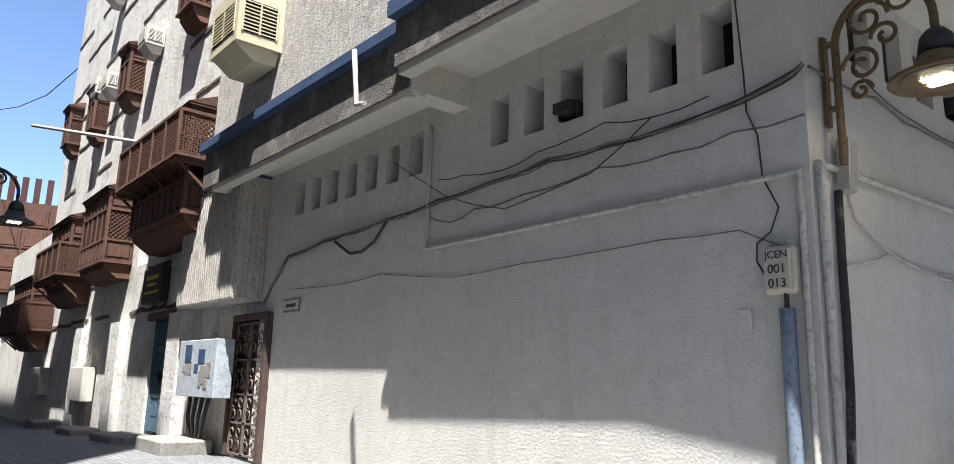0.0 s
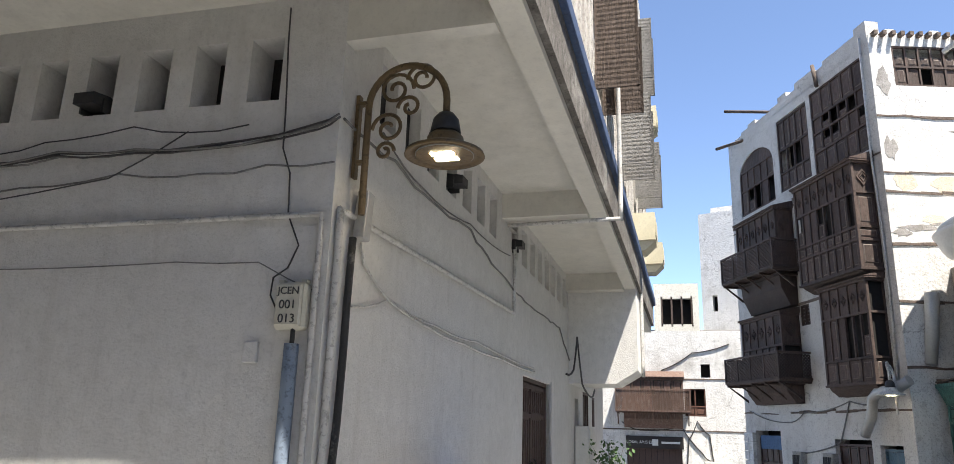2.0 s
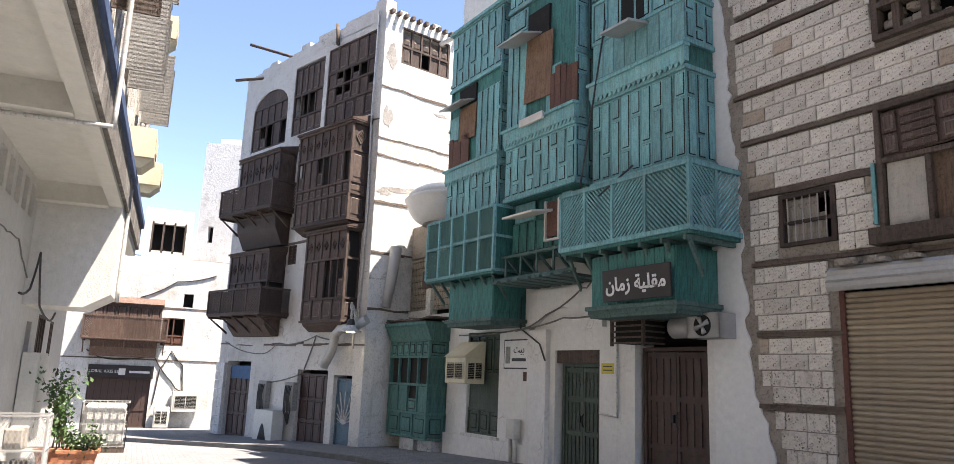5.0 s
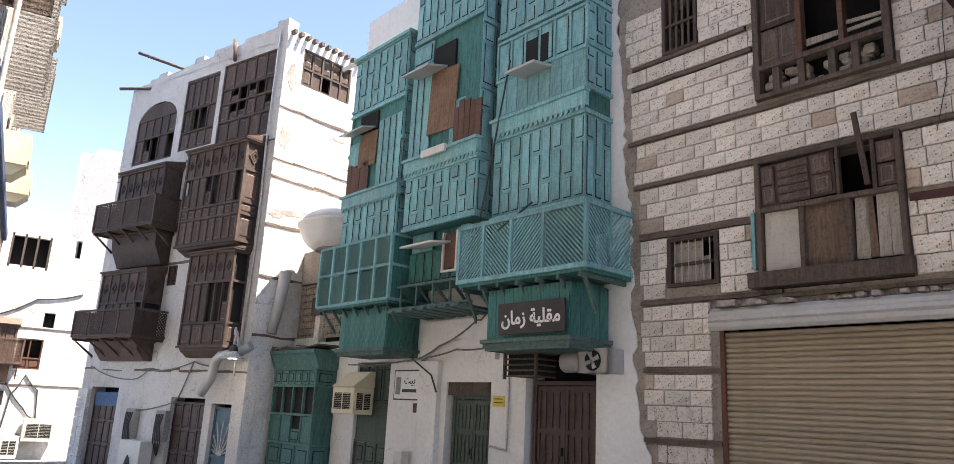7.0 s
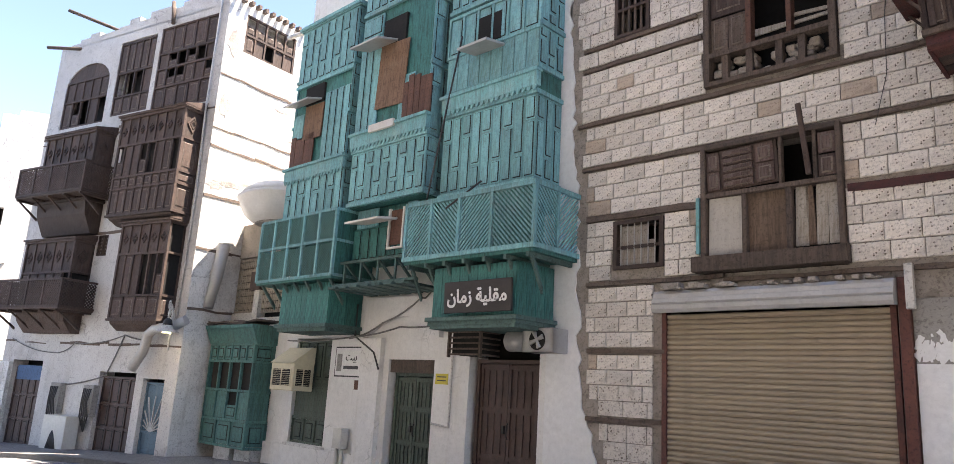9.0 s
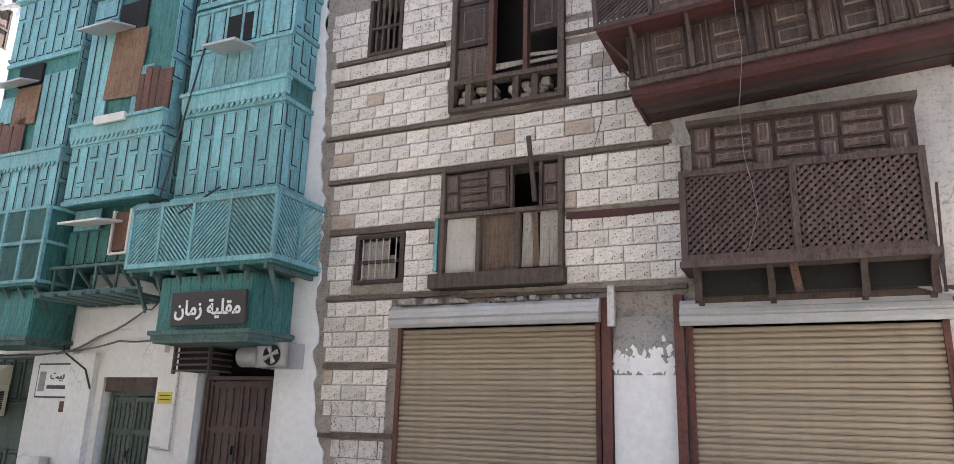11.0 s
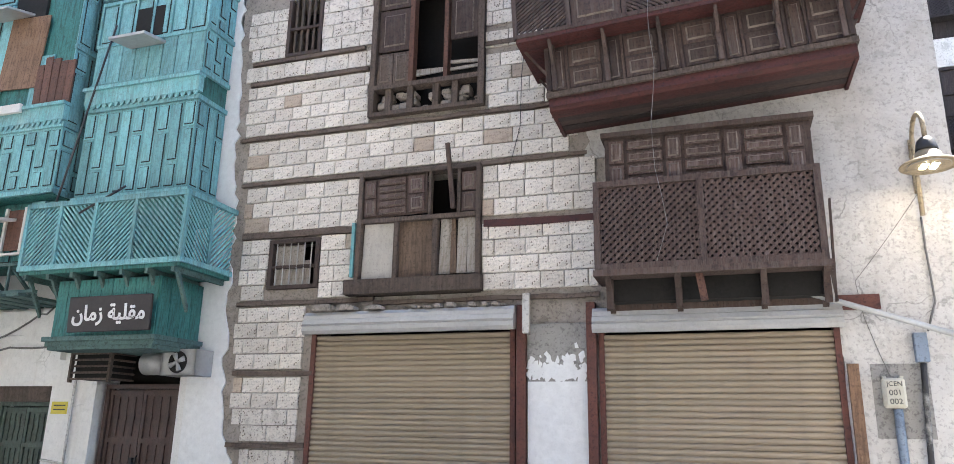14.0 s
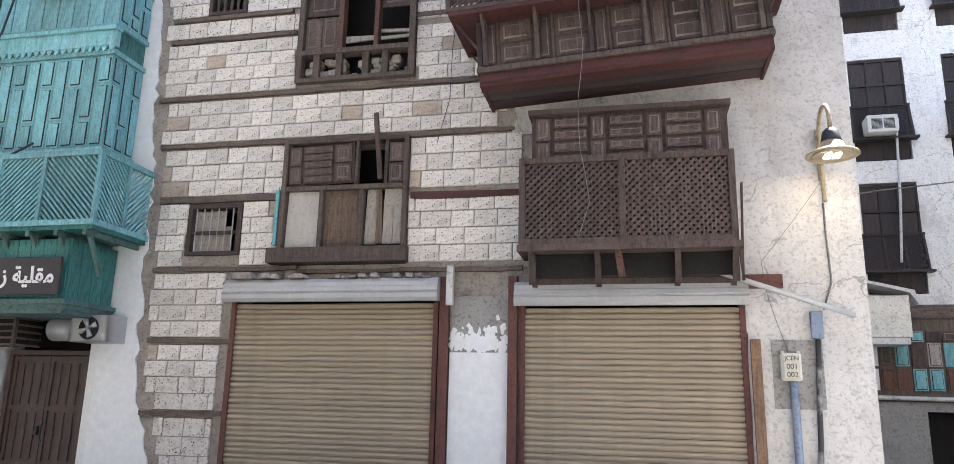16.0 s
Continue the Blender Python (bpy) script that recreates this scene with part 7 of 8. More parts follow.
# ---- lamps ----
def street_lamp(m, reach, label, scroll=True, col=BRONZE):
    """A curved wall bracket with a bell-shaped lamp; local -y points out of the wall."""
    t = thing("wall_lamp", m, label, "lamp", "wall lamps")
    bm = bmesh.new()
    box(bm, -0.03, 0.03, -0.03, 0.0, -0.35, 0.35)
    for z in (0.28, -0.22):
        box(bm, -0.025, 0.025, -0.12, -0.03, z - 0.015, z + 0.015)
    part("wall_plate", bm, col, t)
    R = reach / 2
    arc = [(0, -0.10, -0.65), (0, -0.10, 0.2)] + [(0, -0.10 - R + R * math.cos(a), 0.25 + R * 1.0 * math.sin(a)) for a in [math.pi * k / 16 for k in range(0, 17)]] + [(0, -0.10 - reach, 0.12)]
    bm = bmesh.new()
    tube(bm, arc, 0.028, 10)
    part("bracket_arm", bm, col, t)
    if scroll:
        for cy, cz, r0, turns, s in ((-0.28, 0.05, 0.14, 1.4, 1), (-0.33, 0.38, 0.15, 1.5, -1), (-0.55, 0.46, 0.13, 1.5, 1), (-0.26, -0.14, 0.08, 1.3, -1), (-0.45, 0.22, 0.1, 1.2, 1)):
            bm = bmesh.new()
            n = 26
            tube(bm, [(0, cy + s * r0 * (1 - 0.75 * k / n) * math.cos(turns * 2 * math.pi * k / n), cz + r0 * (1 - 0.75 * k / n) * math.sin(turns * 2 * math.pi * k / n)) for k in range(n + 1)], 0.016, 6)
            part("scroll", bm, col, t)
    head = new("lamp_head")
    head.parent = t
    head.matrix_local = pose(0, -0.10 - reach, -0.22)
    bm = bmesh.new()
    lathe(bm, [(0.02, 0.36), (0.06, 0.35), (0.10, 0.30), (0.115, 0.22), (0.12, 0.19), (0.10, 0.185)], 20)
    part("cap", bm, BLACK, head)
    bm = bmesh.new()
    lathe(bm, [(0.10, 0.19), (0.14, 0.15), (0.15, 0.10), (0.22, 0.06), (0.30, 0.025), (0.31, 0.0), (0.30, -0.005), (0.27, 0.01), (0.225, 0.02), (0.22, 0.0)], 32)
    part("shade", bm, col, head)
    bm = bmesh.new()
    lathe(bm, [(0.225, 0.015), (0.225, 0.004), (0.2, 0.002)], 28)
    part("lens", bm, GALV, head)
    for x in (-0.055, 0.055):
        boxes("lamp_strip", GOLDLIT, head, (x - 0.032, x + 0.032, -0.09, 0.09, -0.006, 0.001))
    return t


lp = street_lamp(at(FB, 0.25, -0.02, 3.94), 0.66, "bronze scrolled wall lamp with a bell shade, lit")
lamp2 = street_lamp(at(FS, 2.30, -0.02, 4.95), 0.55, "pale bronze swan-neck wall lamp, lit, on rough plaster", False, mat("pale_bronze", (0.36, 0.29, 0.19), (0.26, 0.2, 0.13), 4.0, 0.5, 0.2, 25.0))
lamp3 = street_lamp(at(FTL, -0.1, -0.3, 3.0, 0, 0, 40), 0.4, "small bell lamp on a white scrolled bracket", True, PIPE_WHITE)
lamp4 = street_lamp(pose(-13.9, 0.7, 4.3, 0, 0, 180), 0.75, "dark bell lamp on a scrolled bracket over the lane", True, CABLE_DARK)
bm = bmesh.new()
tube(bm, [(-13.9, 0.70, ground_z(-13.9, 0.6)), (-13.9, 0.70, 4.7)], 0.06, 10)
tagged(part("lamp_post", bm, CABLE_DARK), "dark steel post carrying a lane lamp", "post")
for ob, e in ((lp, 12.0), (lamp2, 2.5)):
    l = new("lamp_light", bpy.data.lights.new("lamp_light", "SPOT"))
    l.data.energy, l.data.color, l.data.spot_size, l.data.shadow_soft_size = e, (1.0, 0.78, 0.45), radians(150), 0.1
    head = [c for c in ob.children if c.name.startswith("lamp_head")][0]
    l.matrix_world = Matrix.Translation((ob.matrix_world @ head.matrix_local).translation - Vector((0, 0, 0.02)))


# ---- air conditioners ----
def ac_case(name, m, w, h, d, mt, label, hopper=True):
    """A boxed cooler with two grilles and a hopper-shaped bottom; face towards -y."""
    t = thing(name, m, label, "air conditioner", "window coolers")
    bm = bmesh.new()
    if hopper:
        prism(bm, [(0, 0), (-d, 0), (-d, h), (0, h)], "x", 0, w)
        prism(bm, [(-0.05, -0.22), (-d * 0.55, -0.22), (-d, 0), (0, 0)], "x", 0.08, w - 0.08)
    else:
        box(bm, 0, w, -d, 0, 0, h, 0.015)
    part("case", bm, mt, t)
    fin = 0.008 if hopper else 0.003
    for k in range(2):
        g = new("grille")
        g.parent = t
        g.matrix_local = pose(0.1 * w, -d - 0.004, h * 0.18) if k == 0 else pose(w + 0.004, -d * 0.9, h * 0.18, 0, 0, 90)
        gw = w * 0.8 if k == 0 else d * 0.75
        boxes("backing", DARK, g, (0, gw, -0.002, 0.003, 0, h * 0.6))
        bm = bmesh.new()
        for i in range(9):
            z = h * 0.6 * (i + 0.5) / 9
            box(bm, 0, gw, -0.014 if hopper else -0.006, -0.002, z - fin, z + fin)
        for x in (0, gw / 2, gw):
            box(bm, x - 0.012, x + 0.012, -0.018, -0.001, 0, h * 0.6)
        part("louvre", bm, mt, g)
    return t


ac_case("window_cooler", at(FA, -10.85, -0.72, 6.45), 1.05, 0.85, 0.7, AC_CREAM, "cream boxed window cooler with a hopper bottom")
for u, z, mt in ((6.0, 7.5, AC_CREAM), (14.8, 10.0, AC_CREAM), (11.3, 5.85, AC_CREAM), (16.2, 6.4, AC_CREAM)):
    ac_case("window_cooler", at(FB, u, -1.4, z), 0.8, 0.62, 0.5, mt, "yellowed boxed cooler on an upper wall")
for u, z in ((4.6, 6.3), (8.2, 6.5), (9.8, 9.0), (3.0, 9.6), (12.5, 7.2)):
    t = thing("louvred_shutter", at(FB, u, -1.42, z), "open grey louvred shutters on an upper wall", "shutter", "upper shutters")
    for k in range(2):
        bm = bmesh.new()
        box(bm, 0, 0.04, -0.6, 0, 0, 1.4), box(bm, 0, 0.04, -0.6, -0.56, 0, 1.4)
        for i in range(18):
            box(bm, 0.0, 0.03, -0.58, -0.02, 0.03 + i * 0.076, 0.07 + i * 0.076)
        q = part("leaf", bm, WOOD_GREY if u < 8 else GREY, t)
        q.matrix_local = pose(k * 0.9, 0, 0)
for u, z in ((-18.95, 9.75), (-22.6, 9.7), (-24.0, 9.95), (-23.6, 13.0)):
    ac_case("window_cooler", at(FA, u, -0.12, z), 0.65, 0.5, 0.45, AC_WHITE, "white boxed cooler on an old facade")
ac_case("window_cooler", at(FS, -15.95, 0.0, 1.55), 0.95, 0.62, 0.55, AC_CREAM, "cream boxed cooler with a sloped hood on a street window", False)
bm = bmesh.new()
prism(bm, [(-0.6, 2.17), (-0.1, 2.55), (0, 2.55), (0, 2.17)], "x", -15.95, -15.0)
o = part("cooler_hood", bm, AC_CREAM)
o.matrix_world = FS
tagged(o, "sloped cream tin hood over a cooler", "hood")
ac_case("window_cooler", at(FR, 5.0, -0.02, 8.05), 0.66, 0.42, 0.5, AC_WHITE, "white box air conditioner in a timber window", False)
# fan box and louvred cage over the brown door
t = thing("exhaust_fan", at(FS, -8.85, 0, 2.45), "grey exhaust fan box with a round tin duct", "fan")
boxes("housing", GALV, t, (0.45, 1.1, -0.4, -0.3, 0, 0.4), (0.45, 0.5, -0.4, 0, 0, 0.4), (1.05, 1.1, -0.4, 0, 0, 0.4), (0.5, 1.05, -0.4, 0, 0.36, 0.4), (0.5, 1.05, -0.4, 0, 0, 0.04))
bm = bmesh.new()
tube(bm, [(0.0, -0.2, 0.2), (0.45, -0.2, 0.2)], 0.18, 16)
part("duct", bm, GALV, t)
bm = bmesh.new()
tube(bm, [(0.775, -0.405, 0.2), (0.775, -0.415, 0.2)], 0.17, 20)
part("fan_opening", bm, DARK, t)
bm = bmesh.new()
for k in range(4):
    a = k * math.pi / 2 + 0.4
    tube(bm, [(0.775, -0.425, 0.2), (0.775 + 0.14 * math.cos(a), -0.425, 0.2 + 0.14 * math.sin(a))], [0.02, 0.045], 6)
part("blade", bm, GALV, t)
t = thing("louvred_cage", at(FS, -10.05, 0, 2.36), "old louvred iron cage for a cooler", "cage")
for i in range(6):
    boxes("slat", WOOD_GREY, t, (0, 0.8, -0.55, -0.50, 0.02 + i * 0.1, 0.05 + i * 0.1))
    boxes("slat", WOOD_GREY, t, (0.78, 0.82, -0.5, -0.02, 0.02 + i * 0.1, 0.05 + i * 0.1))
for x in (0, 0.78):
    boxes("post", WOOD_GREY, t, (x, x + 0.04, -0.56, -0.5, -0.02, 0.6))
boxes("case", DARK, t, (0.06, 0.76, -0.48, -0.0, 0.03, 0.56))

# ---- signs and small fixtures on the turquoise house ----
t = thing("house_sign", at(FS, -14.18, -0.005, 1.92), "white framed sign with black Arabic writing", "sign")
boxes("frame", INK, t, (0, 0.95, -0.02, 0, 0, 0.66))
boxes("plate", LETTER, t, (0.03, 0.92, -0.026, -0.02, 0.03, 0.63))
text_ob("lettering", "\ufe96\ufef4\ufe91", pose(0.6, -0.03, 0.43, 90, 0, 0), 0.24, INK, t)
boxes("letter_bar", INK, t, (0.33, 0.86, -0.03, -0.026, 0.17, 0.24))
boxes("emblem", GREY, t, (0.08, 0.26, -0.03, -0.026, 0.12, 0.5))
o = boxes("small_plaque", WOOD_ORANGE, None, (-13.42, -13.22, -0.02, 0, 1.66, 1.86))
o.matrix_world = FS
tagged(o, "small brown wooden plaque below a sign", "plaque")
t = thing("yellow_plate", at(FS, -10.88, -0.005, 1.86), "yellow notice plate with dark lines", "sign")
boxes("plate", YELLOW, t, (0, 0.34, -0.01, 0, 0, 0.2))
boxes("letter_bar", INK, t, (0.05, 0.3, -0.013, -0.01, 0.13, 0.15), (0.05, 0.3, -0.013, -0.01, 0.06, 0.08))
wall_run("wall_pipe", FS, [(-10.42, 2.9), (-10.42, 1.08), (-10.9, 1.12)], 0.04, 0.022, PIPE_WHITE, "thin white pipe down a wall", category="pipe")
wall_run("cable", FS, [(-13.58, 2.75), (-12.48, 3.06), (-11.32, 3.54), (-11.05, 3.64)], 0.14, 0.018, CABLE, "pale cable swagged over a door", 0.06)
wall_run("cable", FS, [(-16.0, 2.72), (-13.46, 2.78), (-11.89, 2.97), (-10.63, 3.01), (-9.62, 3.0)], 0.15, 0.018, CABLE, "pale cable swagged along a wall", 0.04)
wall_run("wall_pipe", FS, [(-13.4, 3.5), (-13.4, 2.8), (-12.7, 2.45), (-12.5, 2.1)], 0.13, 0.02, CABLE_DARK, "dark bent pipe over a doorway", category="pipe")
t = thing("meter_box", at(FS, -13.75, -0.02, 0.42), "pale meter box on two pipes", "meter box")
boxes("case", AC_WHITE, t, (0, 0.3, -0.2, 0, 0, 0.42), bevel=0.01)
for x in (0.05, 0.24):
    bm = bmesh.new()
    tube(bm, [(x, -0.1, 0), (x, -0.1, -0.6)], 0.04, 8)
    part("pipe", bm, AC_WHITE, t)
for u0, z0, u1, z1, y in ((-10.0, 8.6, -10.55, 4.3, 0.75), (-9.0, 5.4, -9.55, 4.9, 1.0)):
    bm = bmesh.new()
    tube(bm, [(u0, -y, z0), (u1, -y - 0.3, z1)], 0.018, 6)
    o = part("stay_pole", bm, CABLE_DARK)
    o.matrix_world = FS
    tagged(o, "thin dark pole leaning across a painted bay", "pole")

# ---- fixtures on the stone house corner ----
jbox(at(FS, 1.76, -0.012, 2.21), ("JCEN", "001", "002"), "grey-white cable junction box with black lettering")
o = boxes("cement_patch", GREY, None, (1.55, 2.15, -0.018, 0, 1.7, 2.55))
o.matrix_world = FS
tagged(o, "grey cement patch on stained plaster", "patch", kind="structure")
wall_run("riser_pipe", FS, [(1.78, 2.03), (1.78, 0.0)], 0.06, 0.05, PIPE_BLUE, "blue-grey riser pipe on plaster", category="pipe")
wall_run("post_pipe", FS, [(2.10, 2.55), (2.02, 1.0), (2.0, 0.0)], 0.06, 0.032, PEEL, "black pipe with white marks up a wall", category="pipe")
o = boxes("switch_box", PIPE_BLUE, None, (2.03, 2.17, -0.1, -0.01, 2.56, 2.9), bevel=0.008)
o.matrix_world = FS
tagged(o, "small grey-blue switch box on plaster", "switch box")
wall_run("cable", FS, [(2.3, 4.3), (2.3, 3.91), (2.32, 3.27), (2.2, 2.92)], 0.03, 0.012, CABLE, "grey cable from a lamp to a switch box")
wall_run("cable", FS, [(2.3, 4.6), (1.5, 3.55), (1.55, 3.1), (1.75, 2.4)], 0.02, 0.0035, CABLE, "thin loose wire on plaster", 0.02)
wall_run("cable", FS, [(-0.74, 8.58), (-0.71, 6.58), (-0.67, 6.16), (-0.74, 5.41), (-0.72, 4.78), (-0.61, 4.09), (-0.75, 3.65)], 1.266, 0.0045, CABLE, "pale wire dangling before a timber bay", 0.0, wobble=0.01)
wall_run("cable", FS, [(-2.66, 7.4), (-2.71, 6.9), (-2.73, 6.09), (-2.9, 5.42)], 0.03, 0.006, CABLE_DARK, "thin dark wire down a stone wall")
wall_run("cable", FR, [(1.0, 6.3), (5.0, 6.5), (12.0, 7.4)], 1.0, 0.015, CABLE, "pale wire across the side lane", 0.1)
wall_run("drain_pipe", FR, [(5.70, 8.2), (5.62, 6.5), (5.5, 5.0)], 0.2, 0.03, PIPE_WHITE, "thin white drain pipe from a cooler", category="pipe")
wall_run("wall_pipe", FR, [(4.0, 2.0), (12.0, 1.9)], 0.08, 0.05, PIPE_WHITE, "long white pipe along a wall", category="pipe")

# ---- meter boxes and cables at the tower's foot ----
for u, z in ((-5.1, 0.5), (-3.55, 0.5)):
    t = thing("meter_box", at(FTL, u, 0, z), "rusty open meter box with tangled cables", "meter box", "tower meter boxes")
    boxes("case", GREY, t, (0, 0.45, -0.18, 0, 0, 0.85))
    for k in range(5):
        bm = bmesh.new()
        tube(bm, [(0.05 + k * 0.08, -0.2, 0.75), (0.1 + k * 0.06, -0.25, 0.4), (0.03 + k * 0.09, -0.2, 0.0), (0.15, -0.1, -0.4)], 0.018, 6)
        part("cable", bm, CABLE_DARK, t)
t = thing("grey_cabinet", at(FTL, -4.65, -0.1, -0.62), "pale cabinet with a spray of black marks", "cabinet")
boxes("body", AC_WHITE, t, (0, 1.05, -0.4, 0, 0.05, 1.1), bevel=0.01)
bm = bmesh.new()
for k in range(7):
    tube(bm, [(0.3 + 0.08 * k, -0.41, 0.15), (0.52 + 0.02 * (k - 3), -0.41, 0.7 - 0.03 * abs(k - 3))], 0.02, 5)
part("black_mark", bm, INK, t)
wall_run("cable", FTL, [(-4.83, 1.3), (-2.89, 1.63), (-2.32, 2.75), (-1.21, 2.63), (-1.34, 2.28)], 0.04, 0.02, CABLE, "grey cable looping over doorways", 0.05)
wall_run("cable", FTL, [(-7.8, 2.6), (-5.5, 2.2), (-4.5, 2.5), (-2.3, 2.75)], 0.04, 0.015, CABLE, "grey cable along a weathered wall", 0.1)
t = thing("meter_box", at(FS, -20.6, 0.05, 0.5), "narrow grey metal box on a cream wall", "meter box")
boxes("case", GREY, t, (0, 0.35, -0.2, 0, 0, 1.15), bevel=0.01)
bm = bmesh.new()
tube(bm, [(0.15, -0.1, 1.15), (0.15, -0.1, 2.6)], 0.03), tube(bm, [(0.2, -0.1, 0.0), (0.3, -0.1, -0.9)], 0.03)
part("cable", bm, CABLE_DARK, t)
# lane cabinets
for u, w_, z in ((-13.7, 1.75, 1.36), ):
    t = thing("meter_cabinet", at(FA, u, -0.15, z), "pale blue metal meter cabinet with peeling posters", "cabinet")
    boxes("case", mat("pale_blue_case", (0.5, 0.56, 0.62), (0.42, 0.48, 0.55), 2.0, 0.5, 0.1), t, (0, w_, -0.3, 0, 0, 0.95), bevel=0.01)
    rz = random.Random(3)
    for k in range(9):
        x, z_ = rz.uniform(0.05, w_ - 0.4), rz.uniform(0.08, 0.6)
        boxes("poster_scrap", rz.choice((INK, LETTER, GREY, BLUE_BAND, GREY)), t, (x, x + rz.uniform(0.12, 0.35), -0.304 - 0.001 * k, -0.3, z_, z_ + rz.uniform(0.1, 0.32)))
    bm = bmesh.new()
    for k in range(4):
        tube(bm, [(0.2 + 0.3 * k, -0.1, 0), (0.3 + 0.25 * k, -0.15, -0.35), (0.4 + 0.1 * k, -0.1, -0.9)], 0.035, 6)
    part("cable", bm, CABLE_DARK, t)
for u, z in ((-22.4, 1.0), (-28.0, 1.0)):
    o = boxes("meter_cabinet", AC_WHITE, None, (u, u + 1.4, -0.4, -0.1, z, z + 0.85), bevel=0.01)
    o.matrix_world = FA
    tagged(o, "pale metal meter cabinet on a lane wall", "cabinet")
bm = bmesh.new()
tube(bm, [(-24.3, -1.9, 8.8), (-19.0, -0.1, 7.4)], 0.05, 6)
o = part("drain_spout", bm, PIPE_WHITE)
o.matrix_world = FA
tagged(o, "long pale drain spout jutting over the lane", "spout")

bm = bmesh.new()
tube(bm, [(-29.4, 4.72, 12.85), (-32.0, 4.2, 12.4), (-34.5, 3.6, 12.45), (-38.2, 2.6, 12.95), (-38.2, 2.6, 10.0)], 0.02, 6)
tagged(part("cable", bm, CABLE_DARK), "thin dark wire sagging over the lane", "cable")
for u, z1 in ((12.15, 5.38), (12.38, 5.38)):
    wall_run("downpipe", FB, [(u, 2.95), (u + 0.02, 4.2), (u, z1)], 1.50, 0.035, PIPE_WHITE, "white downpipe on a projecting box", category="pipe")

# ---- things on the street ----
t = thing("planter", pose(-1.66, 6.75, 0, 0, 0, 8), "beige cast stone planter with sunk cross panels", "planter")
PW, PH = 0.70, 1.02
boxes("body", PLANTER, t, (-PW / 2, PW / 2, -0.4, 0.4, 0, PH - 0.1), (-PW / 2 - 0.03, PW / 2 + 0.03, -0.43, 0.43, PH - 0.1, PH), bevel=0.01)
for i in range(2):
    for s in (0, 1):
        f = new("cross_panel")
        f.parent = t
        f.matrix_local = pose(-0.34 + 0.34 * i, -0.402, 0.45) @ Matrix.Diagonal((0.92, 1, 1, 1)) if s == 0 else pose(PW / 2 + 0.002, -0.37 + 0.4 * i, 0.45, 0, 0, 90)
        boxes("frame", PLANTER, f, (0, 0.36, -0.035, 0, 0, 0.04), (0, 0.36, -0.035, 0, 0.4, 0.44), (0, 0.04, -0.035, 0, 0.04, 0.4), (0.32, 0.36, -0.035, 0, 0.04, 0.4))
        for a in (52, -52):
            q = boxes("bar", PLANTER, f, (-0.22, 0.22, -0.025, 0, -0.03, 0.03))
            q.matrix_local = pose(0.18, 0, 0.22, 0, a, 0)
bm = bmesh.new()
rk = random.Random(6)
lathe(bm, [(0.05, 1.14), (0.2, 1.15), (0.33, 1.12), (0.36, 1.08), (0.36, 1.05), (0.3, 1.042)], 26)
for v in bm.verts:
    v.co += Vector((rk.uniform(-1, 1), rk.uniform(-1, 1), rk.uniform(-0.6, 1))) * 0.04
for fc in bm.faces:
    fc.smooth = True
o = part("bin_bag", bm, BAG)
o.matrix_world = pose(-1.60, 6.78, 0.0, 0, 0, 8)
tagged(o, "crumpled black plastic bag on a planter", "bag")
t = thing("wheelie_bin", pose(-1.52, 7.75, 0, 0, 0, 4), "blue plastic wheelie bin beside a planter", "bin")
bm = bmesh.new()
prism(bm, [(-0.26, 0.06), (0.26, 0.06), (0.30, 0.96), (-0.30, 0.96)], "y", -0.3, 0.3)
part("body", bm, BIN_BLUE, t)
boxes("lid", BIN_BLUE, t, (-0.34, 0.36, -0.36, 0.34, 0.96, 1.02), (-0.34, 0.36, -0.36, -0.32, 0.90, 0.96), bevel=0.01)
for s in (-0.25, 0.25):
    bm = bmesh.new()
    tube(bm, [(s - 0.03, 0.3, 0.1), (s + 0.03, 0.3, 0.1)], 0.1, 14)
    part("wheel", bm, BLACK, t)


def crate(m, w, d, h, mt, label):
    t = thing("wire_crate", m, label, "crate", "wire crates")
    bm = bmesh.new()
    for x in (0, w):
        for y in (0, d):
            box(bm, x - 0.015, x + 0.015, y - 0.015, y + 0.015, 0, h)
    for z in (0.03, h * 0.5, h):
        for y in (0, d):
            box(bm, 0, w, y - 0.012, y + 0.012, z - 0.012, z + 0.012)
        for x in (0, w):
            box(bm, x - 0.012, x + 0.012, 0, d, z - 0.012, z + 0.012)
    part("frame", bm, mt, t)
    for k, (a, ww) in enumerate(((pose(0, 0, 0), w), (pose(w, 0, 0, 0, 0, 90), d), (pose(0, d, 0), w), (pose(0, 0, 0, 0, 0, 90), d))):
        bm = bmesh.new()
        for an in (60, -60):
            slats(bm, 0, ww, 0.03, h, 0, 0.055, 0.007, an, 0.005)
        q = part("wire_mesh", bm, mt, t)
        q.matrix_local = a
    rz = random.Random(9)
    for k in range(6):
        x, y, z = rz.uniform(0.1, w - 0.35), rz.uniform(0.1, d - 0.3), 0.03 if k < 3 else h * 0.5
        boxes("bundle", rz.choice((BOARD_PALE, GALV, GREY, WOOD_GREY)), t, (x, x + 0.25, y, y + 0.2, z, z + rz.uniform(0.15, 0.35)), bevel=0.02)
    return t


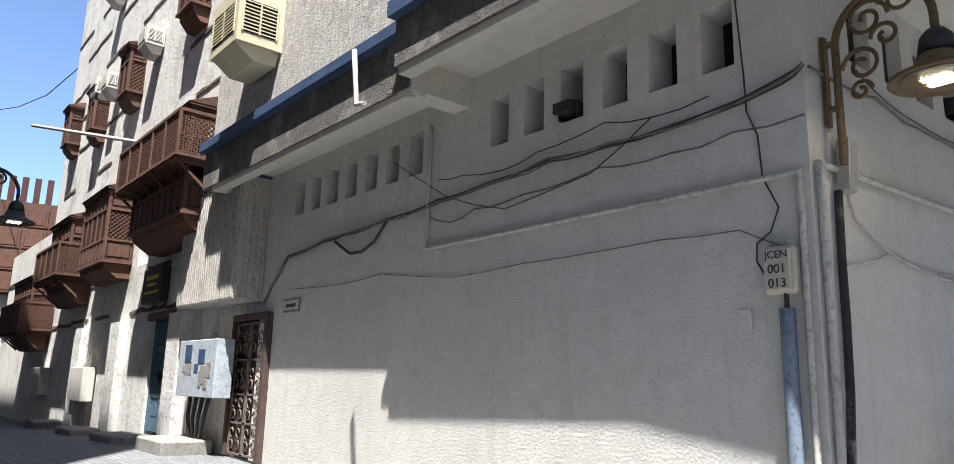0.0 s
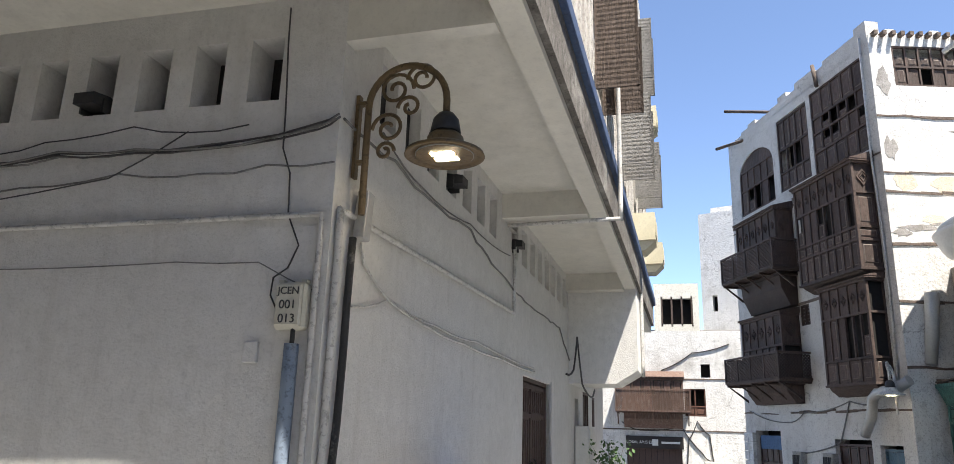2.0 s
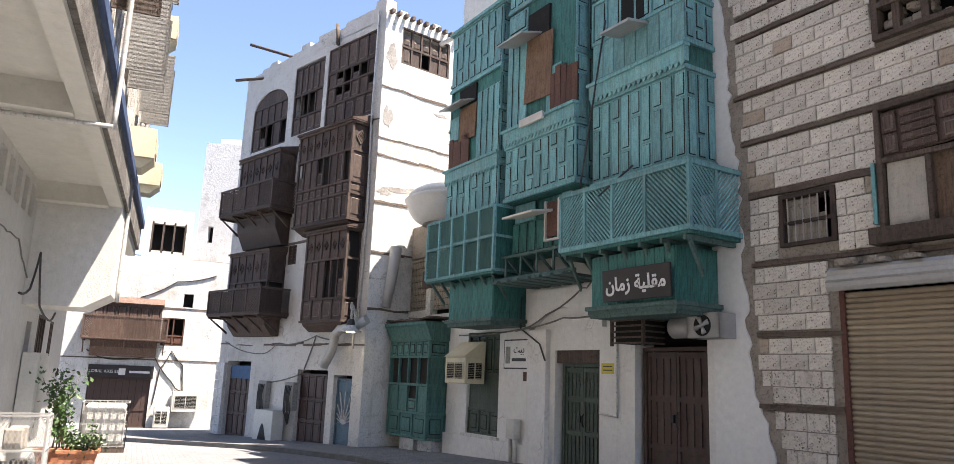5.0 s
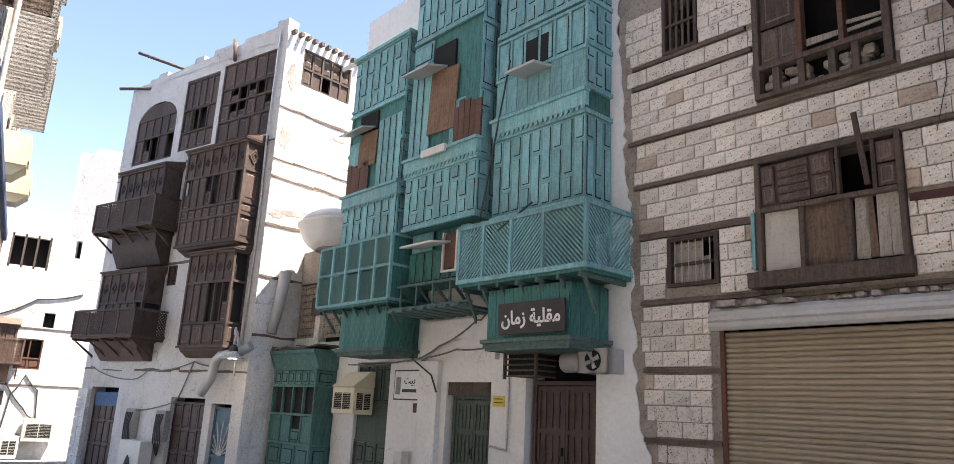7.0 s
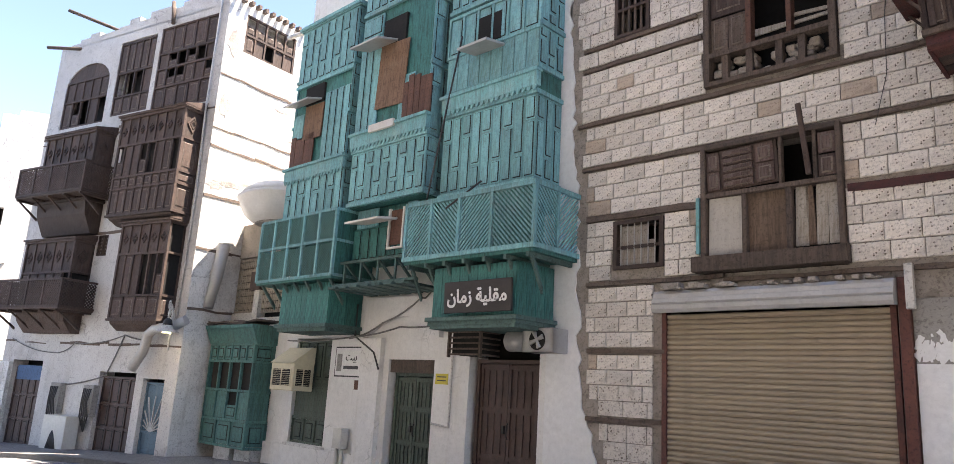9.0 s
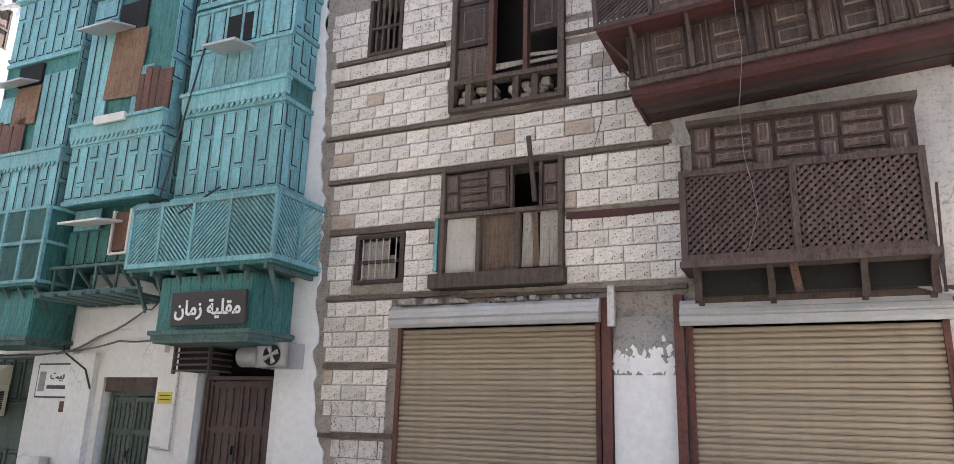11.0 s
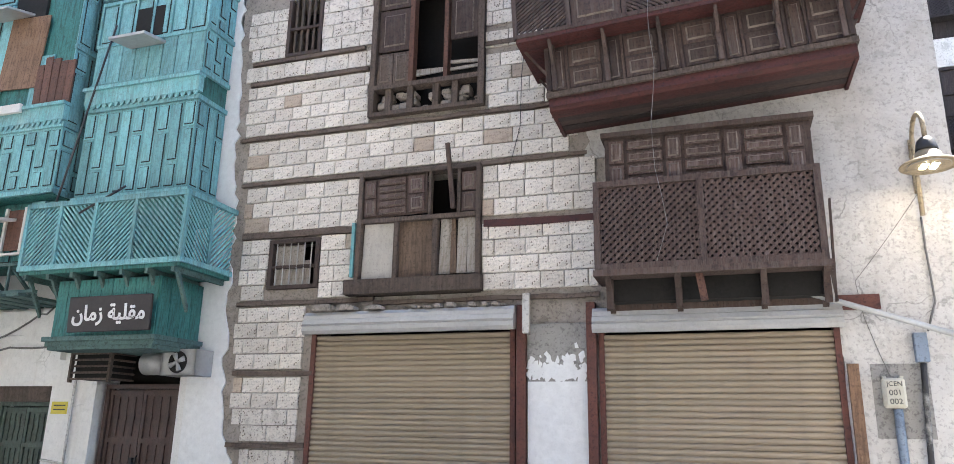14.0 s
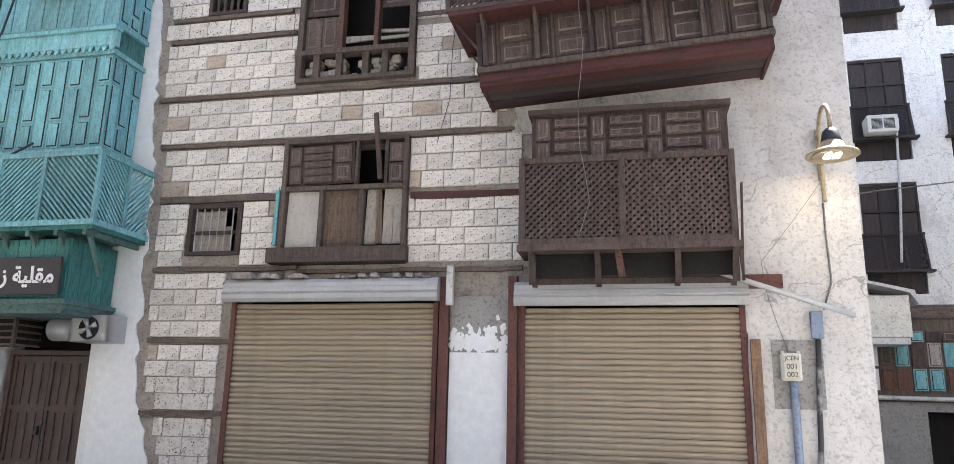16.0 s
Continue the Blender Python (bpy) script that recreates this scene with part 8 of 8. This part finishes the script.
crate(pose(-1.72, 12.9, ground_z(-1.5, 13.0)), 0.72, 0.6, 1.0, GALV, "rusty wire mesh crate full of oddments")
t = thing("tank_crate", pose(-0.95, 19.9, ground_z(-0.6, 20)), "white caged liquid tank on a pallet", "tank")
boxes("tank", PIPE_WHITE, t, (0.05, 0.95, 0.05, 0.95, 0.15, 1.1), bevel=0.05)
bm = bmesh.new()
for k in range(7):
    for y in (0.0, 1.0):
        box(bm, k / 6 - 0.01, k / 6 + 0.01, y - 0.01, y + 0.01, 0.12, 1.15)
    for x in (0.0, 1.0):
        box(bm, x - 0.01, x + 0.01, k / 6 - 0.01, k / 6 + 0.01, 0.12, 1.15)
for z in (0.15, 0.4, 0.65, 0.9, 1.15):
    box(bm, 0, 1, -0.01, 0.01, z - 0.01, z + 0.01), box(bm, 0, 1, 0.99, 1.01, z - 0.01, z + 0.01), box(bm, -0.01, 0.01, 0, 1, z - 0.01, z + 0.01), box(bm, 0.99, 1.01, 0, 1, z - 0.01, z + 0.01)
part("cage", bm, GALV, t)
boxes("pallet", WOOD_GREY, t, (0, 1, 0, 1, 0, 0.12))


def bush(m, n, w, h, label, seed, pot=True):
    r = random.Random(seed)
    t = thing("potted_plant", m, label, "plant", "potted plants")
    if pot:
        bm = bmesh.new()
        prism(bm, [(-0.28, 0), (0.28, 0), (0.34, 0.26), (-0.34, 0.26)], "y", -0.18, 0.18)
        box(bm, -0.37, 0.37, -0.21, 0.21, 0.24, 0.30)
        part("pot", bm, TERRACOTTA, t)
    bm = bmesh.new()
    tips = []
    for k in range(9):
        x, y = r.uniform(-0.12, 0.12), r.uniform(-0.1, 0.1)
        tip = Vector((r.uniform(-w, w), r.uniform(-w, w) * 0.6, h * r.uniform(0.6, 1.0)))
        tube(bm, [(x, y, 0.25), (x + tip.x * 0.3, y + tip.y * 0.3, tip.z * 0.5), tip], [0.012, 0.009, 0.004], 5)
        tips += [Vector((x, y, 0.25)).lerp(tip, q / 6) for q in range(2, 7)]
    part("stem", bm, TREEBARK, t)
    bm = bmesh.new()
    for k in range(n):
        c = r.choice(tips) + Vector((r.gauss(0, 0.09), r.gauss(0, 0.09), r.gauss(0, 0.09)))
        s = r.uniform(0.03, 0.065)
        q = Euler((r.uniform(-1.2, 1.2), r.uniform(-1.2, 1.2), r.uniform(0, 6.3))).to_matrix()
        vs = [bm.verts.new(c + q @ Vector(p) * s) for p in ((-1, 0, 0), (-0.2, -0.6, 0.12), (1, 0, 0), (-0.2, 0.6, 0.12))]
        bm.faces.new(vs)
    o = part("leaf", bm, LEAF, t)
    tagged(o, "dense small green leaves", kind="stuff")
    return t


bush(pose(-0.72, 16.4, ground_z(-0.7, 16.4)), 420, 0.42, 0.75, "low green shrub in a terracotta trough", 1)
bush(pose(-1.15, 16.9, ground_z(-1.1, 16.9)), 800, 0.42, 1.75, "tall leafy climber in a pot beside a wall", 2)
o = boxes("step_slab", KERB, None, (-1.7, -0.3, 14.2, 14.9, -0.4, ground_z(-1, 14.5) + 0.12), (-1.7, -0.1, 13.4, 14.2, -0.4, ground_z(-1, 13.8) + 0.06), bevel=0.02)
tagged(o, "low grey stone steps beside a door", "step")
ac_case("floor_cooler", at(FF, 2.65, -0.1, 0.0), 0.6, 0.85, 0.5, AC_WHITE, "white cooler unit standing by a shop", False)
ac_case("wall_cooler", at(FF, 3.3, -0.05, 0.65), 1.1, 0.85, 0.5, AC_WHITE, "white box unit mounted on a sunlit wall", False)

# ---- unseen blocks added behind the viewer: close the crossing, cut sky light ----
south = thing("south_light_block", pose(0, 0, 0), "unseen added block that cuts sky light and shades the street", "house")
boxes("wall", MORTAR, south, (-45.0, -4.5, -12.0, -3.4, -1.0, 30.0), (-4.5, 2.5, -16.0, -3.6, -1.0, 20.0), (-45.0, -17.5, -3.4, -1.7, -1.0, 24.5))
# added out of view to hold sky light off the side lane facade
corner = thing("lane_light_block", pose(0, 0, 0), "unseen added block that closes and shades the side lane", "house")
boxes("wall", CREAM, corner, (12.5, 17.4, -22.0, -8.0, -1.0, 9.0))

for m, u, z in ((FA, -4.62, 4.30), (FB, 2.78, 4.42), (FB, 5.86, 4.45)):
    t = thing("flood_light", at(m, u, 0.0, z), "small black flood light in a vent slot", "lamp", "slot flood lights")
    bm = bmesh.new()
    prism(bm, [(-0.16, -0.06), (-0.16, 0.04), (0.02, 0.07), (0.12, 0.04), (0.12, -0.04)], "x", -0.1, 0.1)
    part("housing", bm, BLACK, t)
    boxes("stirrup", BLACK, t, (-0.12, -0.1, -0.06, 0.1, -0.1, 0.02), (0.1, 0.12, -0.06, 0.1, -0.1, 0.02), (-0.12, 0.12, 0.08, 0.12, -0.1, -0.04))
# ---- coral stone blocks ----
BLOCKS = {}


def block_mesh(w, h, mt):
    key = (round(w, 2), round(h, 3), mt.name)
    if key not in BLOCKS:
        w, h = key[0], key[1]
        bm = bmesh.new()
        e = 0.012
        o = [bm.verts.new(p) for p in ((0, 0.05, 0), (w, 0.05, 0), (w, 0.05, h), (0, 0.05, h))]
        m1 = [bm.verts.new(p) for p in ((0, 0.008, 0), (w, 0.008, 0), (w, 0.008, h), (0, 0.008, h))]
        n = [bm.verts.new(p) for p in ((e, 0, e * 0.8), (w - e * 1.2, 0.002, e), (w - e, -0.002, h - e), (e * 1.3, 0.0, h - e * 0.7))]
        bm.faces.new(n)
        for k in range(4):
            q = (k + 1) % 4
            bm.faces.new((m1[k], m1[q], n[q], n[k])), bm.faces.new((o[k], o[q], m1[q], m1[k]))
        me = bpy.data.meshes.new("stone_block")
        bmesh.ops.recalc_face_normals(bm, faces=bm.faces[:])
        bm.to_mesh(me)
        bm.free()
        me.materials.append(mt)
        BLOCKS[key] = me
    return BLOCKS[key]


rb = random.Random(21)
bands = sorted({z for a, _, z in COURSES if a < -7})
levels, z = [], 0.0
edges_z = [0.0] + [b_ for b_ in bands] + [8.9]
for lo, hi in zip(edges_z, edges_z[1:]):
    n = max(1, round((hi - lo - 0.1) / 0.262))
    levels += [(lo + 0.055 + i * (hi - lo - 0.11) / n, (hi - lo - 0.11) / n) for i in range(n)]
pieces = []
for i, (z, h) in enumerate(levels):
    left = plaster_edge(z) + 0.12 + rb.uniform(0, 0.12)
    right = -2.9 if z < 3.3 else (-1.62 if z < 5.6 else -1.9 + rb.uniform(-0.1, 0.1))
    u = left + (0.0 if i % 2 else 0.17)
    if i % 2 == 0:
        pieces.append((left, 0.155, z, h))
    while u < right - 0.12:
        w = min(rb.choice((0.34, 0.38, 0.42, 0.46)), right - u)
        pieces.append((u, w - 0.014, z, h))
        u += w
count = 0
spare = bmesh.new()
for u, w, z, h in pieces:
    segs = [(u, u + w)]
    for hh in S_HOLES + [(-6.15, -2.6, -0.5, 3.45)]:
        nxt = []
        for a, b_ in segs:
            if z < hh[3] - 0.02 and z + h > hh[2] + 0.02 and a < hh[1] and b_ > hh[0]:
                if hh[0] - a > 0.08:
                    nxt.append((a, hh[0] - 0.01))
                if b_ - hh[1] > 0.08:
                    nxt.append((hh[1] + 0.01, b_))
            else:
                nxt.append((a, b_))
        segs = nxt
    for a, b_ in segs:
        if z < 2.9 and rb.random() < 0.16 and a > -6.7:
            continue
        mt = STONE_HUE if rb.random() < 0.06 else STONE
        if 1.9 < z < 7.3 and count < 300:
            o = new("stone_block", block_mesh(b_ - a, h - 0.014, mt))
            o.parent = stone
            o.matrix_local = pose(a, -0.006 + rb.uniform(-0.008, 0.006), z + 0.007, 0, rb.uniform(-0.4, 0.4), 0)
            count += 1
        else:
            box(spare, a, b_, -0.006 + rb.uniform(-0.008, 0.006), 0.05, z + 0.007, z + h - 0.007)
tagged(part("outer_masonry", spare, STONE, stone), "coral stone blocks", kind="stuff")
